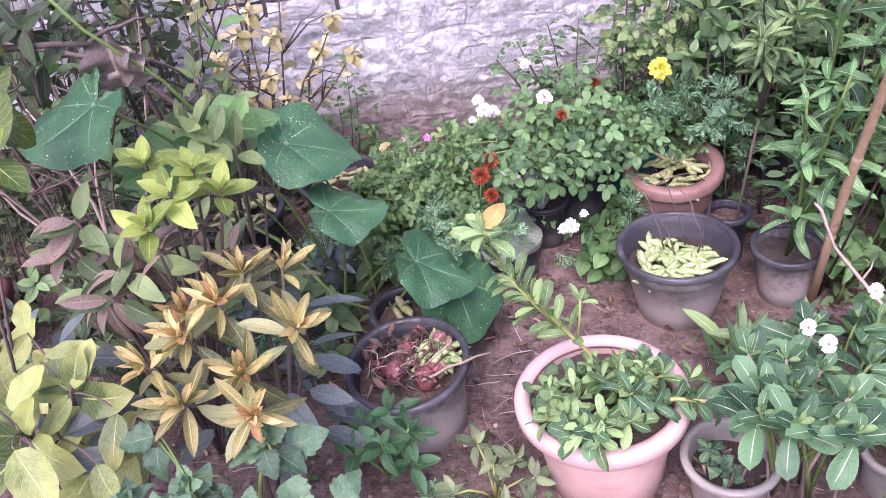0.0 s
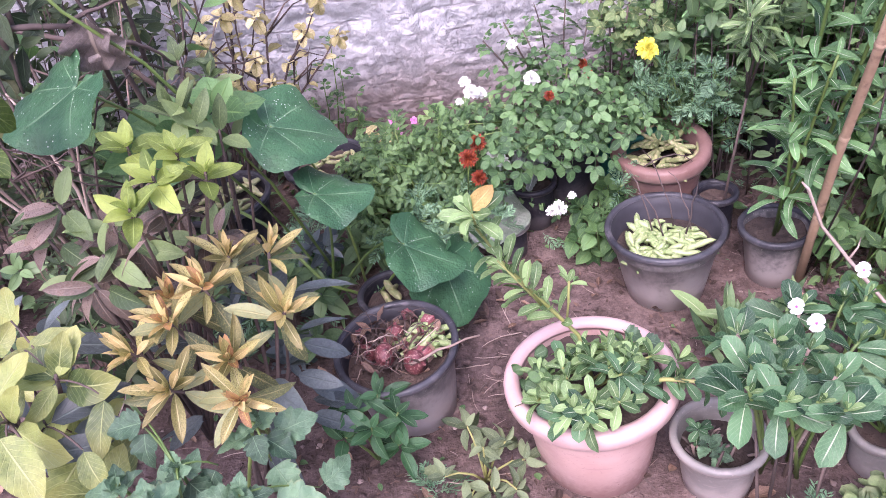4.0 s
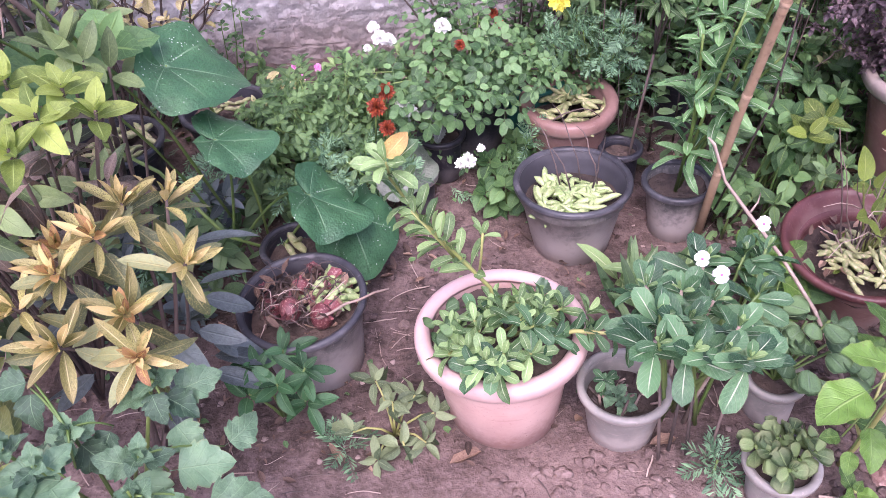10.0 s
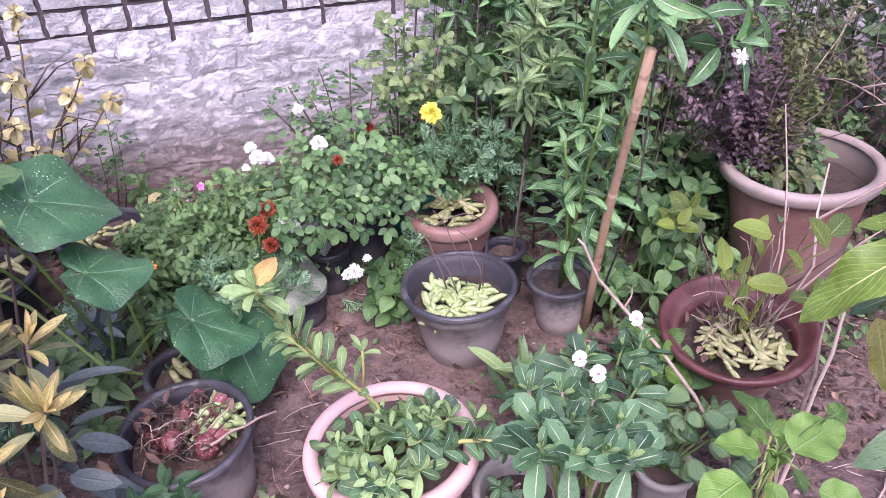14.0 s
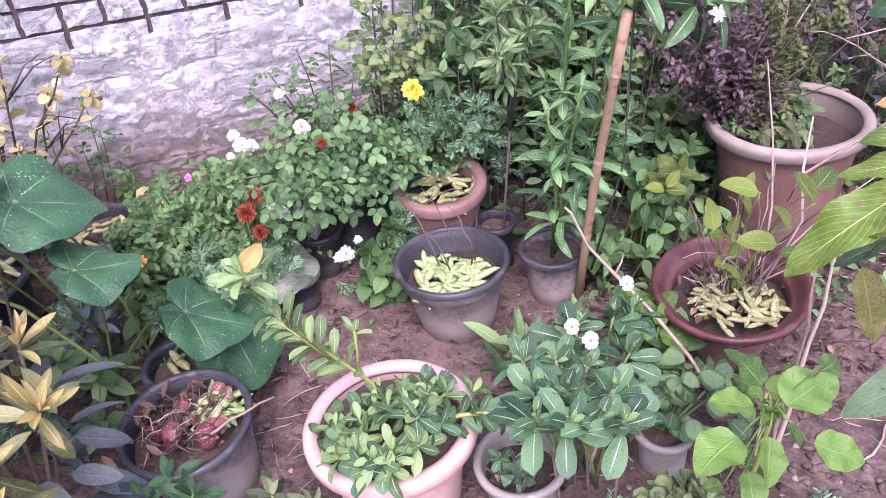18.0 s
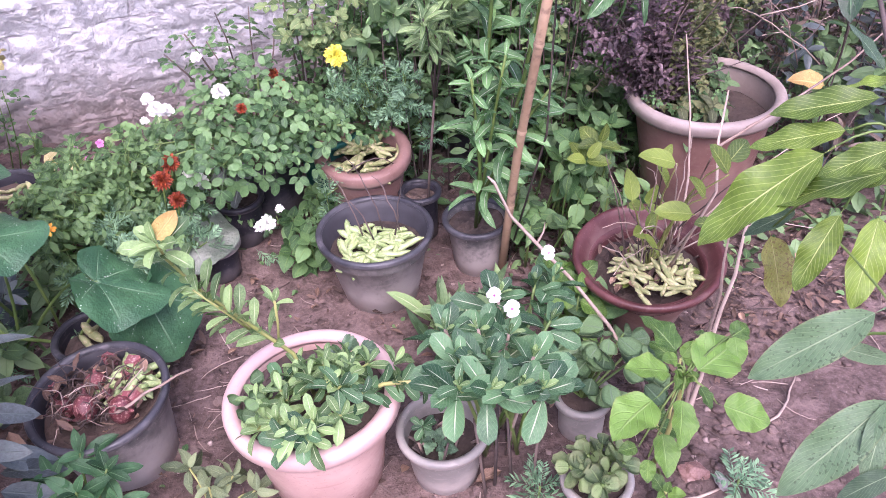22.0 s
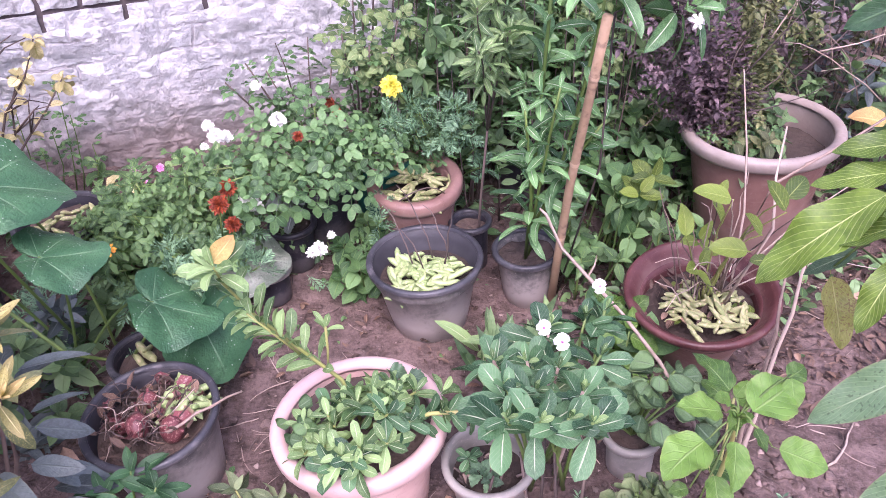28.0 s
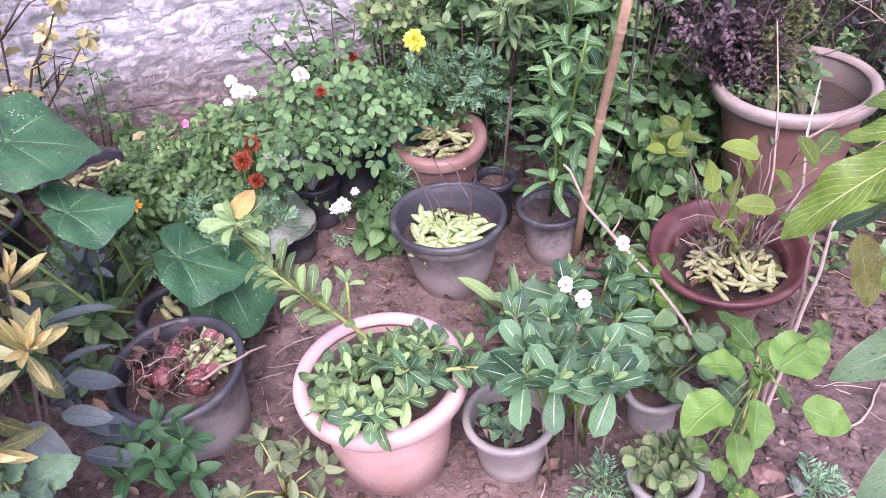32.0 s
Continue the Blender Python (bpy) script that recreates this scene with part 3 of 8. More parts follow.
POTS = {}
POTS["pink"] = make_pot("planter", 0.300, 0.888, 0.176, 0.115, 0.268, PINK, PINK_RIM, "large pink plastic planter with a thick rolled rim", "roll", 0.90, seed=2)
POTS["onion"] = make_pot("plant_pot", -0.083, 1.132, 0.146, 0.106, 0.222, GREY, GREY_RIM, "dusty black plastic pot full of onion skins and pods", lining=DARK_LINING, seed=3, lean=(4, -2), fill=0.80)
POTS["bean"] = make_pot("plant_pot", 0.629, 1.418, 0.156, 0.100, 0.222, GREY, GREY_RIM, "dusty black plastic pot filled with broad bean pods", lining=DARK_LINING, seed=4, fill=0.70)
POTS["small"] = make_pot("plant_pot", 0.540, 0.784, 0.098, 0.068, 0.150, LIGHT_GREY, LIGHT_GREY, "small worn grey pot with stubby cut stems", fill=0.7, seed=5)
POTS["jade"] = make_pot("plant_pot", 0.769, 0.559, 0.073, 0.050, 0.122, LIGHT_GREY, LIGHT_GREY, "little pale grey pot holding a jade succulent", fill=0.88, seed=6)
POTS["brown"] = make_pot("bowl_planter", 1.200, 1.015, 0.186, 0.085, 0.240, TERRA, MAROON, "maroon clay bowl planter with a wide flared lip", "bowl", seed=7, lean=(4, -3), lining=MAROON, settle=(2.0, -3.0))
POTS["urn"] = make_pot("planter", 1.655, 1.412, 0.225, 0.145, 0.400, URN, URN_RIM, "tall faded red planter with a weathered white rolled rim", "roll", 0.80, seed=8, lining=URN_RIM, settle=(2.0, -3.0))
POTS["terra"] = make_pot("clay_pot", 0.695, 1.730, 0.138, 0.098, 0.262, TERRA, TERRA, "old terracotta pot heaped with bean pods, leaning forward", "clay", seed=9, lean=(9, 0), fill=0.78, settle=(0.0, -4.0))
POTS["tiny"] = make_pot("plant_pot", 0.835, 1.600, 0.064, 0.045, 0.160, BLACK, GREY_RIM, "slim black plastic pot behind the bean pot", fill=0.86, seed=10)
POTS["nursery"] = make_pot("plant_pot", 0.930, 1.418, 0.098, 0.066, 0.172, GREY, GREY_RIM, "grey nursery pot with a tall green shrub", fill=0.86, seed=11)
POTS["gard"] = make_pot("plant_pot", 0.345, 1.755, 0.072, 0.05, 0.150, BLACK, BLACK, "black nursery pot under a small flowering shrub", fill=0.9, seed=12)
POTS["lid"] = make_pot("plant_pot", 0.252, 1.650, 0.066, 0.048, 0.112, BLACK, LIGHT_GREY, "low black pot with a pale worn rim", fill=0.85, seed=13)
POTS["behind"] = make_pot("plant_pot", -0.094, 1.440, 0.095, 0.07, 0.122, BLACK, GREY_RIM, "low black pot tucked under a big squash leaf", fill=0.72, seed=14)
POTS["husk"] = make_pot("plant_pot", -0.562, 1.798, 0.142, 0.100, 0.215, BLACK, GREY_RIM, "black pot with a shiny rim, full of dried pods", fill=0.86, seed=15)
POTS["blue"] = make_pot("plant_pot", -0.262, 1.925, 0.134, 0.09, 0.185, BLACK, GREY_RIM, "wide black pot with a pale worn rim, behind squash leaves", fill=0.8, seed=16)
POTS["left"] = make_pot("clay_pot", -1.336, 1.596, 0.150, 0.10, 0.205, MAROON, MAROON, "maroon clay pot with bare soil", "clay", seed=17)
POTS["ring"] = make_pot("clay_pot", -0.960, 0.640, 0.106, 0.08, 0.100, TERRA, TERRA, "low terracotta pot with small feathery greens", "clay", seed=18, fill=0.9)
POTS["pep"] = make_pot("plant_pot", 0.865, 0.760, 0.066, 0.05, 0.122, LIGHT_GREY, LIGHT_GREY, "small grey pot crowded with round succulent leaves", fill=0.9, seed=19)
POTS["rose"] = make_pot("plant_pot", 0.450, 1.850, 0.115, 0.085, 0.205, BLACK, BLACK, "black pot of a white rose bush", fill=0.9, seed=20)
POTS["teal"] = make_pot("plant_pot", 0.635, 1.839, 0.100, 0.075, 0.237, TEAL, TEAL, "teal green plastic pot half hidden by roses", fill=0.9, seed=21)
POTS["back"] = make_pot("plant_pot", 1.12, 1.86, 0.10, 0.07, 0.2, BLACK, GREY_RIM, "black nursery pot deep in the shade", fill=0.9, seed=22)
POTS["back2"] = make_pot("plant_pot", 1.42, 2.02, 0.13, 0.09, 0.24, BLACK, BLACK, "large black pot deep in the shade", fill=0.9, seed=23)


# ---- leaves ----
def leaf_shape(aspect, a, b, rows=8, cols=4, fold=0.25, droop=0.3, tooth=0.0, teeth=7, wave=0.0, twist=0.0, seed=0, offset=(0, 0, 0), scale=1.0, yaw=0.0, stalk=0.06):
    """One blade of length 1 along +y with its face up: verts, faces, uvs."""
    r = random.Random(seed)
    peak = (a / (a + b)) ** a * (b / (a + b)) ** b
    ph = r.uniform(0, 6.28)
    verts, uvs, faces = [], [], []
    for j in range(rows + 1):
        v = j / rows
        w = 0.5 * aspect * (max(v, 1e-4) ** a) * (max(1 - v, 0.0) ** b) / peak + 0.004
        if tooth:
            w *= 1 + tooth * (2 * ((v * teeth + 0.3) % 1.0) - 1)
        y = stalk + v * (1 - stalk)
        for i in range(cols + 1):
            s = 2 * i / cols - 1
            z = fold * abs(s) * w - droop * v * v * 0.5 + wave * abs(s) * math.sin(v * 14 + ph + (1.4 if s > 0 else 0)) * w
            x = s * w
            tw = twist * v
            x, z = x * math.cos(tw) - z * math.sin(tw), z * math.cos(tw) + x * math.sin(tw)
            verts.append((x, y * (1 - 0.12 * droop * v), z))
            uvs.append((i / cols, v))
    m = cols + 1
    faces = [(j * m + i, j * m + i + 1, (j + 1) * m + i + 1, (j + 1) * m + i) for j in range(rows) for i in range(cols)]
    if stalk > 0.005:
        k = len(verts)
        verts += [(-0.007, 0, 0), (0.007, 0, 0)]
        uvs += [(0.49, 0), (0.51, 0)]
        faces.append((k, k + 1, cols // 2 + 1, cols // 2))
    if scale != 1.0 or yaw or any(offset):
        c, s = math.cos(yaw) * scale, math.sin(yaw) * scale
        verts = [(x * c - y * s + offset[0], x * s + y * c + offset[1], z * scale + offset[2]) for x, y, z in verts]
    return verts, faces, uvs


def blades(name, mat, count=4, **kw):
    """Several meshes of one kind of leaf, each a little different."""
    out = []
    base = dict(kw)
    for k in range(count):
        r = random.Random(k * 17 + len(name))
        args = dict(base)
        args["droop"] = base.get("droop", 0.3) * r.uniform(0.3, 1.8)
        args["fold"] = base.get("fold", 0.25) * r.uniform(0.5, 1.5)
        args["aspect"] = base["aspect"] * r.uniform(0.88, 1.12)
        args["twist"] = r.uniform(-0.5, 0.5)
        v, f, u = leaf_shape(seed=k, **args)
        out.append(mesh_data(name, v, f, mat, u))
    return out


def rose_leaves(name, mat, count=4, pairs=2, size=0.36, aspect=0.62):
    """A stalk with a leaflet at its end and pairs along it."""
    out = []
    for k in range(count):
        r = random.Random(k + 5)
        pieces = [([(-0.006, 0, 0), (0.006, 0, 0), (0.005, 0.66, 0.0), (-0.005, 0.66, 0.0)], [(0, 1, 2, 3)], [(0.5, 0.1)] * 4)]
        pieces.append(leaf_shape(aspect, 0.6, 0.62, 4, 2, 0.2, 0.4, seed=k, scale=size * 1.1, offset=(0, 0.62, 0), stalk=0.0))
        for q in range(pairs):
            y = 0.26 + 0.30 * q
            for s in (-1, 1):
                pieces.append(leaf_shape(aspect, 0.6, 0.62, 4, 2, 0.2, 0.5, seed=k + q, scale=size * r.uniform(0.75, 1.0), yaw=-s * r.uniform(0.95, 1.3), offset=(s * 0.01, y, r.uniform(-0.03, 0.03)), stalk=0.0))
        v, f, u = joined(pieces)
        v = [(x, y, z - 0.18 * y * y * r.uniform(0.6, 1.4)) for x, y, z in v]
        out.append(mesh_data(name, v, f, mat, u))
    return out


def feather_leaves(name, mat, count=3, pairs=8, width=0.05, size=0.34):
    """A finely divided leaf."""
    out = []
    for k in range(count):
        r = random.Random(k + 31)
        pieces = [([(-0.008, 0, 0), (0.008, 0, 0), (0.003, 0.95, 0.0), (-0.003, 0.95, 0.0)], [(0, 1, 2, 3)], [(0.5, 0.1)] * 4)]
        for q in range(pairs):
            y = 0.16 + 0.80 * q / pairs
            le = size * math.sin(math.pi * (0.22 + 0.68 * q / pairs)) * r.uniform(0.85, 1.15)
            for s in (-1, 1):
                ang = r.uniform(0.7, 1.0)
                d, nrm = Vector((s * math.sin(ang), math.cos(ang), r.uniform(-0.2, 0.25))), Vector((math.cos(ang), -s * math.sin(ang), 0))
                a, z = Vector((0, y, 0)), width * 0.5
                pieces.append(([a - nrm * z * 0.4, a + d * le * 0.55 - nrm * z, a + d * le, a + d * le * 0.55 + nrm * z], [(0, 1, 2, 3)], [(0.3, 0.2)] * 4))
        v, f, u = joined(pieces)
        v = [(p[0], p[1], p[2] - 0.22 * p[1] ** 2) for p in v]
        out.append(mesh_data(name, v, f, mat, u))
    return out


def thick_leaves(name, mat, aspect=0.85, depth=0.16, count=3):
    """A fleshy rounded leaf with a cupped face."""
    out = []
    for k in range(count):
        v0, f0, u0 = leaf_shape(aspect * (0.92 + 0.08 * k), 0.62, 0.32, 6, 4, 0.12, 0.15 * k, seed=k, stalk=0.05)
        n = len(v0) - 2
        m = 5
        verts = list(v0[:n]) + [(x * 0.96, y, z - depth * (1 - (abs(2 * (i % m) / 4 - 1)) ** 2) * math.sin(math.pi * min(1, max(0.05, u0[i][1])))) for i, (x, y, z) in enumerate(v0[:n])]
        faces = [q for q in f0[:-1]] + [tuple(i + n for i in q[::-1]) for q in f0[:-1]]
        border = list(range(m)) + [j * m + m - 1 for j in range(1, 7)] + [6 * m + i for i in range(m - 2, -1, -1)] + [j * m for j in range(5, 0, -1)]
        faces += [(border[(i + 1) % len(border)], border[i], border[i] + n, border[(i + 1) % len(border)] + n) for i in range(len(border))]
        out.append(mesh_data(name, verts, faces, mat, list(u0[:n]) * 2))
    return out


def squash_leaf(name, mat, seed, lobes=0.13, cup=0.08, ripple=0.10):
    """A broad heart-shaped leaf, unit radius, stalk at the notch at the origin, tip along +y."""
    r = random.Random(seed)
    rings, seg = 8, 60
    verts, uvs, faces = [(0, 0, 0)], [(0.5, 0.0)], []
    ph = r.uniform(0, 6)
    for j in range(1, rings + 1):
        q = j / rings
        for k in range(seg + 1):
            a = -math.pi * 0.93 + 2 * math.pi * 0.93 * k / seg
            rad = 0.20 + 0.72 * math.cos(a * 0.5) + 0.07 * math.exp(-((abs(a)) / 0.30) ** 2) + 0.030 * math.cos(5 * a) * (1 - abs(a) / 4) + 0.025 * math.sin(2 * a + ph) + 0.012 * abs(math.sin(9 * a + ph)) + 0.006 * math.sin(31 * a)
            rad *= 1.0 - 0.30 * math.exp(-((abs(a) - 2.92) / 0.20) ** 2)
            pleat = 0.5 + 0.5 * math.cos(7 * a)
            z = cup * q * q - 0.12 * q ** 2.4 * math.cos(a) + 0.14 * q * abs(math.sin(a)) ** 1.3 - 0.20 * q ** 3 * abs(math.sin(a)) + ripple * q ** 2 * math.sin(3 * a + ph) + 0.035 * q ** 3 * math.sin(8 * a + 2 * ph) - 0.045 * pleat ** 3 * q * (1.2 - q) + 0.006 * r.uniform(-1, 1) * q
            verts.append((rad * q * math.sin(a), rad * q * math.cos(a) * 0.92, z))
            uvs.append((0.5 + a / (2 * math.pi), q))
    m = seg + 1
    faces = [(0, 1 + k + 1, 1 + k) for k in range(seg)]
    faces += [(1 + (j - 1) * m + k, 1 + (j - 1) * m + k + 1, 1 + j * m + k + 1, 1 + j * m + k) for j in range(1, rings) for k in range(seg)]
    return mesh_data(name, verts, faces, mat, uvs)


def squash_material(name, base, other, veil=(0.5, 0.55, 0.5), speck=0.65):
    m, n, l, p = nodes_of(name)
    uv = n.new("ShaderNodeUVMap")
    uv.uv_map = "leaf"
    sep = n.new("ShaderNodeSeparateXYZ")
    l.new(uv.outputs["UV"], sep.inputs[0])
    spoke = math_node(n, l, "COSINE", math_node(n, l, "MULTIPLY", math_node(n, l, "SUBTRACT", sep.outputs["X"], 0.5), 6.283 * 7))
    width = math_node(n, l, "ADD", 0.978, math_node(n, l, "MULTIPLY", sep.outputs["Y"], 0.021))
    vein = math_node(n, l, "MULTIPLY", ramp(n, l, math_node(n, l, "SUBTRACT", spoke, width), -0.012, 0.004), ramp(n, l, sep.outputs["Y"], 0.95, 0.35))
    heart = ramp(n, l, sep.outputs["Y"], 0.07, 0.02)
    vein = math_node(n, l, "MAXIMUM", vein, heart)
    coarse, fine = noise_of(n, l, 2.2, 4.0), noise_of(n, l, 22.0, 4.0)
    colour = mix_color(n, l, ramp(n, l, coarse, 0.3, 0.75), base, other)
    side = math_node(n, l, "MULTIPLY", ramp(n, l, noise_of(n, l, 9.0, 6.0, rough=0.7), 0.50, 0.62), 0.5)
    colour = mix_color(n, l, side, colour, tuple(c * 0.55 for c in base))
    colour = mix_color(n, l, math_node(n, l, "MULTIPLY", vein, 0.6), colour, (0.26, 0.42, 0.24))
    tc = n.new("ShaderNodeTexCoord")
    vor = node(n, "ShaderNodeTexVoronoi", Scale=20.0, Randomness=1.0)
    l.new(tc.outputs["Object"], vor.inputs["Vector"])
    dot = math_node(n, l, "MULTIPLY", ramp(n, l, vor.outputs["Distance"], 0.22, 0.14), ramp(n, l, noise_of(n, l, 5.0, 2.0), 0.53, 0.60))
    colour = mix_color(n, l, math_node(n, l, "MULTIPLY", dot, speck), colour, veil)
    l.new(colour, p.inputs["Base Color"])
    p.inputs["Roughness"].default_value = 0.46
    p.inputs["Specular IOR Level"].default_value = 0.45
    l.new(bump_of(n, l, math_node(n, l, "SUBTRACT", fine, math_node(n, l, "MULTIPLY", vein, 0.8)), 0.35, 0.012), p.inputs["Normal"])
    thin = n.new("ShaderNodeBsdfTranslucent")
    thin.inputs["Color"].default_value = (0.045, 0.15, 0.055, 1)
    both = node(n, "ShaderNodeMixShader", Fac=0.18)
    l.new(p.outputs[0], both.inputs[1])
    l.new(thin.outputs[0], both.inputs[2])
    l.new(both.outputs[0], n["Material Output"].inputs["Surface"])
    return m


# ---- plants ----
class Plant:
    def __init__(self, name, at, label, category="plant", seed=1, group=""):
        self.o = Vector(at)
        self.ob = empty(name, at, label, category, group)
        self.r = random.Random(seed)
        self.leaves = []
        self.stems = 0

    def stem(self, points, radii, mat, name="stem", sides=5):
        pts = [Vector(p) - self.o for p in points]
        if not isinstance(radii, (list, tuple)):
            radii = [radii] * len(pts)
        elif len(radii) == 2 and len(pts) > 2:
            radii = [radii[0] + (radii[1] - radii[0]) * i / (len(pts) - 1) for i in range(len(pts))]
        v, f = tube(pts, list(radii), sides)
        part_of(name, mesh_data(name, v, f, mat), self.ob)

    def place(self, meshes, pos, way, length, up=(0, 0, 1), roll=0.0, name="leaf"):
        y = Vector(way).normalized()
        z = Vector(up)
        z = z - y * z.dot(y)
        if z.length < 0.05:
            z = y.orthogonal()
        z.normalize()
        x = y.cross(z)
        m = Matrix((x, y, z)).transposed().to_4x4() @ Matrix.Rotation(roll, 4, "Y")
        me = meshes[self.r.randrange(len(meshes))] if isinstance(meshes, list) else meshes
        self.leaves.append((name, me, Matrix.Translation(Vector(pos) - self.o) @ m @ Matrix.Scale(length, 4)))

    def span(self, meshes, pairs, up=(0, -0.55, 0.83), stalk_from=None, mat=None, turn=0.25, name="leaf", grow=1.12):
        """Single leaves from base to tip, each with a stalk from its branch."""
        for base, tip in pairs:
            base, tip = Vector(base), Vector(tip)
            lift = Vector((0, 0, 0.05 * (tip - base).length))
            self.place(meshes, base, tip - base + lift, (tip - base).length * grow, up, self.r.uniform(-turn, turn), name)
            if stalk_from is not None:
                self.stem(curve_points(stalk_from, base, (0, 0, 0.012), 5), [0.0024, 0.0016], mat, "leaf_stalk", 4)

    def rosette(self, meshes, pos, axis, count, lo, hi, near=20, far=85, name="leaf"):
        """Leaves round a shoot tip, the inner ones upright and small, the outer ones spread."""
        axis = Vector(axis).normalized()
        a = axis.orthogonal().normalized()
        b = axis.cross(a)
        for k in range(count):
            if count > 4 and self.r.random() < 0.08:
                continue
            q = (k + self.r.uniform(0.0, 0.8)) / count
            t = k * 2.4 + self.r.uniform(-0.35, 0.35)
            tilt = radians(near + (far - near) * q + self.r.uniform(-15, 15))
            side = a * math.cos(t) + b * math.sin(t)
            way = axis * math.cos(tilt) + side * math.sin(tilt)
            start = Vector(pos) - axis * (0.025 * q * hi / 0.08)
            self.place(meshes, start, way, lo + (hi - lo) * min(1.0, q * 1.4) * self.r.uniform(0.72, 1.12), up=axis + side * -0.2, roll=self.r.uniform(-0.5, 0.5), name=name)

    def along(self, points, meshes, first, spacing, lo, hi, tilt=60, pairs=1, up=(0, 0, 1), droop=0.0, name="leaf", taper=0.3):
        """Leaves up a stem from the fraction first to its end."""
        pts = [Vector(p) for p in points]
        total = sum((pts[i + 1] - pts[i]).length for i in range(len(pts) - 1))
        s, k = total * first, self.r.uniform(0, 3)
        while s <= total:
            left = s
            for i in range(len(pts) - 1):
                seg = (pts[i + 1] - pts[i]).length
                if left <= seg or i == len(pts) - 2:
                    break
                left -= seg
            d = (pts[i + 1] - pts[i]).normalized()
            p = pts[i] + d * left
            a = d.orthogonal().normalized()
            b = d.cross(a)
            q = s / total
            for e in range(pairs):
                t = k * (1.57 if pairs > 1 else 2.4) + e * 2 * math.pi / pairs + self.r.uniform(-0.3, 0.3)
                side = a * math.cos(t) + b * math.sin(t)
                g = radians(tilt * (1 - taper * q) + self.r.uniform(-12, 12))
                way = d * math.cos(g) + side * math.sin(g) + Vector((0, 0, -droop))
                size = (lo + (hi - lo) * self.r.random()) * (1 - 0.35 * max(0, q - 0.75) / 0.25)
                self.place(meshes, p, way, size, up=Vector(up) + d * 0.6, roll=self.r.uniform(-0.4, 0.4), name=name)
            s += spacing * self.r.uniform(0.75, 1.25)
            k += 1

    def done(self, limit=300, rest="foliage"):
        """The leaves become parts; those past the limit are joined into one piece of foliage."""
        if len(self.leaves) > limit:
            order = sorted(self.leaves, key=lambda q: (q[2].translation + self.o).y - (q[2].translation + self.o).z)
        else:
            order = self.leaves
        for name, me, m in order[:limit]:
            part_of(name, me, self.ob, m)
        self.join(order[limit:], rest)
        return self.ob

    def join(self, items, rest):
        if not items:
            return
        V, F, U, mats, idx = [], [], [], [], []
        n = 0
        for _, me, m in items:
            co = np.empty(len(me.vertices) * 3, dtype=np.float32)
            me.vertices.foreach_get("co", co)
            a = np.array(m)
            V.append(co.reshape(-1, 3) @ a[:3, :3].T + a[:3, 3])
            uv = np.full((len(me.vertices), 2), 0.25, dtype=np.float32)
            if me.uv_layers:
                lo = np.empty(len(me.loops), dtype=np.int32)
                me.loops.foreach_get("vertex_index", lo)
                d = np.empty(len(me.loops) * 2, dtype=np.float32)
                me.uv_layers[0].data.foreach_get("uv", d)
                uv[lo] = d.reshape(-1, 2)
            U.append(uv)
            mat = me.materials[0]
            if mat not in mats:
                mats.append(mat)
            for p in me.polygons:
                F.append(tuple(i + n for i in p.vertices))
                idx.append(mats.index(mat))
            n += len(me.vertices)
        out = mesh_data(rest, np.concatenate(V).tolist(), F, None, np.concatenate(U))
        for mat in mats:
            out.materials.append(mat)
        out.polygons.foreach_set("material_index", idx)
        tagged(part_of(rest, out, self.ob), kind="stuff")


# leaf colours
L_CROTON = leaf_material("croton_leaf", (0.16, 0.165, 0.052), (0.46, 0.43, 0.155), pure=True, rib=(0.66, 0.60, 0.30), rib_width=0.05, spots=(0.15, 0.14, 0.05), spot_lo=0.52, rough=0.34, tip=(0.40, 0.32, 0.14))
L_CROTON_OLD = leaf_material("croton_old_leaf", (0.12, 0.16, 0.075), (0.27, 0.30, 0.14), rib=(0.45, 0.42, 0.2), rib_width=0.05, spots=(0.32, 0.30, 0.11), spot_lo=0.55, rough=0.42)
L_CROTON_RED = leaf_material("croton_red_leaf", (0.24, 0.085, 0.045), (0.56, 0.33, 0.15), pure=True, rib=(0.7, 0.5, 0.15), spots=(0.6, 0.45, 0.15), rough=0.4)
L_DUSK = leaf_material("dusky_leaf", (0.10, 0.085, 0.07), (0.30, 0.225, 0.18), rib=(0.32, 0.26, 0.20), spots=(0.14, 0.08, 0.06), spot_lo=0.55, rough=0.45)
L_SILVER = leaf_material("silver_leaf", (0.13, 0.16, 0.15), (0.30, 0.34, 0.32), rib=(0.36, 0.40, 0.38), rough=0.7)
# blue-grey colour carries the shade and sky tint of leaves lying underneath
L_BLUE = leaf_material("shade_tinted_blue_leaf", (0.071, 0.094, 0.097), (0.149, 0.190, 0.190), rib=(0.14, 0.18, 0.165), rough=0.32)
L_LIME = leaf_material("lime_leaf", (0.14, 0.24, 0.045), (0.34, 0.43, 0.10), pure=True, rib=(0.40, 0.52, 0.16), rib_width=0.04, veins=0.2, rough=0.4, through_it=0.35)
L_YG = leaf_material("yellow_green_leaf", (0.072, 0.136, 0.047), (0.272, 0.323, 0.098), pure=True, rib=(0.42, 0.46, 0.20), rib_width=0.03, veins=0.45, vein_count=8, rough=0.34, through_it=0.2, tip=(0.44, 0.44, 0.13))
L_NIGHT = leaf_material("grey_green_leaf", (0.052, 0.118, 0.068), (0.130, 0.238, 0.128), rib=(0.20, 0.33, 0.18), rib_width=0.020, veins=0.35, vein_count=5, rough=0.42, through_it=0.2)
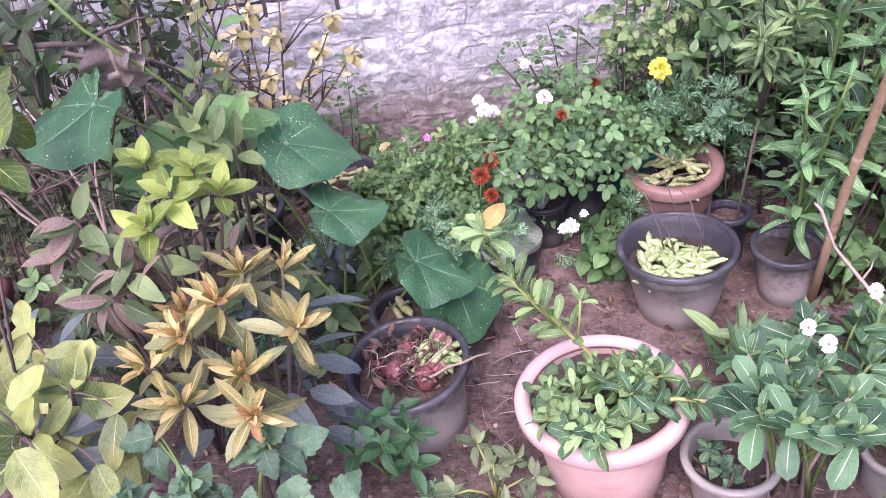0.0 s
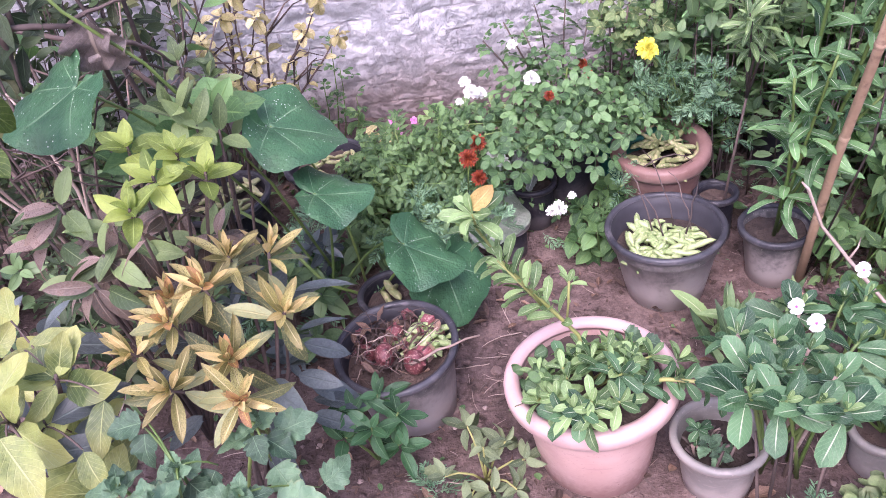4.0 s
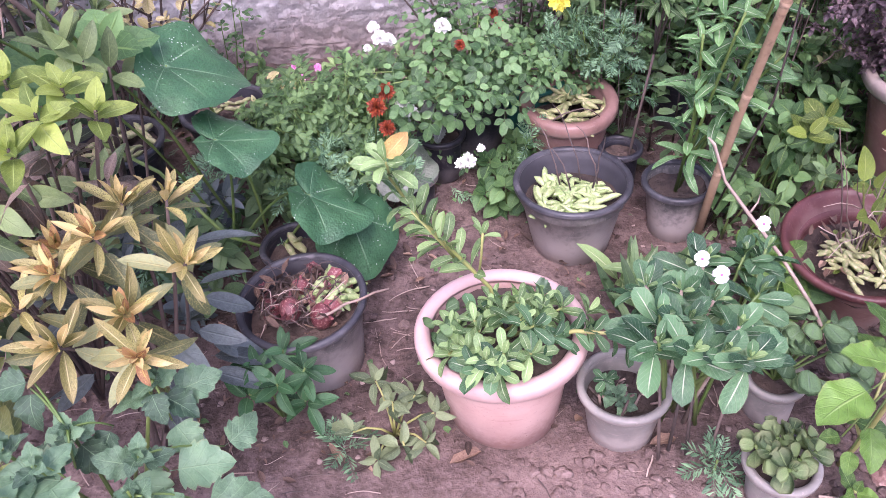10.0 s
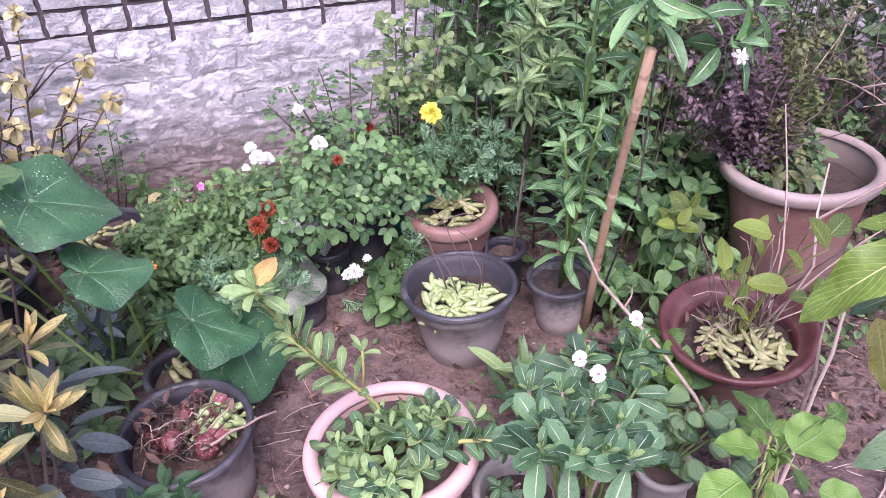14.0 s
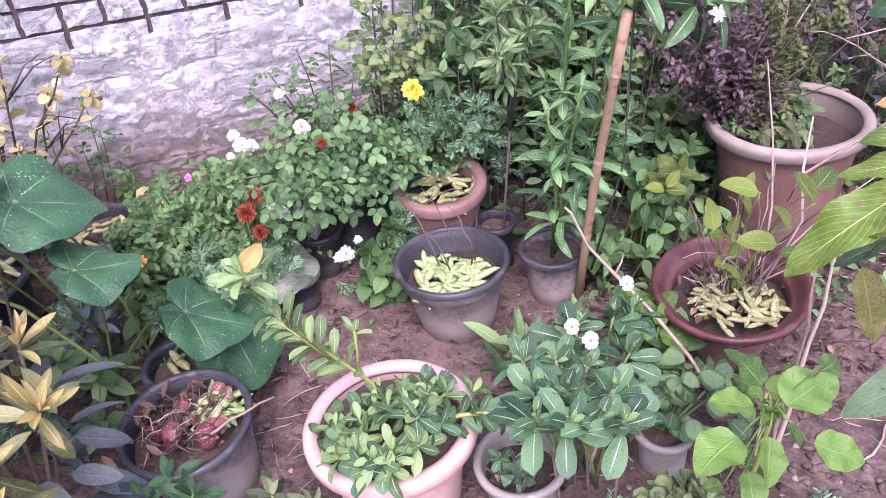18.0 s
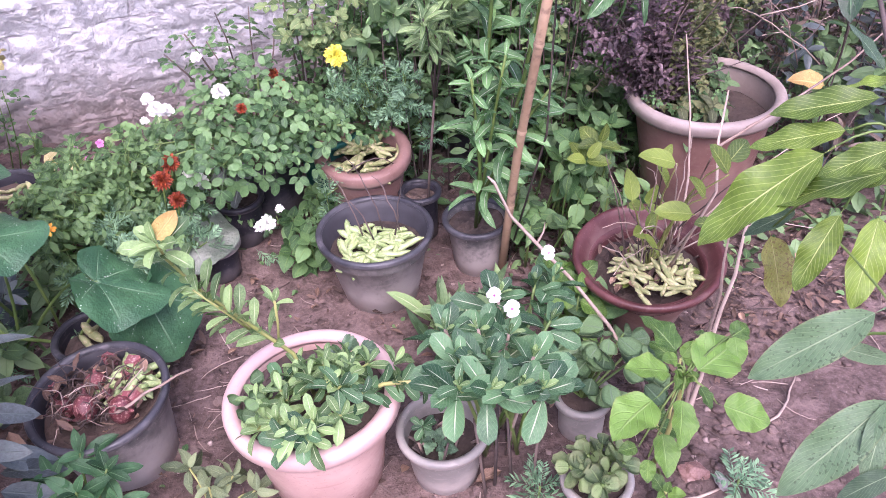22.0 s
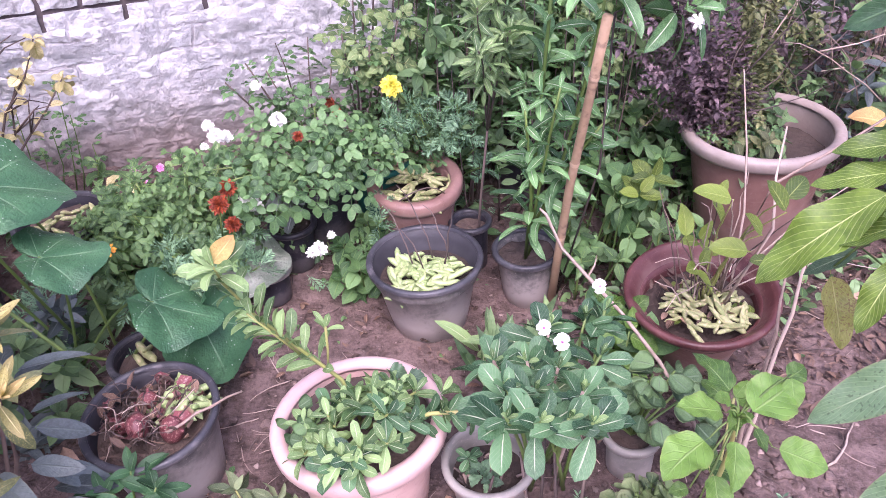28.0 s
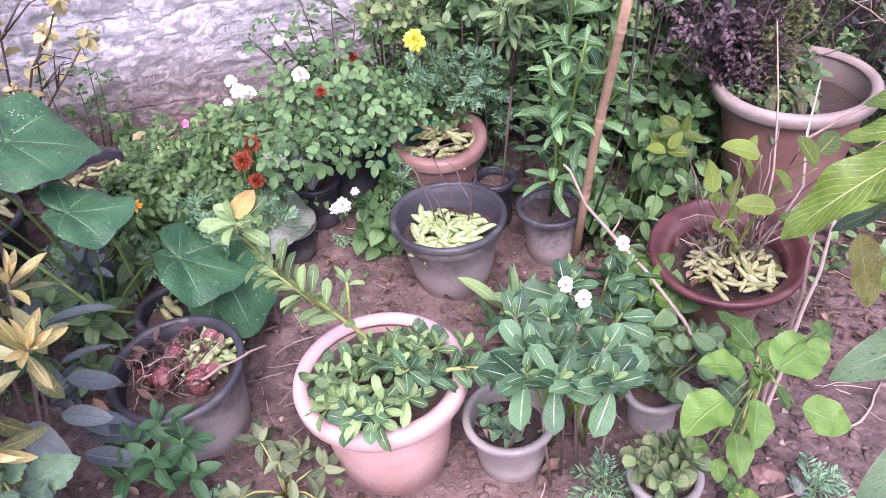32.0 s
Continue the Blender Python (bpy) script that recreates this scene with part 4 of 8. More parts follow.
L_GLOSS = leaf_material("glossy_leaf", (0.022, 0.075, 0.030), (0.055, 0.15, 0.06), rib=(0.12, 0.24, 0.11), rough=0.25)
L_VINCA = leaf_material("periwinkle_leaf", (0.032, 0.106, 0.052), (0.108, 0.232, 0.103), rib=(0.60, 0.70, 0.48), rib_width=0.040, veins=0.16, vein_count=8, rough=0.2)
L_VINCA_LIGHT = leaf_material("young_periwinkle_leaf", (0.073, 0.177, 0.059), (0.268, 0.415, 0.146), rib=(0.60, 0.70, 0.42), rib_width=0.045, veins=0.15, rough=0.28, through_it=0.25)
L_OLE = leaf_material("oleander_leaf", (0.065, 0.181, 0.061), (0.195, 0.388, 0.131), rib=(0.66, 0.74, 0.54), rib_width=0.046, veins=0.2, vein_count=12, rough=0.26)
L_OLE_LIGHT = leaf_material("young_oleander_leaf", (0.085, 0.19, 0.060), (0.24, 0.37, 0.135), rib=(0.62, 0.70, 0.44), rib_width=0.055, veins=0.2, rough=0.32, through_it=0.25)
L_ROSE = leaf_material("rose_leaf", (0.050, 0.130, 0.040), (0.15, 0.285, 0.085), rib=(0.14, 0.28, 0.10), rough=0.35, through_it=0.25)
L_ROSE_YELLOW = leaf_material("yellowing_rose_leaf", (0.076, 0.161, 0.045), (0.196, 0.285, 0.090), rib=(0.42, 0.44, 0.2), rough=0.5, through_it=0.3)
L_BUSH = leaf_material("bright_bush_leaf", (0.055, 0.14, 0.035), (0.155, 0.28, 0.075), rib=(0.22, 0.36, 0.10), rough=0.4, through_it=0.3)
L_MINT = leaf_material("mint_leaf", (0.05, 0.15, 0.030), (0.15, 0.29, 0.065), rib=(0.18, 0.32, 0.10), vein_count=5, veins=0.4, rough=0.45, through_it=0.3)
L_BALSAM = leaf_material("balsam_leaf", (0.045, 0.125, 0.022), (0.135, 0.265, 0.048), pure=True, rib=(0.25, 0.38, 0.12), rib_width=0.028, veins=0.4, vein_count=6, spots=(0.18, 0.22, 0.07), spot_lo=0.68, rough=0.34, through_it=0.22)
L_MANGO = leaf_material("young_mango_leaf", (0.068, 0.147, 0.014), (0.170, 0.269, 0.033), pure=True, rib=(0.50, 0.58, 0.22), rib_width=0.020, veins=0.5, vein_count=11, rough=0.42, through_it=0.14)
L_MANGO_DARK = leaf_material("mango_leaf", (0.050, 0.115, 0.058), (0.115, 0.200, 0.095), rib=(0.28, 0.38, 0.22), rib_width=0.024, veins=0.4, vein_count=13, spots=(0.04, 0.07, 0.035), spot_lo=0.60, rough=0.35)
L_FEATHER = leaf_material("marigold_leaf", (0.068, 0.170, 0.088), (0.198, 0.355, 0.189), rough=0.5, through_it=0.15)
L_PALE = leaf_material("cream_leaf", (0.40, 0.36, 0.15), (0.72, 0.64, 0.36), rib=(0.36, 0.34, 0.10), rib_width=0.06, veins=0.9, vein_count=5, rough=0.5, through_it=0.25)
L_DARK = leaf_material("shade_leaf", (0.060, 0.135, 0.052), (0.165, 0.275, 0.115), rib=(0.12, 0.2, 0.08), rough=0.5)
L_PURPLE = leaf_material("purple_basil_leaf", (0.066, 0.044, 0.052), (0.185, 0.130, 0.145), rough=0.55, through_it=0.15)
L_OLIVE = leaf_material("olive_leaf", (0.065, 0.085, 0.032), (0.18, 0.20, 0.08), rough=0.55, through_it=0.2)
L_JADE = leaf_material("jade_leaf", (0.085, 0.17, 0.055), (0.21, 0.31, 0.115), rib=(0.25, 0.35, 0.15), veins=0.05, rough=0.4, tip=(0.36, 0.40, 0.20))
L_PEP = leaf_material("round_succulent_leaf", (0.070, 0.155, 0.066), (0.175, 0.300, 0.125), rib=(0.2, 0.3, 0.17), veins=0.08, rough=0.32)
L_SQUASH = squash_material("squash_leaf", (0.030, 0.103, 0.045), (0.066, 0.181, 0.074), (0.62, 0.68, 0.60), 0.85)
L_MILDEW = squash_material("mildewed_squash_leaf", (0.11, 0.15, 0.10), (0.29, 0.31, 0.26), (0.6, 0.6, 0.55), 0.4)

B_CROTON = blades("leaf", L_CROTON, 5, aspect=0.23, a=0.85, b=0.8, fold=0.55, droop=0.25)
B_CROTON_OLD = blades("leaf", L_CROTON_OLD, 4, aspect=0.27, a=0.8, b=0.8, fold=0.3, droop=0.6)
B_CROTON_RED = blades("leaf", L_CROTON_RED, 3, aspect=0.28, a=0.75, b=0.7, fold=0.5, droop=0.2)
B_DUSK = blades("leaf", L_DUSK, 4, aspect=0.28, a=0.7, b=0.8, fold=0.3, droop=0.8)
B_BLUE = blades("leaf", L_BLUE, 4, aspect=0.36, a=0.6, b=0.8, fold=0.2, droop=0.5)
B_LIME = blades("leaf", L_LIME, 4, aspect=0.46, a=0.55, b=0.85, rows=10, fold=0.3, droop=0.5)
L_FRESH = leaf_material("fresh_yellow_green_leaf", (0.057, 0.119, 0.018), (0.172, 0.242, 0.037), pure=True, rib=(0.34, 0.40, 0.12), rib_width=0.03, veins=0.4, vein_count=6, rough=0.42, through_it=0.22)
B_FRESH = blades("leaf", L_FRESH, 4, aspect=0.55, a=0.55, b=0.75, rows=10, fold=0.25, droop=0.4)
B_YG = blades("leaf", L_YG, 5, aspect=0.45, a=0.62, b=0.72, rows=14, cols=6, fold=0.3, droop=0.45, wave=0.14)
B_NIGHT = blades("leaf", L_NIGHT, 5, aspect=0.66, a=0.42, b=0.92, rows=32, cols=6, fold=0.25, droop=0.6, tooth=0.12, teeth=5, stalk=0.14, wave=0.14)
B_GLOSS = blades("leaf", L_GLOSS, 4, aspect=0.40, a=0.6, b=0.75, fold=0.3, droop=0.4)
B_VINCA = blades("leaf", L_VINCA, 6, aspect=0.42, a=0.8, b=0.45, fold=0.3, droop=0.55, wave=0.06)
B_VINCA_LIGHT = blades("leaf", L_VINCA_LIGHT, 5, aspect=0.34, a=0.85, b=0.5, fold=0.4, droop=0.6)
B_OLE = blades("leaf", L_OLE, 6, aspect=0.235, a=0.75, b=0.65, fold=0.45, droop=0.9, rows=10, wave=0.08)
B_OLE_LIGHT = blades("leaf", L_OLE_LIGHT, 5, aspect=0.20, a=0.75, b=0.7, rows=7, fold=0.4, droop=0.8)
B_ROSE = rose_leaves("leaf", L_ROSE)
B_ROSE_YELLOW = rose_leaves("leaf", L_ROSE_YELLOW, size=0.42, aspect=0.75)
L_WILTED = leaf_material("wilted_leaf", (0.075, 0.125, 0.060), (0.21, 0.27, 0.135), rib=(0.26, 0.32, 0.18), rib_width=0.03, rough=0.5, through_it=0.2)
B_WILTED = blades("leaf", L_WILTED, 4, aspect=0.38, a=0.6, b=0.8, rows=8, fold=0.5, droop=0.9, wave=0.15)
B_BUSH = blades("leaf", L_BUSH, 5, aspect=0.44, a=0.55, b=0.95, rows=6, fold=0.4, droop=0.9, wave=0.08)
B_SILVER = blades("leaf", L_SILVER, 4, aspect=0.55, a=0.55, b=0.6, rows=12, fold=0.3, droop=0.5, tooth=0.25, teeth=5)
B_DEAD = blades("dead_leaf", DEAD_LEAF, 5, aspect=0.40, a=0.6, b=0.75, rows=5, cols=2, fold=0.6, droop=-0.5, wave=0.2)
B_PINNATE = rose_leaves("leaf", L_BUSH, 5, 3, 0.36, 0.46)
B_MINT = blades("leaf", L_MINT, 4, aspect=0.62, a=0.5, b=0.8, rows=6, fold=0.25, droop=0.5, tooth=0.05)
B_BALSAM = blades("leaf", L_BALSAM, 4, aspect=0.62, a=0.55, b=0.85, rows=24, cols=6, fold=0.22, droop=0.3, tooth=0.03, teeth=12, stalk=0.12, wave=0.14)
B_MANGO = blades("leaf", L_MANGO, 5, aspect=0.31, a=0.62, b=0.8, rows=20, cols=6, fold=0.28, droop=0.14, wave=0.22, stalk=0.08)
L_OLIVED = leaf_material("ageing_mango_leaf", (0.13, 0.15, 0.03), (0.27, 0.28, 0.07), pure=True, rib=(0.4, 0.4, 0.16), rib_width=0.02, veins=0.4, vein_count=11, spots=(0.14, 0.08, 0.04), spot_lo=0.56, rough=0.4)
B_OLIVED = blades("leaf", L_OLIVED, 2, aspect=0.42, a=0.62, b=0.8, rows=18, cols=6, fold=0.3, droop=0.3, wave=0.2, stalk=0.08)
B_MANGO_DARK = blades("leaf", L_MANGO_DARK, 3, aspect=0.29, a=0.66, b=0.85, rows=18, cols=6, fold=0.28, droop=0.15, wave=0.16, stalk=0.08)
B_FEATHER = feather_leaves("leaf", L_FEATHER, 4, 8, 0.075, 0.36)
B_PALE = blades("leaf", L_PALE, 5, aspect=0.62, a=0.55, b=0.5, rows=10, fold=0.45, droop=1.0, wave=0.10)
# darker copy of L_DARK: deep shade is put into the leaf colour
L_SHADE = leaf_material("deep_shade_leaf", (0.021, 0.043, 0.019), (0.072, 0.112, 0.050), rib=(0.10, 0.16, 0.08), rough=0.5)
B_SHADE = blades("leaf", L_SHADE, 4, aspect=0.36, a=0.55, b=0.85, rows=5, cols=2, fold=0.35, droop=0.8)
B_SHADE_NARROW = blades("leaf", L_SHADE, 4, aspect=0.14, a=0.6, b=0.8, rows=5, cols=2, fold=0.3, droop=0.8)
L_CREAM = leaf_material("cream_croton_leaf", (0.50, 0.38, 0.13), (0.80, 0.67, 0.32), pure=True, rib=(0.82, 0.72, 0.40), rough=0.36, tip=(0.66, 0.48, 0.20))
B_CREAM = blades("leaf", L_CREAM, 4, aspect=0.20, a=0.8, b=0.8, fold=0.6, droop=0.1)
B_DARK = blades("leaf", L_DARK, 4, aspect=0.48, a=0.55, b=0.8, rows=5, cols=2, fold=0.25, droop=0.5)
B_DARK_NARROW = blades("leaf", L_DARK, 4, aspect=0.16, a=0.6, b=0.8, rows=5, cols=2, fold=0.3, droop=0.5)
B_PURPLE = blades("leaf", L_PURPLE, 4, aspect=0.50, a=0.55, b=0.8, rows=3, cols=2, fold=0.4, droop=0.6)
B_OLIVE = blades("leaf", L_OLIVE, 3, aspect=0.45, a=0.55, b=0.8, rows=3, cols=2, fold=0.4, droop=0.6)
B_JADE = thick_leaves("leaf", L_JADE)
B_PEP = thick_leaves("leaf", L_PEP, 1.0, 0.07)
L_YELLOWED = leaf_material("yellowed_leaf", (0.50, 0.36, 0.04), (0.66, 0.50, 0.08), rib=(0.6, 0.5, 0.2), spots=(0.22, 0.11, 0.03), spot_lo=0.66, rough=0.5, tip=(0.35, 0.16, 0.05))
B_YELLOWED = blades("leaf", L_YELLOWED, 3, aspect=0.55, a=0.55, b=0.7, rows=8, fold=0.8, droop=0.6, wave=0.1)
L_WITHERED = leaf_material("withered_leaf", (0.16, 0.13, 0.115), (0.36, 0.31, 0.28), rib=(0.3, 0.25, 0.2), rough=0.85, through_it=0.1)
B_WITHERED = blades("leaf", L_WITHERED, 3, aspect=0.75, a=0.5, b=0.6, rows=16, cols=8, fold=0.9, droop=0.5, wave=0.5)
L_OLIVE_BROAD = leaf_material("olive_green_leaf", (0.060, 0.115, 0.040), (0.19, 0.27, 0.10), rib=(0.26, 0.34, 0.15), rib_width=0.03, rough=0.4)
B_OLIVE_BROAD = blades("leaf", L_OLIVE_BROAD, 4, aspect=0.36, a=0.6, b=0.8, rows=10, fold=0.35, droop=0.5)
B_DRY = blades("dry_leaf", DRY_LEAF, 5, aspect=0.42, a=0.6, b=0.75, rows=6, fold=0.6, droop=-0.6, wave=0.2)


# ---- flowers ----
PETAL_YELLOW = plain("yellow_petal", (0.60, 0.54, 0.03), (0.80, 0.76, 0.12), 0.6, 40.0, 0.2)
PETAL_RED = plain("rust_red_petal", (0.09, 0.010, 0.006), (0.36, 0.070, 0.018), 0.6, 40.0, 0.2)
PETAL_WHITE = plain("white_petal", (0.50, 0.51, 0.44), (0.76, 0.76, 0.71), 0.6, 40.0, 0.2)
PETAL_LILAC = plain("white_lilac_petal", (0.60, 0.50, 0.60), (0.78, 0.71, 0.78), 0.6, 40.0, 0.2)
PETAL_PINK = plain("pink_petal", (0.42, 0.10, 0.30), (0.66, 0.30, 0.52), 0.6, 40.0, 0.2)
PETAL_ORANGE = plain("orange_petal", (0.60, 0.20, 0.01), (0.80, 0.42, 0.03), 0.6, 40.0, 0.2)


def petal_ball(name, mat, rings, seed=0, ruffle=0.3):
    """Petals in rings, outer ones flat, inner ones upright: (count, tilt in degrees, length, width)."""
    r = random.Random(seed)
    pieces = []
    for count, tilt, length, width in rings:
        for k in range(count):
            a = 2 * math.pi * (k + r.uniform(-0.25, 0.25)) / count
            v, f, u = leaf_shape(width / length, 0.75, 0.3, 5, 4, ruffle, r.uniform(-0.3, 0.7), seed=k, stalk=0.0, wave=ruffle, twist=r.uniform(-0.4, 0.4))
            t = radians(tilt + r.uniform(-8, 8))
            m = Matrix.Rotation(a, 4, "Z") @ Matrix.Rotation(t, 4, "X") @ Matrix.Scale(length * r.uniform(0.85, 1.1), 4)
            pieces.append(([m @ Vector(p) for p in v], f, u))
    v, f, u = joined(pieces)
    return mesh_data(name, v, f, mat, u)


MARI_YELLOW = petal_ball("flower", PETAL_YELLOW, [(18, -8, 1.0, 0.34), (17, 15, 0.95, 0.34), (15, 36, 0.88, 0.32), (12, 56, 0.78, 0.3), (9, 74, 0.7, 0.28), (5, 88, 0.6, 0.25)], ruffle=0.7)
MARI_RED = petal_ball("flower", PETAL_RED, [(18, 0, 1.0, 0.28), (17, 25, 0.95, 0.28), (15, 46, 0.88, 0.26), (12, 66, 0.78, 0.24), (8, 84, 0.7, 0.22)], ruffle=0.9)
ROSE_WHITE = petal_ball("flower", PETAL_WHITE, [(6, 5, 1.0, 0.75), (6, 35, 0.9, 0.7), (6, 60, 0.75, 0.6), (5, 80, 0.6, 0.4)], ruffle=0.25)
STAR_WHITE = petal_ball("flower", PETAL_WHITE, [(6, -15, 1.0, 0.42), (6, 15, 0.9, 0.40), (5, 45, 0.7, 0.36), (3, 70, 0.5, 0.25)], ruffle=0.4)
VINCA_FLOWER = petal_ball("flower", PETAL_LILAC, [(5, 4, 1.0, 0.95)], ruffle=0.05)
PINK_FLOWER = petal_ball("flower", PETAL_PINK, [(5, 30, 1.0, 0.8), (4, 60, 0.7, 0.5)])
ORANGE_FLOWER = petal_ball("flower", PETAL_ORANGE, [(8, 20, 1.0, 0.4), (6, 60, 0.7, 0.3)])
EYE_PINK = mesh_data("eye", *lathe([(0.001, 0.0), (0.16, 0.0), (0.001, 0.05)], 8), PETAL_PINK)


def bloom(plant, mesh, pos, size, axis=(0, -0.4, 1), name="flower", eye=None):
    axis = Vector(axis).normalized()
    y = axis.orthogonal().normalized()
    x = y.cross(axis)
    m = Matrix((x, y, axis)).transposed().to_4x4()
    m = Matrix.Translation(Vector(pos) - plant.o) @ m @ Matrix.Scale(size, 4)
    ob = part_of(name, mesh, plant.ob, m)
    if eye:
        part_of("eye", eye, ob, pose(0, 0, 0.06))
    return ob


def g(x, y, dz=0.0):
    return (x, y, ground_z(x, y) + dz)


# ---- croton ----
def build_croton():
    p = Plant("croton_shrub", g(-0.40, 0.95), "yellow and tan speckled croton shrub in leaf rosettes", "shrub", 11)
    root = Vector(g(-0.40, 0.95))
    tips = [(-0.256, 0.79, 0.53), (-0.40, 0.866, 0.545), (-0.452, 0.803, 0.525), (-0.297, 0.973, 0.535), (-0.358, 0.766, 0.46), (-0.538, 0.82, 0.45), (-0.453, 0.717, 0.45), (-0.332, 0.675, 0.45), (-0.36, 0.93, 0.56), (-0.47, 0.90, 0.50)]
    for i, t in enumerate(tips):
        t = Vector(t)
        out = Vector((t.x - root.x, t.y - root.y - 0.10, 0.34)).normalized()
        pts = curve_points(root + Vector((p.r.uniform(-0.03, 0.03), p.r.uniform(-0.03, 0.03), 0)), t, (0.02, 0.05, 0.02), 6, 0.006, p.r)
        p.stem(pts, [0.0055, 0.003], DARK_TWIG, "branch")
        p.rosette(B_CREAM, t + out * 0.004, out, 7, 0.04, 0.075, 6, 55)
        p.rosette(B_CROTON_OLD, t - out * 0.03, out, 4, 0.085, 0.12, 75, 135)
        p.rosette(B_CROTON, t, out, 9, 0.036, 0.088, 8, 84)
        if i in (1, 2, 4, 7, 9):
            p.rosette(B_CROTON_RED, t + out * 0.006, out, 4, 0.035, 0.055, 8, 45)
    # under-leaves, their shade put into the blue-grey colour
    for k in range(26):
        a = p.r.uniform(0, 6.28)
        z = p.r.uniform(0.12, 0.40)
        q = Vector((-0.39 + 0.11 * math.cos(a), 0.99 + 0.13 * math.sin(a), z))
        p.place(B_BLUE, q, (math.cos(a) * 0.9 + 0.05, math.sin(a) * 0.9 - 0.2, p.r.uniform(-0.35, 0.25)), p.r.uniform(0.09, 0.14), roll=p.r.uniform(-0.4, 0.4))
    p.done()


# ---- lime green shrub ----
def build_lime():
    p = Plant("lime_shrub", g(-0.56, 1.12), "shrub with lime green young shoots over dusky drooping leaves", "shrub", 12)
    root = Vector(g(-0.56, 1.12))
    tips = [(-0.40, 0.93, 0.775), (-0.49, 0.97, 0.775), (-0.466, 0.83, 0.73), (-0.355, 0.90, 0.745), (-0.43, 0.874, 0.76)]
    for t in tips:
        t = Vector(t)
        out = Vector((t.x + 0.45, t.y - 1.02, 0.45)).normalized()
        pts = curve_points(root, t, (0.0, 0.06, 0.02), 6, 0.006, p.r)
        p.stem(pts, [0.005, 0.003], DARK_TWIG, "branch")
        p.rosette(B_LIME, t, out, 9, 0.03, 0.078, 20, 90)
        p.rosette(B_DUSK, t - out * 0.06, out, 2, 0.06, 0.09, 85, 130)
    for t in [(-0.67, 1.16, 0.45), (-0.526, 1.25, 0.48), (-0.46, 1.15, 0.47), (-0.70, 1.08, 0.44), (-0.54, 0.98, 0.47), (-0.60, 1.04, 0.54), (-0.42, 1.10, 0.50)]:
        t = Vector(t)
        p.stem(curve_points(root, t, (0, 0, 0.03), 5, 0.005, p.r), [0.007, 0.003], DARK_TWIG, "branch")
        p.rosette(B_DUSK, t, (p.r.uniform(-0.3, 0.3), -0.35, 0.7), 9, 0.055, 0.11, 60, 140)
        p.rosette(B_OLIVE_BROAD, t, (p.r.uniform(-0.3, 0.3), -0.35, 0.7), 2, 0.07, 0.10, 50, 95)
    for t in ((-0.551, 0.959, 0.625), (-0.565, 0.912, 0.598), (-0.536, 0.974, 0.578), (-0.581, 0.881, 0.561), (-0.639, 0.981, 0.665), (-0.680, 0.983, 0.596)):
        p.stem(curve_points(root, t, (0, 0, 0.03), 5, 0.005, p.r), [0.005, 0.003], DARK_TWIG, "branch")
        p.rosette(B_DUSK, t, (p.r.uniform(-0.3, 0.3), -0.4, 0.6), 6, 0.07, 0.115, 70, 150)
        p.rosette(B_OLIVE_BROAD, t, (p.r.uniform(-0.6, 0.3), -0.4, 0.6), 3, 0.07, 0.10, 50, 100)
    for t, n in (((-0.50, 1.32, 0.62), 7), ((-0.42, 1.36, 0.66), 6), ((-0.60, 1.38, 0.58), 6)):
        p.stem(curve_points(root, t, (0, 0, 0.03), 5, 0.005, p.r), [0.007, 0.003], DARK_TWIG, "branch")
        p.rosette(B_MINT, t, (0.2, -0.5, 0.7), n, 0.07, 0.12, 25, 100)
    p.done()


# ---- squash vine ----
def build_squash():
    p = Plant("squash_vine", g(-0.12, 1.55), "trailing squash vine with big white-speckled dark green leaves", "vine", 13)
    spec = [((-0.628, 1.189, 0.797), (-0.757, 1.109, 0.723), (-0.299, -0.349, 0.888), 1),
            ((-0.321, 1.397, 0.587), (-0.131, 1.410, 0.549), (0.205, -0.160, 0.966), 2),
            ((-0.233, 1.272, 0.474), (-0.095, 1.279, 0.457), (0.129, -0.102, 0.986), 3),
            ((-0.049, 1.370, 0.253), (0.102, 1.326, 0.187), (0.366, -0.122, 0.923), 4),
            ((0.043, 1.379, 0.182), (0.099, 1.274, 0.038), (0.578, -0.535, 0.616), 5)]
    hub = Vector(g(-0.20, 1.52, 0.03))
    for pos, tip, up, seed in spec:
        me = squash_leaf("leaf", L_SQUASH, seed)
        p.place(me, pos, Vector(tip) - Vector(pos), (Vector(tip) - Vector(pos)).length * 0.98, up)
        p.stem(curve_points(hub + Vector((p.r.uniform(-0.1, 0.1), p.r.uniform(-0.05, 0.05), 0)), pos, (0.02, 0.05, 0.05), 8), [0.0042, 0.003], GREEN_STEM, "leaf_stalk", 6)
    vine = [(-0.55, 1.62, 0.30), (-0.40, 1.50, 0.27), (-0.26, 1.42, 0.12), (-0.15, 1.50, 0.0), (0.0, 1.60, 0.0), (0.15, 1.62, 0.01)]
    p.stem(vine, [0.005, 0.004], GREEN_STEM, "vine", 6)
    p.stem([(-0.70, 1.20, 1.06), (-0.62, 1.22, 0.93), (-0.52, 1.28, 0.80), (-0.44, 1.36, 0.62), (-0.35, 1.44, 0.42), (-0.24, 1.50, 0.10)], [0.0035, 0.0042], GREEN_STEM, "vine", 6)
    p.place(squash_leaf("leaf", L_SQUASH, 9), (-0.66, 1.50, 0.98), (0.2, -0.8, -0.5), 0.10, (0.1, -0.6, 0.8))
    p.done()


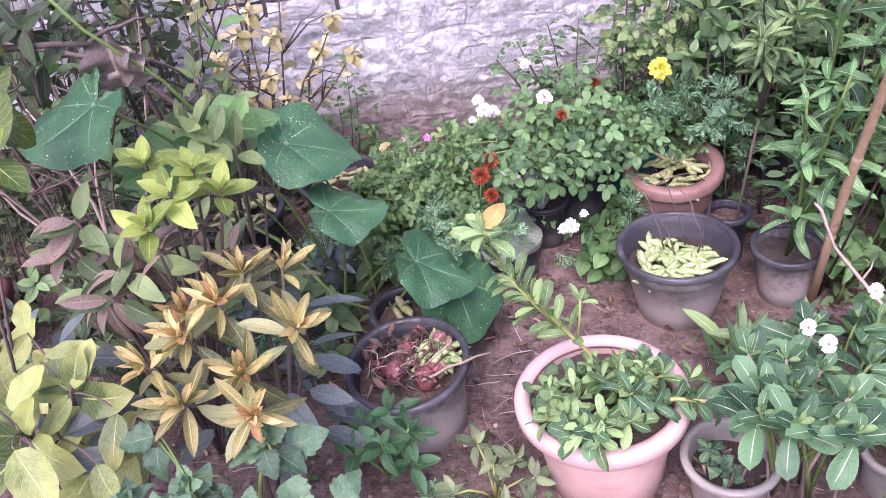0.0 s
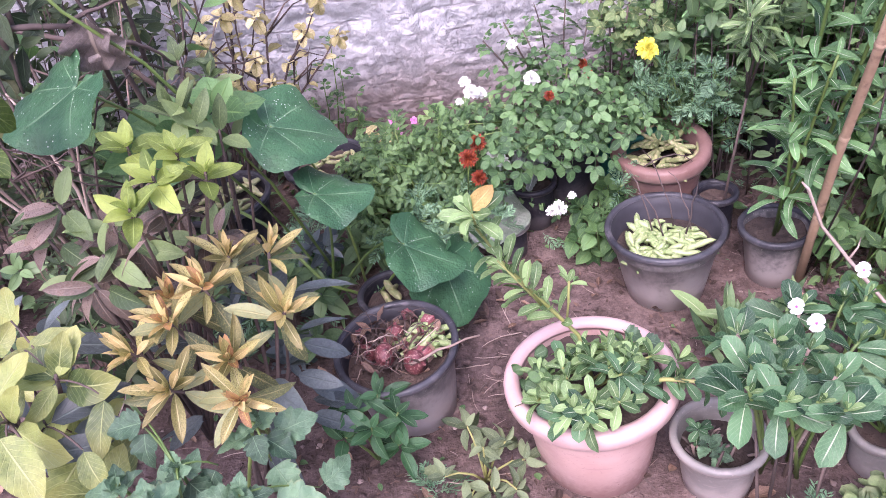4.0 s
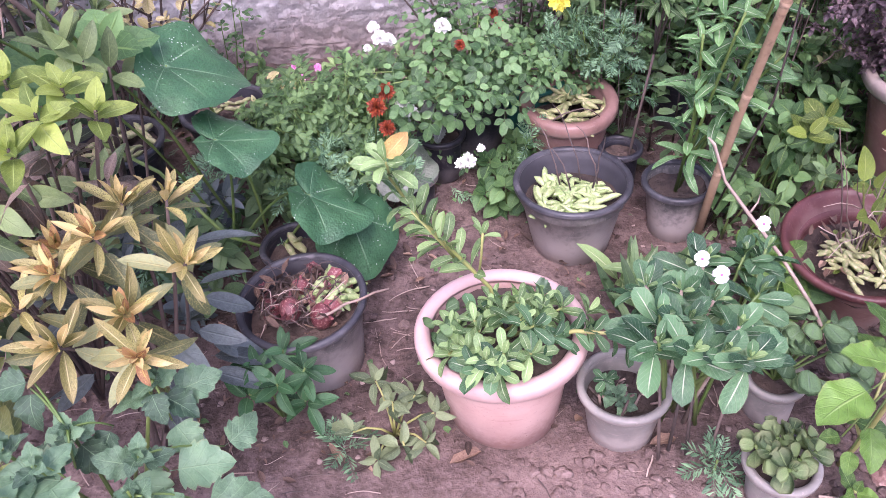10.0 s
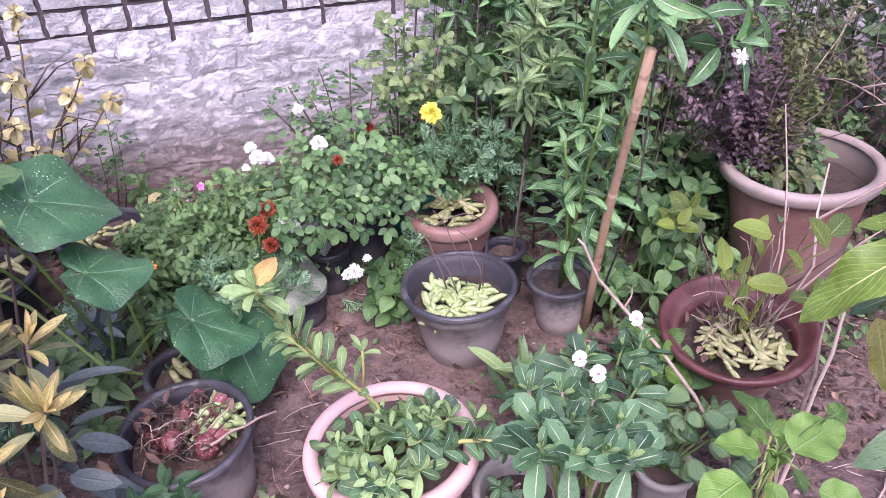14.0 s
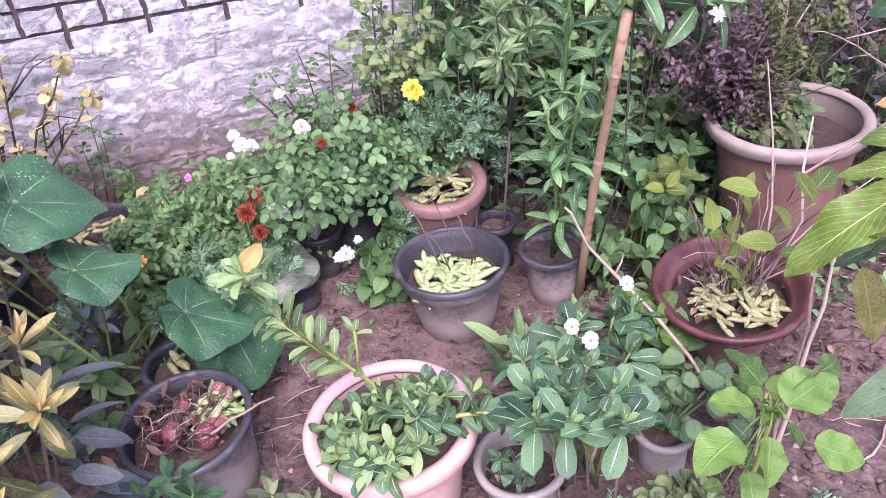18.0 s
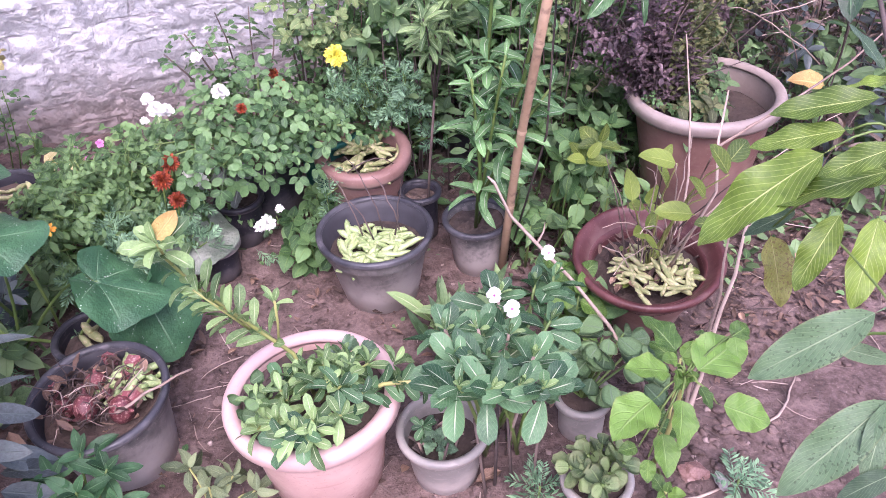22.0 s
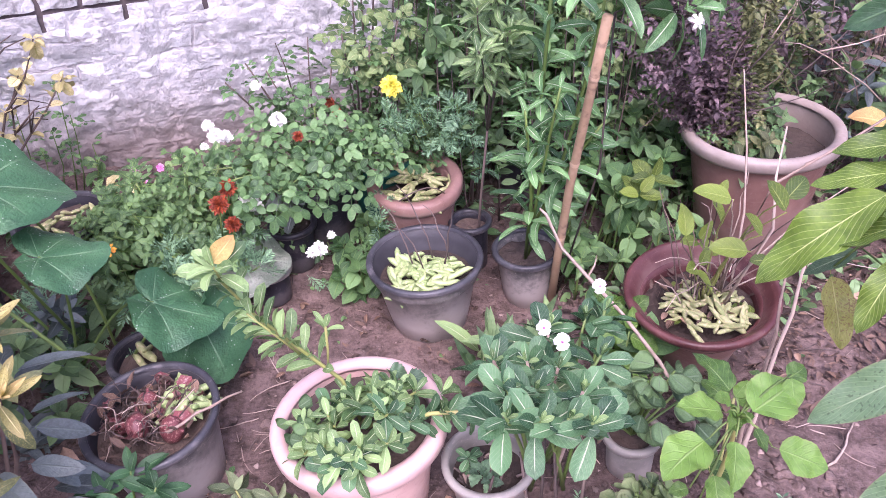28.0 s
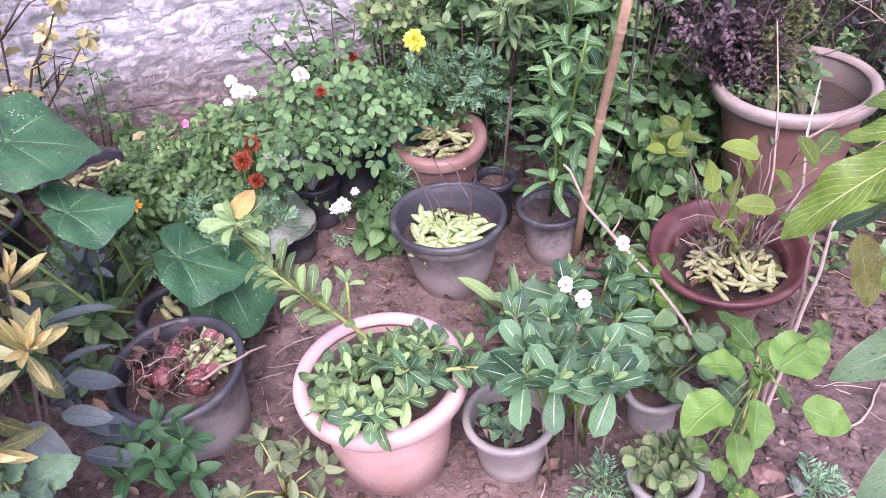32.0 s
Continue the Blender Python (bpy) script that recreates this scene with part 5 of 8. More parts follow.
# ---- broad yellow-green plant at the side ----
def build_yellow_green():
    p = Plant("broadleaf_shrub", g(-0.80, 0.98), "broad-leaved shrub with pale yellow-green glossy leaves", "shrub", 14)
    root = Vector(g(-0.80, 0.98))
    fork = [(-0.649, 0.772, 0.448), (-0.711, 0.701, 0.430), (-0.675, 0.729, 0.387)]
    for t in fork:
        p.stem(curve_points(root, t, (0, 0, 0.05), 6, 0.006, p.r), [0.006, 0.004], DARK_TWIG, "branch")
    fresh = [((-0.645, 0.765, 0.454), (-0.736, 0.821, 0.491)),
             ((-0.643, 0.766, 0.455), (-0.612, 0.814, 0.519)),
             ((-0.712, 0.828, 0.475), (-0.621, 0.842, 0.484)),
             ((-0.720, 0.705, 0.473), (-0.680, 0.766, 0.514)),
             ((-0.680, 0.620, 0.484), (-0.614, 0.543, 0.433)),
             ((-0.582, 0.642, 0.413), (-0.548, 0.582, 0.373)),
             ((-0.775, 0.729, 0.510), (-0.733, 0.773, 0.539)),
             ((-0.564, 0.733, 0.435), (-0.570, 0.656, 0.384)),
             ((-0.619, 0.590, 0.415), (-0.689, 0.622, 0.436)),
             ((-0.645, 0.762, 0.451), (-0.678, 0.711, 0.417)),
             ((-0.754, 0.897, 0.489), (-0.774, 0.948, 0.523))]
    # lower leaves of the same shrub, shade put into their blue-grey colour
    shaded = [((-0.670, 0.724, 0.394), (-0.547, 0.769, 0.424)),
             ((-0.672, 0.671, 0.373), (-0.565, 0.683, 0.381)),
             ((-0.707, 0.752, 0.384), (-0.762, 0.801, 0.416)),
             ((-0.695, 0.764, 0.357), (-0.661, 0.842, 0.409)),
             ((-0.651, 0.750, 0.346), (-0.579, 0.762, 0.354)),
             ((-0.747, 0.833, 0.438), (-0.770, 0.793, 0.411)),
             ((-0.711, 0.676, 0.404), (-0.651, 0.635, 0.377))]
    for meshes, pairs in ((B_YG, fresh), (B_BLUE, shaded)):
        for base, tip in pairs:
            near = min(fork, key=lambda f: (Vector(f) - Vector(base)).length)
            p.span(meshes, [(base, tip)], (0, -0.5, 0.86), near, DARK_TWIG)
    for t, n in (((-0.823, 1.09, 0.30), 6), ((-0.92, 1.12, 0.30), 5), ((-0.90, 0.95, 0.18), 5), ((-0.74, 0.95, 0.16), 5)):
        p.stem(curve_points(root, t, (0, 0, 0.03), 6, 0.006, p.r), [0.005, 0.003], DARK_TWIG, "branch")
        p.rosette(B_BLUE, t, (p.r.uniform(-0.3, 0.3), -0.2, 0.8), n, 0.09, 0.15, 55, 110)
    for t, n in ((fork[0], 5), (fork[1], 5), ((-0.66, 0.80, 0.28), 5), ((-0.60, 0.70, 0.24), 4), ((-0.88, 0.98, 0.34), 5)):
        p.stem(curve_points(root, t, (0, 0, 0.03), 6, 0.006, p.r), [0.005, 0.003], DARK_TWIG, "branch")
        p.rosette(B_YG, t, (p.r.uniform(-0.3, 0.3), -0.4, 0.8), n, 0.09, 0.16, 35, 100)
    p.done()
    q = Plant("citrus_branch", g(-0.92, 1.0), "thin shrub with bright lime leaves high on its branch", "shrub", 15)
    for t, n in (((-0.72, 0.98, 0.90), 6), ((-0.68, 0.86, 0.86), 5), ((-0.82, 1.12, 0.98), 7)):
        q.stem(curve_points(g(-0.92, 1.0), t, (-0.03, 0.0, 0.03), 7, 0.008, q.r), [0.005, 0.002], DARK_TWIG, "branch")
        q.rosette(B_FRESH, t, (0.4, -0.4, 0.6), n, 0.07, 0.12, 30, 105)
    q.done()


# ---- nightshade ----
def build_nightshade():
    p = Plant("nightshade_plant", g(-0.42, 0.70), "soft grey-green leafy plant with toothed leaves", "plant", 16)
    root = Vector(g(-0.42, 0.70))
    tips = [(-0.319, 0.670, 0.405), (-0.334, 0.480, 0.377), (-0.458, 0.524, 0.414), (-0.512, 0.566, 0.409), (-0.431, 0.598, 0.395), (-0.381, 0.435, 0.373), (-0.335, 0.554, 0.371), (-0.510, 0.486, 0.395)]
    for t in tips:
        t = Vector(t)
        p.stem(curve_points(root, t, (0, 0, 0.02), 5, 0.004, p.r), [0.005, 0.003], GREEN_STEM, "branch")
        p.rosette(B_NIGHT, t, (p.r.uniform(-0.3, 0.3), -0.4, 0.8), 5, 0.022, 0.042, 12, 62)
        p.rosette(B_NIGHT, t - Vector((0, 0, 0.02)), (p.r.uniform(-0.5, 0.5), p.r.uniform(-0.6, 0.1), 0.8), 3, 0.05, 0.085, 65, 110)
    broad = [((-0.470, 0.481, 0.397), (-0.458, 0.399, 0.342)),
             ((-0.334, 0.449, 0.352), (-0.337, 0.403, 0.321)),
             ((-0.325, 0.497, 0.347), (-0.258, 0.465, 0.326)),
             ((-0.302, 0.565, 0.315), (-0.212, 0.565, 0.315)),
             ((-0.304, 0.690, 0.347), (-0.227, 0.710, 0.360)),
             ((-0.325, 0.666, 0.388), (-0.307, 0.622, 0.359)),
             ((-0.491, 0.674, 0.413), (-0.491, 0.623, 0.379)),
             ((-0.488, 0.682, 0.419), (-0.549, 0.673, 0.413)),
             ((-0.421, 0.526, 0.369), (-0.514, 0.544, 0.381)),
             ((-0.300, 0.648, 0.333), (-0.261, 0.599, 0.300)),
             ((-0.349, 0.492, 0.379), (-0.379, 0.410, 0.325)),
             ((-0.253, 0.497, 0.325), (-0.155, 0.480, 0.314)),
             ((-0.377, 0.622, 0.366), (-0.403, 0.576, 0.336)),
             ((-0.423, 0.559, 0.357), (-0.463, 0.606, 0.388)),
             ((-0.308, 0.478, 0.353), (-0.271, 0.422, 0.316)),
             ((-0.226, 0.620, 0.288), (-0.167, 0.650, 0.308))]
    for base, tip in broad:
        near = min(tips, key=lambda f: (Vector(f) - Vector(base)).length)
        p.span(B_NIGHT, [(base, tip)], (0, -0.5, 0.86), near, GREEN_STEM)
    p.done()


def build_front_weeds():
    p = Plant("glossy_seedling", g(-0.15, 0.97), "low glossy dark green seedling beside a pot", "plant", 17)
    for t in [(-0.19, 0.955, 0.12), (-0.136, 0.975, 0.14), (-0.095, 0.935, 0.12), (-0.21, 0.91, 0.09), (-0.152, 0.90, 0.12), (-0.10, 0.90, 0.06)]:
        p.stem(curve_points(g(-0.15, 0.97), t, (0, 0, 0.01), 4), [0.004, 0.002], GREEN_STEM, "branch")
        p.rosette(B_GLOSS, t, (p.r.uniform(-0.4, 0.4), -0.3, 0.8), 8, 0.04, 0.075, 25, 95)
    p.done()
    q = Plant("wilting_weed", g(0.08, 0.87), "wilting pale green weed lying on the soil", "weed", 18)
    for t in [(0.076, 0.878, 0.05), (0.05, 0.94, 0.05), (0.126, 0.887, 0.05), (0.135, 0.80, 0.0), (-0.01, 0.845, 0.01), (0.09, 0.80, 0.0), (0.03, 0.79, -0.02), (0.16, 0.85, 0.03)]:
        q.stem(curve_points(g(0.08, 0.87), t, (0, 0, 0.02), 4), [0.003, 0.002], PALE_STEM, "branch")
        q.rosette(B_WILTED, t, (q.r.uniform(-0.5, 0.5), -0.4, 0.5), 7, 0.035, 0.062, 40, 125)
    q.done()
    m = Plant("marigold_seedling", g(-0.03, 0.85), "tiny feathery marigold seedling in the soil", "plant", 19, "marigold seedlings")
    m.rosette(B_FEATHER, g(-0.03, 0.85, 0.03), (0, 0, 1), 8, 0.05, 0.09, 25, 85)
    m.done()
    for k, (x, y, n, s) in enumerate([(0.69, 0.63, 13, 0.085), (1.06, 0.47, 11, 0.085)]):
        m = Plant("marigold_seedling", g(x, y), "small feathery marigold seedling in bare soil", "plant", 20 + k, "marigold seedlings")
        z = ground_z(x, y)
        m.stem([g(x, y), g(x, y, 0.05)], 0.0025, GREEN_STEM)
        m.rosette(B_FEATHER, g(x, y, 0.05), (0, -0.2, 1), n, 0.05, s, 20, 95)
        m.done()


# ---- periwinkles ----
def build_pink_periwinkle():
    p = Plant("potted_periwinkle", (0.30, 0.888, ground_z(0.30, 0.888) + 0.225), "sprawling green periwinkle with pale-ribbed leaves in the pink planter", "plant", 22)
    root = Vector((0.29, 0.90, 0.185))
    for k in range(30):
        a, q = p.r.uniform(0, 6.28), math.sqrt(p.r.random()) * 0.132
        t = Vector((0.296 + q * math.cos(a), 0.815 + q * math.sin(a) * 0.72, 0.256 + 0.040 * (1 - q / 0.13) + 0.13 * q * math.cos(a) + p.r.uniform(0, 0.025)))
        p.stem([root + Vector((q * 0.5 * math.cos(a), q * 0.5 * math.sin(a), 0)), t], [0.003, 0.002], PALE_STEM)
        p.rosette(B_VINCA_LIGHT if k % 5 else B_VINCA, t, (0.4 * math.cos(a), 0.4 * math.sin(a) - 0.2, 0.8), 7, 0.035, 0.064, 25, 95)
    main = [(0.31, 0.90, 0.19), (0.275, 0.90, 0.315), (0.20, 0.912, 0.405), (0.135, 0.92, 0.486), (0.085, 0.915, 0.575), (0.075, 0.885, 0.625)]
    p.stem(main, [0.0045, 0.0025], PALE_STEM, "long_stem", 6)
    p.along(main, B_VINCA_LIGHT, 0.34, 0.019, 0.045, 0.072, 58, 2)
    p.rosette(B_VINCA_LIGHT, main[-1], (-0.3, -0.2, 0.8), 8, 0.045, 0.07, 20, 85)
    twin = [(0.20, 0.90, 0.40), (0.17, 0.885, 0.45), (0.115, 0.875, 0.53)]
    p.stem(twin, [0.003, 0.002], PALE_STEM)
    p.along(twin, B_VINCA_LIGHT, 0.25, 0.02, 0.04, 0.06, 58, 2)
    p.place(B_YELLOWED, (0.070, 0.885, 0.632), (0.55, 0.1, 0.55), 0.062, (-0.5, -0.8, 0.5), name="yellow_leaf")
    sprig = [(0.25, 0.90, 0.34), (0.252, 0.898, 0.40), (0.248, 0.885, 0.46)]
    p.stem(sprig, 0.0025, PALE_STEM)
    p.rosette(B_VINCA_LIGHT, sprig[-1], (0, -0.3, 1), 4, 0.03, 0.045, 15, 55)
    side = [(0.34, 0.86, 0.20), (0.42, 0.80, 0.27), (0.47, 0.77, 0.285), (0.52, 0.755, 0.27)]
    p.stem(side, [0.005, 0.003], PALE_STEM, "long_stem", 6)
    p.along(side, B_VINCA, 0.3, 0.016, 0.04, 0.06, 65, 2)
    p.rosette(B_VINCA, side[-1], (0.5, -0.4, 0.5), 8, 0.035, 0.055, 25, 90)
    p.rosette(B_VINCA_LIGHT, (0.45, 0.82, 0.30), (0.3, -0.2, 0.8), 8, 0.035, 0.06, 20, 90)
    for k in range(16):
        t = (0.19 + p.r.uniform(-0.025, 0.03), 0.86 + p.r.uniform(-0.05, 0.06), 0.235 + p.r.uniform(-0.02, 0.04))
        p.place(B_PEP, t, (p.r.uniform(-1, 1), p.r.uniform(-1, 0.4), 0.4), 0.032, (0, -0.5, 1))
    for k in range(9):
        t = (0.385 + p.r.uniform(-0.03, 0.03), 0.935 + p.r.uniform(-0.03, 0.03), 0.255 + p.r.uniform(-0.03, 0.03))
        p.place(B_NIGHT if k % 2 else B_DUSK, t, (p.r.uniform(-1, 1), p.r.uniform(-1, 0.4), p.r.uniform(-0.3, 0.3)), 0.05, (0, -0.6, 1))
    p.done()


def build_small_pot():
    p = Plant("cut_stems", (0.54, 0.784, ground_z(0.54, 0.784) + 0.105), "stubby cut stems with a few leaves in the small grey pot", "plant", 23)
    for k in range(26):
        a, q = p.r.uniform(0, 6.28), p.r.uniform(0.01, 0.06)
        b = Vector((0.54 + q * math.cos(a), 0.784 + q * math.sin(a), 0.075))
        p.stem([b, b + Vector((p.r.uniform(-0.03, 0.03), p.r.uniform(-0.03, 0.02), p.r.uniform(0.02, 0.05)))], [0.0036, 0.0026], TWIG if k % 3 == 0 else DARK_TWIG, "cut_stem")
    for t in [(0.51, 0.765, 0.115), (0.495, 0.785, 0.14), (0.53, 0.75, 0.10), (0.50, 0.80, 0.12)]:
        p.rosette(B_NIGHT if t[0] > 0.505 else B_VINCA, t, (-0.3, -0.3, 0.8), 6, 0.02, 0.036, 25, 95)
    p.done()


def build_periwinkle():
    p = Plant("periwinkle_bush", g(0.68, 0.82), "leafy periwinkle bush with white-ribbed leaves and two pale flowers", "bush", 24)
    root = Vector(g(0.68, 0.80))
    tips = [(0.630, 0.709, 0.395), (0.561, 0.664, 0.402), (0.719, 0.711, 0.399), (0.633, 0.626, 0.409), (0.569, 0.563, 0.424), (0.518, 0.685, 0.398), (0.589, 0.750, 0.389), (0.754, 0.829, 0.390), (0.801, 0.834, 0.395), (0.678, 0.838, 0.384), (0.479, 0.607, 0.415), (0.599, 0.536, 0.430), (0.533, 0.776, 0.386), (0.525, 0.576, 0.421)]
    for i, t in enumerate(tips):
        t = Vector(t)
        pts = curve_points(root + Vector((p.r.uniform(-0.04, 0.04), p.r.uniform(-0.04, 0.04), 0)), t, (0, 0, 0.02), 5, 0.004, p.r)
        p.stem(pts, [0.005, 0.003], TWIG if i % 3 == 0 else GREEN_STEM, "branch")
        out = Vector(((t.x - root.x) * 0.5 + p.r.uniform(-0.1, 0.1), (t.y - root.y) * 0.4 + p.r.uniform(-0.1, 0.06), 0.32)).normalized()
        p.rosette(B_VINCA, t - out * 0.016, out, 7, 0.065, 0.092, 55, 98)
        p.rosette(B_VINCA, t, out, 3, 0.04, 0.065, 25, 60)
        p.rosette(B_VINCA_LIGHT, t + out * 0.006, out, 3, 0.022, 0.036, 5, 28)
    for pos, s in (((0.642, 0.725, 0.440), 0.0175), ((0.640, 0.79, 0.425), 0.0165), ((0.800, 0.862, 0.435), 0.0165)):
        p.stem([Vector(pos) + Vector((0.01, 0.02, -0.06)), pos], 0.0016, GREEN_STEM, "flower_stalk")
        bloom(p, VINCA_FLOWER, pos, s, (-0.1, -0.75, 0.65), eye=EYE_PINK)
    for k in range(4):
        b = Vector(g(0.60 + 0.03 * k, 0.66 + p.r.uniform(-0.02, 0.05)))
        p.stem([b, b + Vector((p.r.uniform(-0.03, 0.03), 0.04, 0.2))], [0.004, 0.003], DARK_TWIG, "woody_stem")
    p.done()


def build_succulents():
    p = Plant("round_leaf_succulent", (0.865, 0.760, ground_z(0.865, 0.76) + 0.112), "succulent with many round grey-green leaves in a small pot", "succulent", 25)
    for k in range(60):
        a, q = p.r.uniform(0, 6.28), math.sqrt(p.r.random()) * 0.105
        t = Vector((0.925 + q * math.cos(a), 0.775 + q * math.sin(a) * 0.9, 0.130 + 0.10 * (1 - q / 0.11) + p.r.uniform(0, 0.04)))
        p.place(B_PEP, t, (math.cos(a), math.sin(a) - 0.3, p.r.uniform(-0.5, 0.0)), p.r.uniform(0.040, 0.060), (0.25 * math.cos(a), 0.25 * math.sin(a) - 0.55, 0.9))
        if k % 4 == 0:
            p.stem([(0.865, 0.76, 0.10), t], 0.003, GREEN_STEM)
    p.done()
    q = Plant("jade_succulent", (0.769, 0.559, ground_z(0.769, 0.559) + 0.108), "jade succulent with fat green leaves in a little pot", "succulent", 26)
    for k in range(10):
        a, d = k * 2.4, 0.008 + 0.052 * math.sqrt(k / 10)
        t = Vector((0.769 + d * math.cos(a), 0.559 + d * math.sin(a), 0.108 + 0.045 * (1 - k / 22) + q.r.uniform(0, 0.015)))
        q.stem([(0.769 + d * 0.5 * math.cos(a), 0.559 + d * 0.5 * math.sin(a), 0.09), t], 0.004, GREEN_STEM)
        q.rosette(B_JADE, t, (0.5 * math.cos(a), 0.5 * math.sin(a) - 0.2, 0.8), 5, 0.024, 0.046, 45, 92)
    q.done()


def build_balsam():
    p = Plant("balsam_plant", g(0.98, 0.60), "young balsam plant with broad fresh green leaves", "plant", 27)
    top = Vector((0.841, 0.478, 0.414))
    p.stem(curve_points(g(0.95, 0.60), top, (0.01, 0, 0), 5), [0.006, 0.004], PALE_STEM, "stem", 6)
    broad = [((0.840, 0.498, 0.444), (0.815, 0.575, 0.495)),
             ((0.824, 0.488, 0.423), (0.741, 0.515, 0.441)),
             ((0.846, 0.468, 0.425), (0.973, 0.495, 0.443)),
             ((0.781, 0.468, 0.401), (0.671, 0.442, 0.384)),
             ((0.802, 0.438, 0.426), (0.757, 0.371, 0.382)),
             ((0.838, 0.443, 0.430), (0.842, 0.406, 0.406)),
             ((0.885, 0.435, 0.375), (0.970, 0.382, 0.340)),
             ((0.967, 0.509, 0.446), (0.944, 0.462, 0.415)),
             ((0.790, 0.452, 0.338), (0.765, 0.387, 0.295)),
             ((0.757, 0.433, 0.302), (0.735, 0.401, 0.281)),
             ((0.932, 0.529, 0.429), (0.912, 0.547, 0.441)),
             ((0.832, 0.489, 0.431), (0.810, 0.461, 0.412)),
             ((0.957, 0.509, 0.437), (1.015, 0.518, 0.443)),
             ((0.750, 0.453, 0.310), (0.710, 0.455, 0.311))]
    for base, tip in broad:
        p.span(B_BALSAM, [(base, tip)], (0, -0.45, 0.89), top if base[2] > 0.30 else g(0.95, 0.60, 0.04), GREEN_STEM, 0.4, grow=1.02)
    p.rosette(B_BALSAM, top, (-0.1, -0.4, 0.8), 5, 0.02, 0.04, 10, 60)
    for base, tip, n, s in [((0.98, 0.60, 0.06), (0.93, 0.60, 0.15), 4, 0.075), ((0.99, 0.62, 0.05), (1.04, 0.68, 0.22), 4, 0.085), ((0.95, 0.58, 0.02), (0.90, 0.50, 0.06), 5, 0.055)]:
        p.stem([base, tip], [0.004, 0.003], PALE_STEM, "branch")
        p.rosette(B_BALSAM, tip, (p.r.uniform(-0.3, 0.3), -0.35, 0.8), n, s * 0.5, s, 30, 100)
    p.done()


# ---- young mango sapling reaching in ----
def build_mango():
    p = Plant("mango_sapling", g(1.42, 0.40), "mango sapling with long glossy lime green leaves", "sapling", 28)
    root = Vector(g(1.42, 0.40))
    hub = Vector((0.946, 0.341, 0.910))
    p.stem(curve_points(root, hub, (0.06, 0.02, 0.05), 9, 0.004, p.r), [0.010, 0.006], DARK_TWIG, "trunk", 6)
    young = [((0.863, 0.360, 0.901), (0.738, 0.423, 0.754)),
             ((0.938, 0.365, 0.954), (0.854, 0.455, 0.901)),
             ((0.909, 0.377, 0.909), (0.829, 0.454, 0.860)),
             ((0.980, 0.383, 0.964), (0.936, 0.434, 0.937)),
             ((0.886, 0.287, 0.901), (0.799, 0.368, 0.830)),
             ((0.863, 0.277, 0.943), (0.807, 0.323, 0.888)),
             ((0.871, 0.326, 0.827), (0.815, 0.316, 0.724)),
             ((0.898, 0.295, 0.837), (0.856, 0.258, 0.726)),
             ((0.932, 0.288, 0.944), (0.883, 0.311, 0.865)),
             ((0.910, 0.287, 0.872), (0.876, 0.343, 0.874))]
    p.span(B_MANGO, young, (-0.15, -0.5, 0.86), hub, GREEN_STEM, 0.2, grow=1.06)
    p.span(B_OLIVED, [((0.881, 0.433, 0.728), (0.883, 0.378, 0.637))], (-0.4, -0.8, 0.4), hub, GREEN_STEM, 0.2)
    low = Vector((0.779, 0.131, 0.796))
    p.stem(curve_points(root.lerp(hub, 0.5), low, (0, 0, 0.06), 6), [0.006, 0.004], DARK_TWIG, "branch")
    grown = [((0.757, 0.160, 0.824), (0.653, 0.208, 0.717)),
             ((0.716, 0.091, 0.776), (0.613, 0.101, 0.659)),
             ((0.757, 0.207, 0.734), (0.796, 0.150, 0.737)),
             ((0.710, 0.095, 0.772), (0.666, 0.057, 0.697)),
             ((0.692, 0.043, 0.724), (0.640, 0.061, 0.678)),
             ((0.915, 0.420, 0.763), (0.858, 0.453, 0.715)),
             ((0.969, 0.401, 0.966), (0.948, 0.459, 1.013))]
    p.span(B_MANGO_DARK, grown, (-0.15, -0.5, 0.86), low, GREEN_STEM, 0.2, grow=1.06)
    hi = Vector((1.42, 0.86, 0.98))
    p.stem(curve_points(hub, hi, (0, 0, 0.03), 5), [0.005, 0.003], DARK_TWIG, "branch")
    p.rosette(B_GLOSS, hi, (-0.3, -0.4, 0.6), 7, 0.09, 0.14, 40, 110)
    old = Vector((1.735, 1.085, 0.565))
    p.place(B_YELLOWED, old, (-0.85, 0.45, 0.25), 0.10, (-0.2, -0.7, 0.7), name="yellow_leaf")
    p.stem(curve_points(hi, old, (0.03, 0, -0.04), 6), [0.003, 0.0015], DARK_TWIG, "branch", 4)
    p.done()


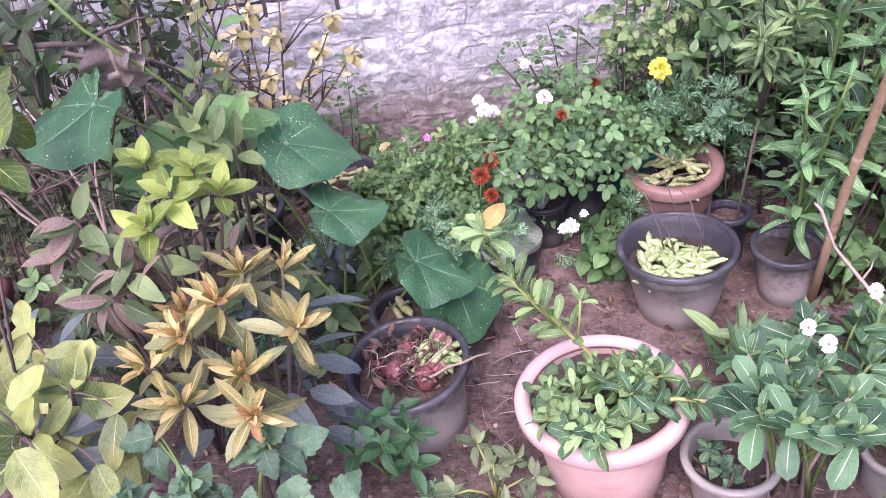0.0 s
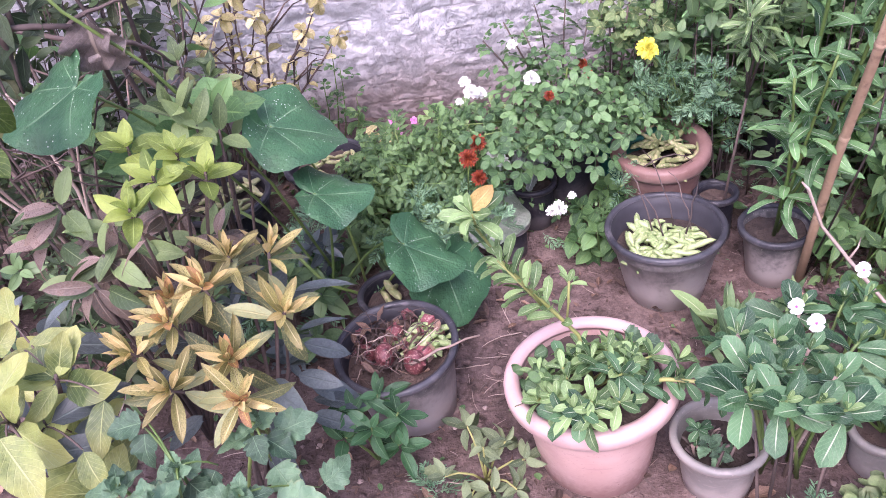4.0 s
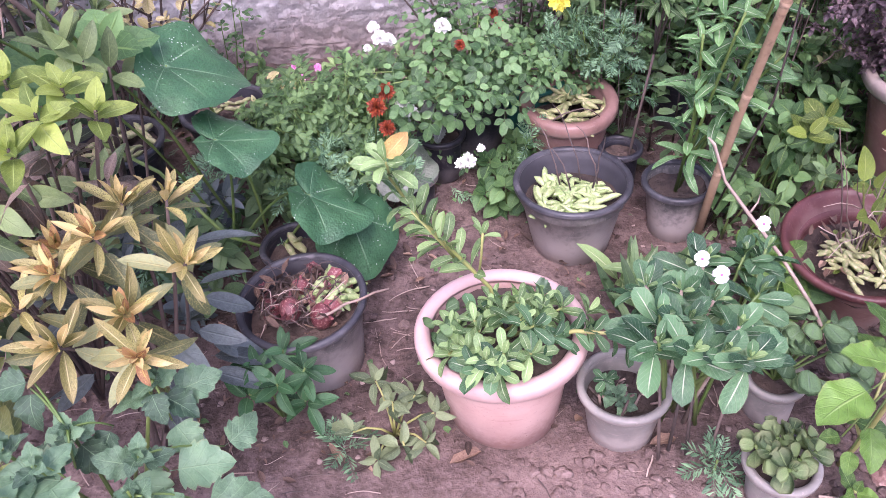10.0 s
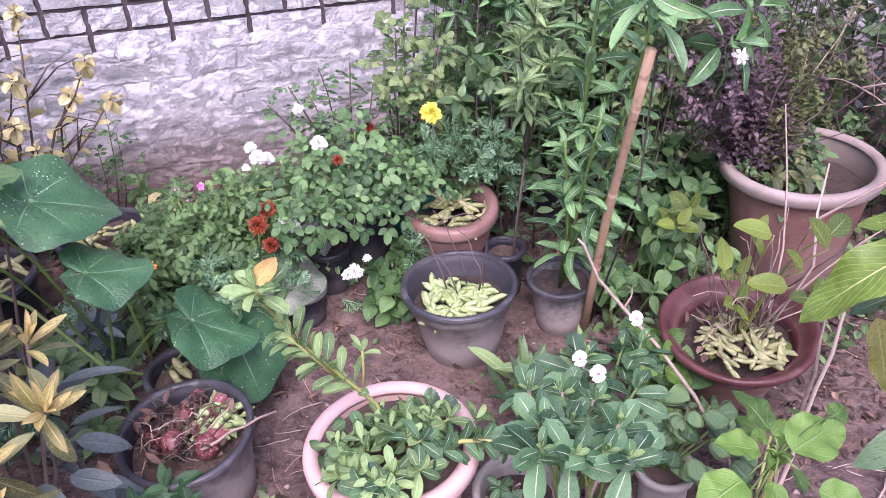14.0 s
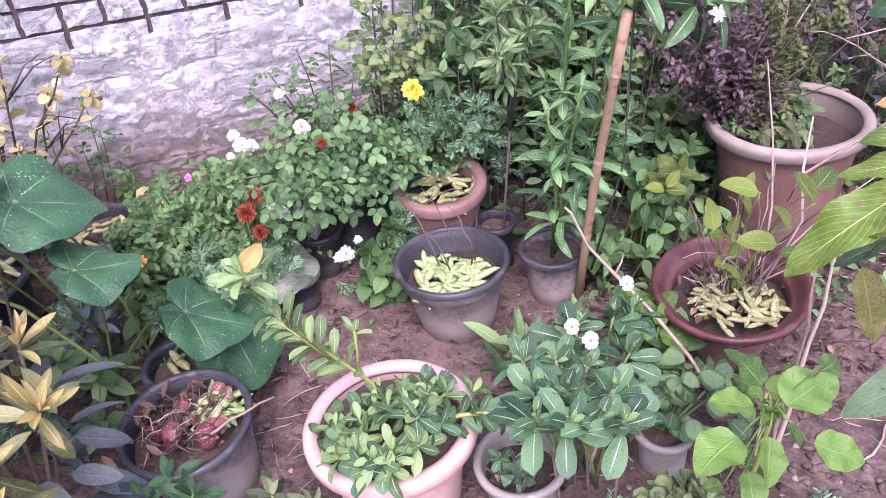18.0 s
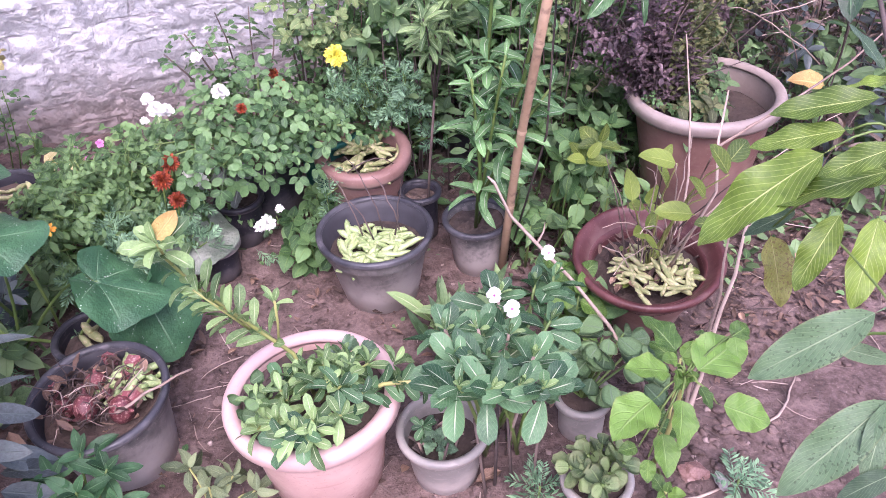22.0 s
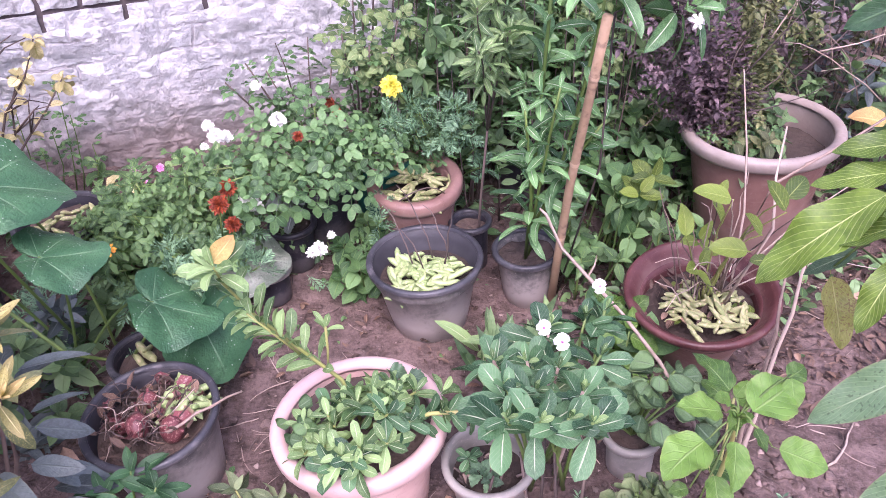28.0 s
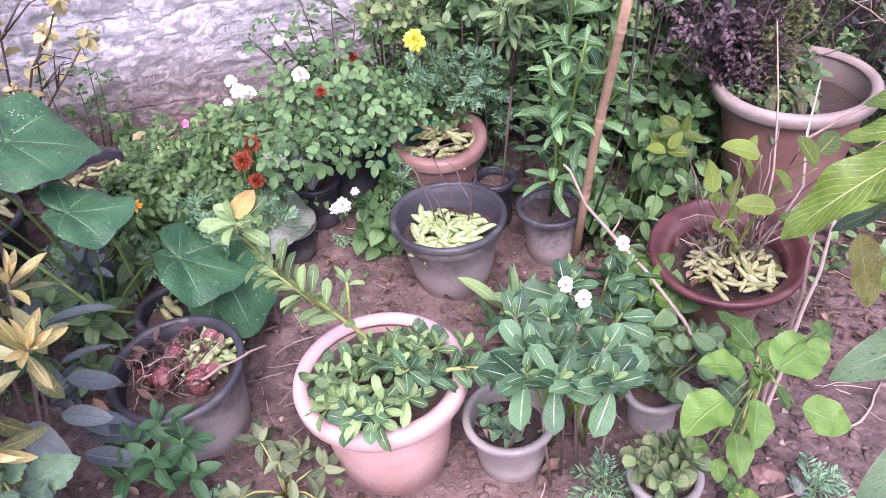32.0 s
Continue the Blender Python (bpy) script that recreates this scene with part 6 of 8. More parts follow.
# ---- tall oleander-like shrub with the stake ----
def build_oleander():
    p = Plant("oleander_shrub", (0.93, 1.418, ground_z(0.93, 1.418) + 0.15), "tall upright shrub with long pale-ribbed leaves in a nursery pot", "shrub", 29)
    a = [(0.925, 1.41, 0.14), (0.90, 1.36, 0.32), (0.875, 1.31, 0.55), (0.85, 1.26, 0.78), (0.83, 1.22, 1.02)]
    b = [(0.935, 1.42, 0.14), (0.95, 1.35, 0.35), (0.955, 1.28, 0.60), (0.955, 1.23, 0.82), (0.95, 1.18, 1.05)]
    for pts in (a, b):
        p.stem(pts, [0.0055, 0.004], GREEN_STEM, "stem", 6)
        p.along(pts, B_OLE, 0.12, 0.0165, 0.075, 0.125, 72, 1, droop=-0.05, taper=0.1)
        p.rosette(B_OLE, pts[-1], (0, -0.3, 1), 6, 0.05, 0.1, 15, 60)
    for top in ((0.80, 1.24, 0.66), (0.86, 1.20, 0.72), (1.0, 1.22, 0.62)):
        pts = curve_points((0.92, 1.38, 0.26), top, (0, 0, 0.02), 5)
        p.stem(pts, [0.005, 0.003], GREEN_STEM, "stem", 5)
        p.along(pts, B_OLE, 0.40, 0.018, 0.06, 0.105, 72, 1, droop=-0.05)
    p.done()
    q = Plant("oleander_shrub", g(0.78, 1.52), "slender shrub with narrow light green leaves", "shrub", 30)
    for top in ((0.73, 1.30, 0.96), (0.70, 1.30, 0.88), (0.76, 1.32, 0.90), (0.69, 1.26, 0.80), (0.79, 1.32, 1.0), (0.77, 1.28, 0.83)):
        pts = curve_points((0.83, 1.50, 0.50), top, (0.01, 0.02, 0.02), 7, 0.004, q.r)
        if top[2] > 0.99:
            q.stem([g(0.85, 1.58), (0.84, 1.54, 0.3), (0.83, 1.50, 0.50)], [0.0045, 0.0035], DARK_TWIG, "trunk", 5)
        q.stem(pts, [0.0028, 0.0016], DARK_TWIG, "stem", 5)
        q.along(pts, B_OLE_LIGHT, 0.40, 0.0085, 0.045, 0.085, 68, 1)
        q.rosette(B_OLE_LIGHT, top, (0, -0.3, 1), 6, 0.04, 0.08, 15, 60)
    q.done()
    s = empty("garden_stake", g(0.983, 1.352), "brown bamboo stake pushed into the soil, leaning", "stake")
    pts = [Vector((0, 0, -0.05)), Vector((-0.02, -0.05, 0.22)), Vector((-0.045, -0.11, 0.45)), Vector((-0.075, -0.20, 0.72)), Vector((-0.098, -0.264, 0.90))]
    rad = [0.0118, 0.0112, 0.011, 0.0105, 0.011]
    v, f = tube(pts, rad, 10)
    part_of("cane", mesh_data("cane", v, f, STAKE), s)
    for q2 in (0.30, 0.56, 0.80):
        i = q2 * 4
        c = pts[int(i)].lerp(pts[int(i) + 1], i - int(i))
        d = (pts[int(i) + 1] - pts[int(i)]).normalized()
        v, f = tube([c - d * 0.006, c - d * 0.002, c + d * 0.002, c + d * 0.006], [0.0112, 0.0122, 0.0122, 0.0112], 10, False)
        part_of("node_ring", mesh_data("node_ring", v, f, STAKE), s)
    w = Plant("climber", g(1.10, 1.30), "climbing shoot with long pale-ribbed leaves and one white star flower", "plant", 31)
    path = [(1.02, 1.38, 0.02), (1.0, 1.22, 0.5), (0.92, 1.12, 0.90), (0.99, 1.08, 0.94), (1.06, 1.05, 0.92)]
    w.stem(path, [0.003, 0.002], DARK_TWIG, "stem")
    for pos, axis, n in (((0.90, 1.11, 0.99), (-0.2, -0.3, 0.9), 9), ((1.06, 1.05, 0.92), (0.6, -0.5, 0.3), 11), ((0.86, 1.10, 1.02), (-0.6, -0.3, 0.5), 8), ((1.14, 1.10, 0.98), (0.6, -0.4, 0.5), 8)):
        w.rosette(B_OLE, pos, axis, n, 0.08, 0.14, 30, 110)
    bloom(w, STAR_WHITE, (1.045, 1.02, 0.90), 0.02, (-0.1, -0.8, 0.5))
    w.done()


def build_twig():
    ob = empty("dry_stick", (0.753, 1.027, 0.528), "thin pale bent dry stick leaning through the plants", "stick")
    pts = [Vector(q) - Vector((0.753, 1.027, 0.528)) for q in ((0.742, 1.030, 0.535), (0.756, 1.027, 0.520), (0.799, 1.020, 0.432), (0.845, 0.975, 0.375), (0.90, 0.91, 0.31), (0.96, 0.83, 0.22), (1.03, 0.76, 0.08), (1.06, 0.74, 0.0))]
    v, f = tube(pts, [0.002, 0.0038, 0.0036, 0.0042, 0.0038, 0.0044, 0.0046, 0.0046], 6)
    part_of("shaft", mesh_data("shaft", v, f, TWIG), ob)
    v, f = tube([pts[3], pts[3] + Vector((0.02, 0.01, 0.02)), pts[3] + Vector((0.035, 0.03, 0.03))], [0.003, 0.002, 0.001], 5)
    part_of("fork", mesh_data("fork", v, f, TWIG), ob)
    ob = empty("dry_stick", g(1.075, 0.66), "two thin dry upright sticks tied side by side", "stick")
    for dx, top in ((0.0, (0.025, 0.0, 0.60)), (0.012, (0.03, 0.04, 0.50)), (-0.01, (-0.02, 0.0, 0.3))):
        v, f = tube(curve_points((dx, 0, -0.02), top, (0.012, 0, 0), 8, 0.004, random.Random(3)), [0.006, 0.0055, 0.005, 0.005, 0.004, 0.004, 0.003, 0.002], 6)
        part_of("shaft", mesh_data("shaft", v, f, TWIG), ob)


# ---- roses, marigolds and bushes at the back ----
def build_roses():
    p = Plant("rose_bush", (0.45, 1.85, ground_z(0.45, 1.85) + 0.18), "white rose bush with dense dark green leaves", "rose bush", 32)
    root = Vector((0.45, 1.85, 0.24))
    for k in range(36):
        a, q = p.r.uniform(0, 6.28), math.sqrt(p.r.random())
        t = Vector((0.40 + 0.29 * q * math.cos(a), 1.72 + 0.18 * q * math.sin(a), 0.29 + 0.13 * (1 - q * q) + p.r.uniform(-0.04, 0.12)))
        if t.x < 0.44:
            t.z = max(t.z, 0.38)
        elif t.x > 0.52:
            t.z = max(t.z, 0.41)
        p.stem(curve_points(root, t, (0, 0, 0.03), 4), [0.004, 0.002], GREEN_STEM, "branch", 4)
        p.rosette(B_ROSE, t, (0.4 * math.cos(a), 0.4 * math.sin(a) - 0.3, 0.8), 5, 0.07, 0.10, 35, 105)
    for t in [(0.59, 1.64, 0.41), (0.55, 1.66, 0.45), (0.28, 1.86, 0.62), (0.367, 1.88, 0.66), (0.22, 1.84, 0.58), (0.46, 1.90, 0.66), (0.52, 1.88, 0.60), (0.33, 1.84, 0.60)]:
        pts = curve_points(root, t, (0, 0, 0.02), 6, 0.006, p.r)
        p.stem(pts, [0.004, 0.002], DARK_TWIG, "branch", 4)
        p.along(pts, B_ROSE, 0.5, 0.024, 0.06, 0.09, 70)
        if t[1] < 1.7:
            p.rosette(B_ROSE, t, (0.2, -0.6, 0.6), 7, 0.06, 0.09, 30, 110)
    for pos, s in (((0.313, 1.62, 0.552), 0.023), ((0.165, 1.68, 0.505), 0.023), ((0.19, 1.70, 0.49), 0.020), ((0.150, 1.69, 0.530), 0.017), ((0.29, 1.78, 0.585), 0.016), ((0.135, 1.70, 0.47), 0.012)):
        bloom(p, ROSE_WHITE, pos, s, (p.r.uniform(-0.3, 0.3), -0.6, 0.7))
    for pos in ((0.36, 1.62, 0.50), (0.475, 1.74, 0.53), (0.49, 1.73, 0.505)):
        bloom(p, MARI_RED, pos, 0.016, (0, -0.6, 0.7), name="faded_flower")
    p.done()
    y = Plant("rose_bush", g(0.64, 1.98), "leggy rose with yellowing leaves against the wall", "rose bush", 33)
    root = Vector(g(0.64, 1.98, 0.1))
    for t in [(0.60, 1.78, 0.66), (0.56, 1.80, 0.60), (0.66, 1.78, 0.62), (0.58, 1.86, 0.76), (0.70, 1.84, 0.70), (0.64, 1.80, 0.56), (0.54, 1.84, 0.68), (0.62, 1.90, 0.86), (0.68, 1.95, 0.95)]:
        pts = curve_points(root, t, (0, 0, 0.0), 6, 0.006, y.r)
        y.stem(pts, [0.0045, 0.0025], DARK_TWIG, "branch", 5)
        y.rosette(B_ROSE_YELLOW, t, (0, -0.6, 0.7), 4, 0.055, 0.085, 40, 105)
        y.along(pts, B_ROSE, 0.45, 0.03, 0.055, 0.08, 70)
    y.done()


def build_marigolds():
    p = Plant("marigold_plant", g(0.80, 1.86), "feathery marigold with one bright yellow flower", "marigold", 34, "marigolds")
    root = Vector(g(0.80, 1.86))
    for k in range(20):
        t = Vector((0.735 + p.r.uniform(-0.10, 0.11), 1.71 + p.r.uniform(-0.05, 0.05), 0.445 + p.r.uniform(-0.05, 0.07)))
        p.stem(curve_points(root, t, (0.03, 0.03, 0.02), 4), [0.004, 0.002], GREEN_STEM, "branch", 4)
        p.rosette(B_FEATHER, t, (p.r.uniform(-0.7, 0.7), -0.3, p.r.uniform(0.3, 0.9)), 5, 0.040, 0.07, 25, 90)
    for t in ((0.875, 1.68, 0.36), (0.90, 1.66, 0.31), (0.86, 1.70, 0.40), (0.575, 1.62, 0.255), (0.56, 1.60, 0.22)):
        p.stem(curve_points(root, t, (0.03, 0.03, 0.02), 4), [0.004, 0.002], GREEN_STEM, "branch", 4)
        p.rosette(B_FEATHER, t, (0.2, -0.3, 0.7), 6, 0.045, 0.075, 25, 100)
    p.stem([(0.76, 1.84, 0.40), (0.68, 1.73, 0.52), (0.617, 1.63, 0.590)], 0.003, GREEN_STEM, "flower_stalk")
    bloom(p, MARI_YELLOW, (0.612, 1.63, 0.600), 0.031, (-0.1, -0.75, 0.65))
    p.done()
    q = Plant("marigold_plant", g(0.16, 1.68), "feathery marigold with three rust-red flowers", "marigold", 35, "marigolds")
    for k in range(16):
        t = Vector((0.16 + q.r.uniform(-0.18, 0.07), 1.62 + q.r.uniform(-0.08, 0.06), 0.16 + q.r.uniform(-0.04, 0.10)))
        q.stem(curve_points(g(0.16, 1.68), t, (0, 0, 0.02), 4), [0.004, 0.002], GREEN_STEM, "branch", 4)
        q.rosette(B_FEATHER, t, (q.r.uniform(-0.4, 0.4), -0.3, 0.8), 7, 0.05, 0.085, 25, 100)
    for pos, s in (((0.170, 1.60, 0.290), 0.024), ((0.143, 1.60, 0.352), 0.028), ((0.170, 1.62, 0.385), 0.026)):
        q.stem([Vector(pos) + Vector((0, 0.04, -0.12)), pos], 0.0025, GREEN_STEM, "flower_stalk")
        bloom(q, MARI_RED, pos, s, (-0.1, -0.7, 0.7))
    bloom(q, ORANGE_FLOWER, (-0.135, 1.60, 0.275), 0.02, (0.2, -0.7, 0.6))
    q.done()


def build_bush():
    p = Plant("leafy_bush", g(0.02, 1.78), "low bright green bush with drooping pointed leaves", "bush", 36)
    root = Vector(g(0.02, 1.78))
    for k in range(60):
        a, q = p.r.uniform(0, 6.28), math.sqrt(p.r.random())
        t = Vector((0.03 + 0.26 * q * math.cos(a), 1.72 + 0.18 * q * math.sin(a), 0.19 + 0.17 * (1 - q * q) + p.r.uniform(-0.07, 0.09)))
        p.stem(curve_points(root, t, (0, 0, 0.03), 4), [0.004, 0.002], GREEN_STEM, "branch", 4)
        p.rosette(B_PINNATE, t, (0.4 * math.cos(a) + p.r.uniform(-0.4, 0.4), 0.3 * math.sin(a) - 0.4, 0.8), 5, 0.06, 0.115, 40, 125)
    p.done(290)
    q = Plant("flowering_shrub", (0.315, 1.745, ground_z(0.315, 1.745) + 0.15), "small shrub with ragged white flowers in a black pot", "shrub", 37)
    for k in range(10):
        t = Vector((0.29 + q.r.uniform(-0.08, 0.08), 1.72 + q.r.uniform(-0.05, 0.06), 0.27 + q.r.uniform(-0.03, 0.09)))
        q.stem(curve_points((0.315, 1.745, 0.17), t, (0, 0, 0.02), 4), [0.004, 0.002], DARK_TWIG, "branch", 4)
        q.rosette(B_SILVER if k % 2 else B_BUSH, t, (q.r.uniform(-0.4, 0.4), -0.4, 0.8), 5, 0.035, 0.06, 30, 105)
    for pos, s in (((0.215, 1.63, 0.340), 0.026), ((0.235, 1.62, 0.325), 0.022), ((0.375, 1.53, 0.215), 0.026), ((0.36, 1.55, 0.195), 0.020), ((0.42, 1.58, 0.22), 0.014), ((0.265, 1.62, 0.36), 0.013)):
        bloom(q, STAR_WHITE, pos, s, (q.r.uniform(-0.4, 0.4), -0.6, 0.6))
    q.done()
    w = Plant("leafy_weed", g(0.45, 1.62), "leafy green weeds spreading between the pots", "weed", 38)
    for k in range(30):
        x, y = w.r.uniform(0.43, 0.60), w.r.uniform(1.54, 1.74)
        z = ground_z(x, y) + w.r.uniform(0.03, 0.13)
        w.stem([g(x + 0.02, y + 0.02), (x, y, z)], [0.003, 0.002], GREEN_STEM, "stem", 4)
        w.rosette(B_MINT if k % 3 else B_ROSE, (x, y, z), (w.r.uniform(-0.4, 0.4), -0.3, 0.8), 5, 0.035, 0.06, 35, 105)
    w.done()


def build_mint():
    p = Plant("leafy_herb", g(1.22, 1.48), "fresh green herb with pointed oval leaves", "herb", 39)
    for k in range(38):
        x, y = 1.20 + p.r.uniform(-0.17, 0.24), 1.42 + p.r.uniform(-0.14, 0.14)
        t = Vector((x, y, ground_z(x, y) + p.r.uniform(0.10, 0.32)))
        b = Vector(g(x + p.r.uniform(-0.04, 0.04), y + 0.04))
        pts = curve_points(b, t, (0, 0, 0), 4)
        p.stem(pts, [0.004, 0.002], GREEN_STEM, "stem", 4)
        p.rosette((B_MINT, B_DARK, B_BUSH)[k % 3], t, (p.r.uniform(-0.4, 0.4), -0.4, 0.8), 6, 0.035, (0.09, 0.06, 0.065)[k % 3], 30, 110)
    for t in [(1.27, 1.36, 0.36), (1.22, 1.34, 0.33)]:
        p.rosette(B_FRESH, t, (0, -0.5, 0.7), 4, 0.06, 0.08, 40, 95)
    p.done(280)
    g2 = Plant("grass_tuft", g(0.80, 1.10), "tuft of narrow green grassy leaves by the stake", "grass", 40)
    for k in range(46):
        x, y = 0.78 + g2.r.uniform(-0.10, 0.12), 1.12 + g2.r.uniform(-0.10, 0.12)
        a = g2.r.uniform(0, 6.28)
        g2.place(B_OLE_LIGHT if k % 2 else B_DARK_NARROW, g(x, y, 0.0), (0.6 * math.cos(a), 0.6 * math.sin(a) - 0.2, 0.8), g2.r.uniform(0.11, 0.19), (0, -0.6, 0.6))
    g2.done()
    w = Plant("broadleaf_weed", g(0.98, 1.0), "broad green weed leaves between periwinkle and bowl planter", "weed", 41)
    for k in range(9):
        x, y = w.r.uniform(0.94, 1.08), w.r.uniform(0.96, 1.12)
        z = ground_z(x, y) + w.r.uniform(0.05, 0.19)
        w.stem([g(x, y), (x, y, z)], [0.004, 0.002], GREEN_STEM, "stem", 4)
        w.rosette(B_MINT if k % 2 else B_BALSAM, (x, y, z), (w.r.uniform(-0.4, 0.4), -0.4, 0.7), 4, 0.06, 0.10, 35, 100)
    w.done()


# ---- purple shrub in the tall planter ----
def build_purple():
    p = Plant("purple_basil", (1.655, 1.412, ground_z(1.655, 1.412) + 0.33), "dense dark purple basil shrub with dry twigs in the tall planter", "shrub", 42)
    root = Vector((1.66, 1.46, 0.30))
    for k in range(80):
        a, q = p.r.uniform(0, 6.28), p.r.random() ** 0.6
        t = Vector((1.50 + 0.28 * q * math.cos(a), 1.52 + 0.16 * q * math.sin(a), 0.44 + p.r.uniform(0.0, 0.50)))
        start = Vector((1.60 + p.r.uniform(-0.10, 0.10), 1.47 + p.r.uniform(-0.05, 0.07), 0.32))
        pts = curve_points(start, t, (p.r.uniform(-0.04, 0.04), p.r.uniform(-0.03, 0.03), 0.04), 6, 0.008, p.r)
        if k % 5 == 0:
            p.stem(pts, [0.0026, 0.0010], DARK_TWIG, "twig", 4)
        me = B_PURPLE if t.x < 1.52 else B_OLIVE
        p.along(pts, me, 0.15, 0.0055, 0.012, 0.030, 80)
        p.rosette(me, t, (0, 0, 1), 10, 0.012, 0.030, 20, 130)
    for k in range(190):
        t = Vector((p.r.uniform(1.42, 2.55), p.r.uniform(1.50, 2.02), p.r.uniform(0.42, 1.22)))
        b = t + Vector((p.r.uniform(-0.16, 0.16), p.r.uniform(-0.05, 0.1), p.r.uniform(-0.25, -0.05)))
        pts = curve_points(b, t, (p.r.uniform(-0.03, 0.03), 0, 0.02), 5, 0.012, p.r)
        me = (B_OLIVE, B_PURPLE, B_OLIVE, B_DARK)[k % 4]
        if k % 3 == 0:
            p.stem(pts, [0.0025, 0.001], DARK_TWIG, "twig", 4)
        p.along(pts, me, 0.1, 0.007, 0.018, 0.034 if k % 4 != 3 else 0.05, 80)
        p.rosette(me, t, (0, -0.3, 1), 10, 0.016, 0.034, 20, 130)
    for k in range(34):
        b = Vector((p.r.uniform(1.45, 2.1), p.r.uniform(1.30, 1.75), p.r.uniform(0.40, 0.70)))
        t = b + Vector((p.r.uniform(-0.35, 0.35), p.r.uniform(-0.18, 0.12), p.r.uniform(0.02, 0.35)))
        p.stem(curve_points(b, t, (p.r.uniform(-0.04, 0.04), 0, p.r.uniform(-0.03, 0.05)), 7, 0.005, p.r), [0.0024, 0.0009], TWIG if k % 3 == 0 else DARK_TWIG, "dry_twig", 4)
    p.done(0, "foliage")
    m = Plant("trailing_weed", (1.62, 1.40, ground_z(1.655, 1.412) + 0.33), "green weeds growing inside the tall planter", "weed", 43)
    for k in range(34):
        a, q = m.r.uniform(0, 6.28), math.sqrt(m.r.random()) * 0.14
        m.rosette((B_DARK, B_OLIVE, B_ROSE)[k % 3], (1.61 + q * math.cos(a), 1.43 + q * math.sin(a), 0.36 + m.r.uniform(0, 0.10)), (0, -0.4, 0.8), 6, 0.025, 0.06, 35, 110)
    m.done()


# ---- pale variegated shrub by the wall ----
def build_pale():
    p = Plant("variegated_shrub", g(-0.55, 2.02), "sparse shrub with cream-yellow leaves on dark twigs against the wall", "shrub", 44)
    root = Vector(g(-0.55, 2.02))
    tips = [(-0.446, 1.95, 0.735), (-0.416, 1.93, 0.554), (-0.379, 1.93, 0.482), (-0.489, 1.95, 0.676), (-0.22, 1.97, 0.70), (-0.613, 1.95, 0.80), (-0.396, 1.95, 0.668), (-0.48, 1.98, 0.90), (-0.36, 2.0, 0.82), (-0.28, 2.0, 0.60), (-0.55, 1.92, 0.62), (-0.42, 2.05, 0.98), (-0.60, 2.0, 1.02), (-0.18, 2.0, 0.58), (-0.5, 1.9, 0.5)]
    for t in tips:
        pts = curve_points(root + Vector((p.r.uniform(-0.08, 0.08), 0, 0)), t, (0.02, 0, 0.02), 7, 0.012, p.r)
        p.stem(pts, [0.0055, 0.002], DARK_TWIG, "branch", 5)
        p.rosette(B_PALE, t, (p.r.uniform(-0.4, 0.4), -0.3, 0.8), 9, 0.024, 0.046, 35, 140)
        p.along(pts, B_PALE, 0.6, 0.035, 0.025, 0.05, 60)
        for e in range(2):
            d = Vector((p.r.uniform(-0.14, 0.18), p.r.uniform(-0.06, 0.06), p.r.uniform(0.0, 0.14)))
            p.stem([pts[4], pts[4] + d * 0.6 + Vector((0, 0, 0.02)), pts[4] + d], [0.003, 0.0012], DARK_TWIG, "twig", 4)
    p.done()
    w = Plant("wall_weed", g(-0.10, 2.24), "thin leafy weeds along the wall foot with small pink flowers", "weed", 45)
    for x, h in [(-0.22, 0.52), (-0.20, 0.40), (-0.26, 0.36), (-0.16, 0.30), (-0.30, 0.30), (-0.34, 0.44)]:
        t = (x, 2.20, h)
        pts = curve_points(g(x - 0.02, 2.26), t, (0.01, 0, 0), 5, 0.004, w.r)
        w.stem(pts, [0.003, 0.0015], GREEN_STEM, "stem", 4)
        w.along(pts, B_ROSE, 0.3, 0.04, 0.05, 0.075, 75)
    for k in range(36):
        x, y = w.r.uniform(-0.5, 0.42), w.r.uniform(2.02, 2.30)
        z = ground_z(x, y) + w.r.uniform(0.02, 0.10)
        w.rosette(B_BUSH if k % 2 else B_VINCA_LIGHT, (x, y, z), (w.r.uniform(-0.4, 0.4), -0.5, 0.7), 5, 0.035, 0.065, 30, 105)
    for pos in ((-0.05, 2.10, 0.245), (-0.03, 2.08, 0.215), (0.02, 2.12, 0.23)):
        bloom(w, PINK_FLOWER, pos, 0.015, (0, -0.7, 0.6))
    for k in range(6):
        w.place(B_PALE, (-0.08 + w.r.uniform(-0.05, 0.05), 2.10 + w.r.uniform(-0.05, 0.05), 0.19 + w.r.uniform(0, 0.03)), (w.r.uniform(-1, 1), -0.7, 0.1), 0.06)
    w.done()


# ---- shaded thickets ----
def thicket(name, label, centre, spread, heights, count, meshes, size, seed, stem_mat=DARK_TWIG, limit=120, leaves=8):
    p = Plant(name, g(centre[0], centre[1]), label, "shrub", seed)
    for k in range(count):
        x, y = centre[0] + p.r.uniform(-1, 1) * spread[0], centre[1] + p.r.uniform(-1, 1) * spread[1]
        z = ground_z(x, y) + heights[0] + (heights[1] - heights[0]) * p.r.random()
        b = g(x + p.r.uniform(-0.1, 0.1), min(2.3, y + p.r.uniform(-0.05, 0.1)))
        pts = curve_points(b, (x, y, z), (0, 0, 0), 5, 0.012, p.r)
        if k % 2 == 0:
            p.stem(pts, [0.0028, 0.0012], stem_mat, "branch", 4)
        me = meshes[k % len(meshes)]
        p.rosette(me, (x, y, z), (p.r.uniform(-0.5, 0.5), -0.5, 0.7), leaves, size[0], size[1], 25, 120)
        p.along(pts, me, 0.22, 0.05, size[0], size[1], 75)
    p.done(limit)


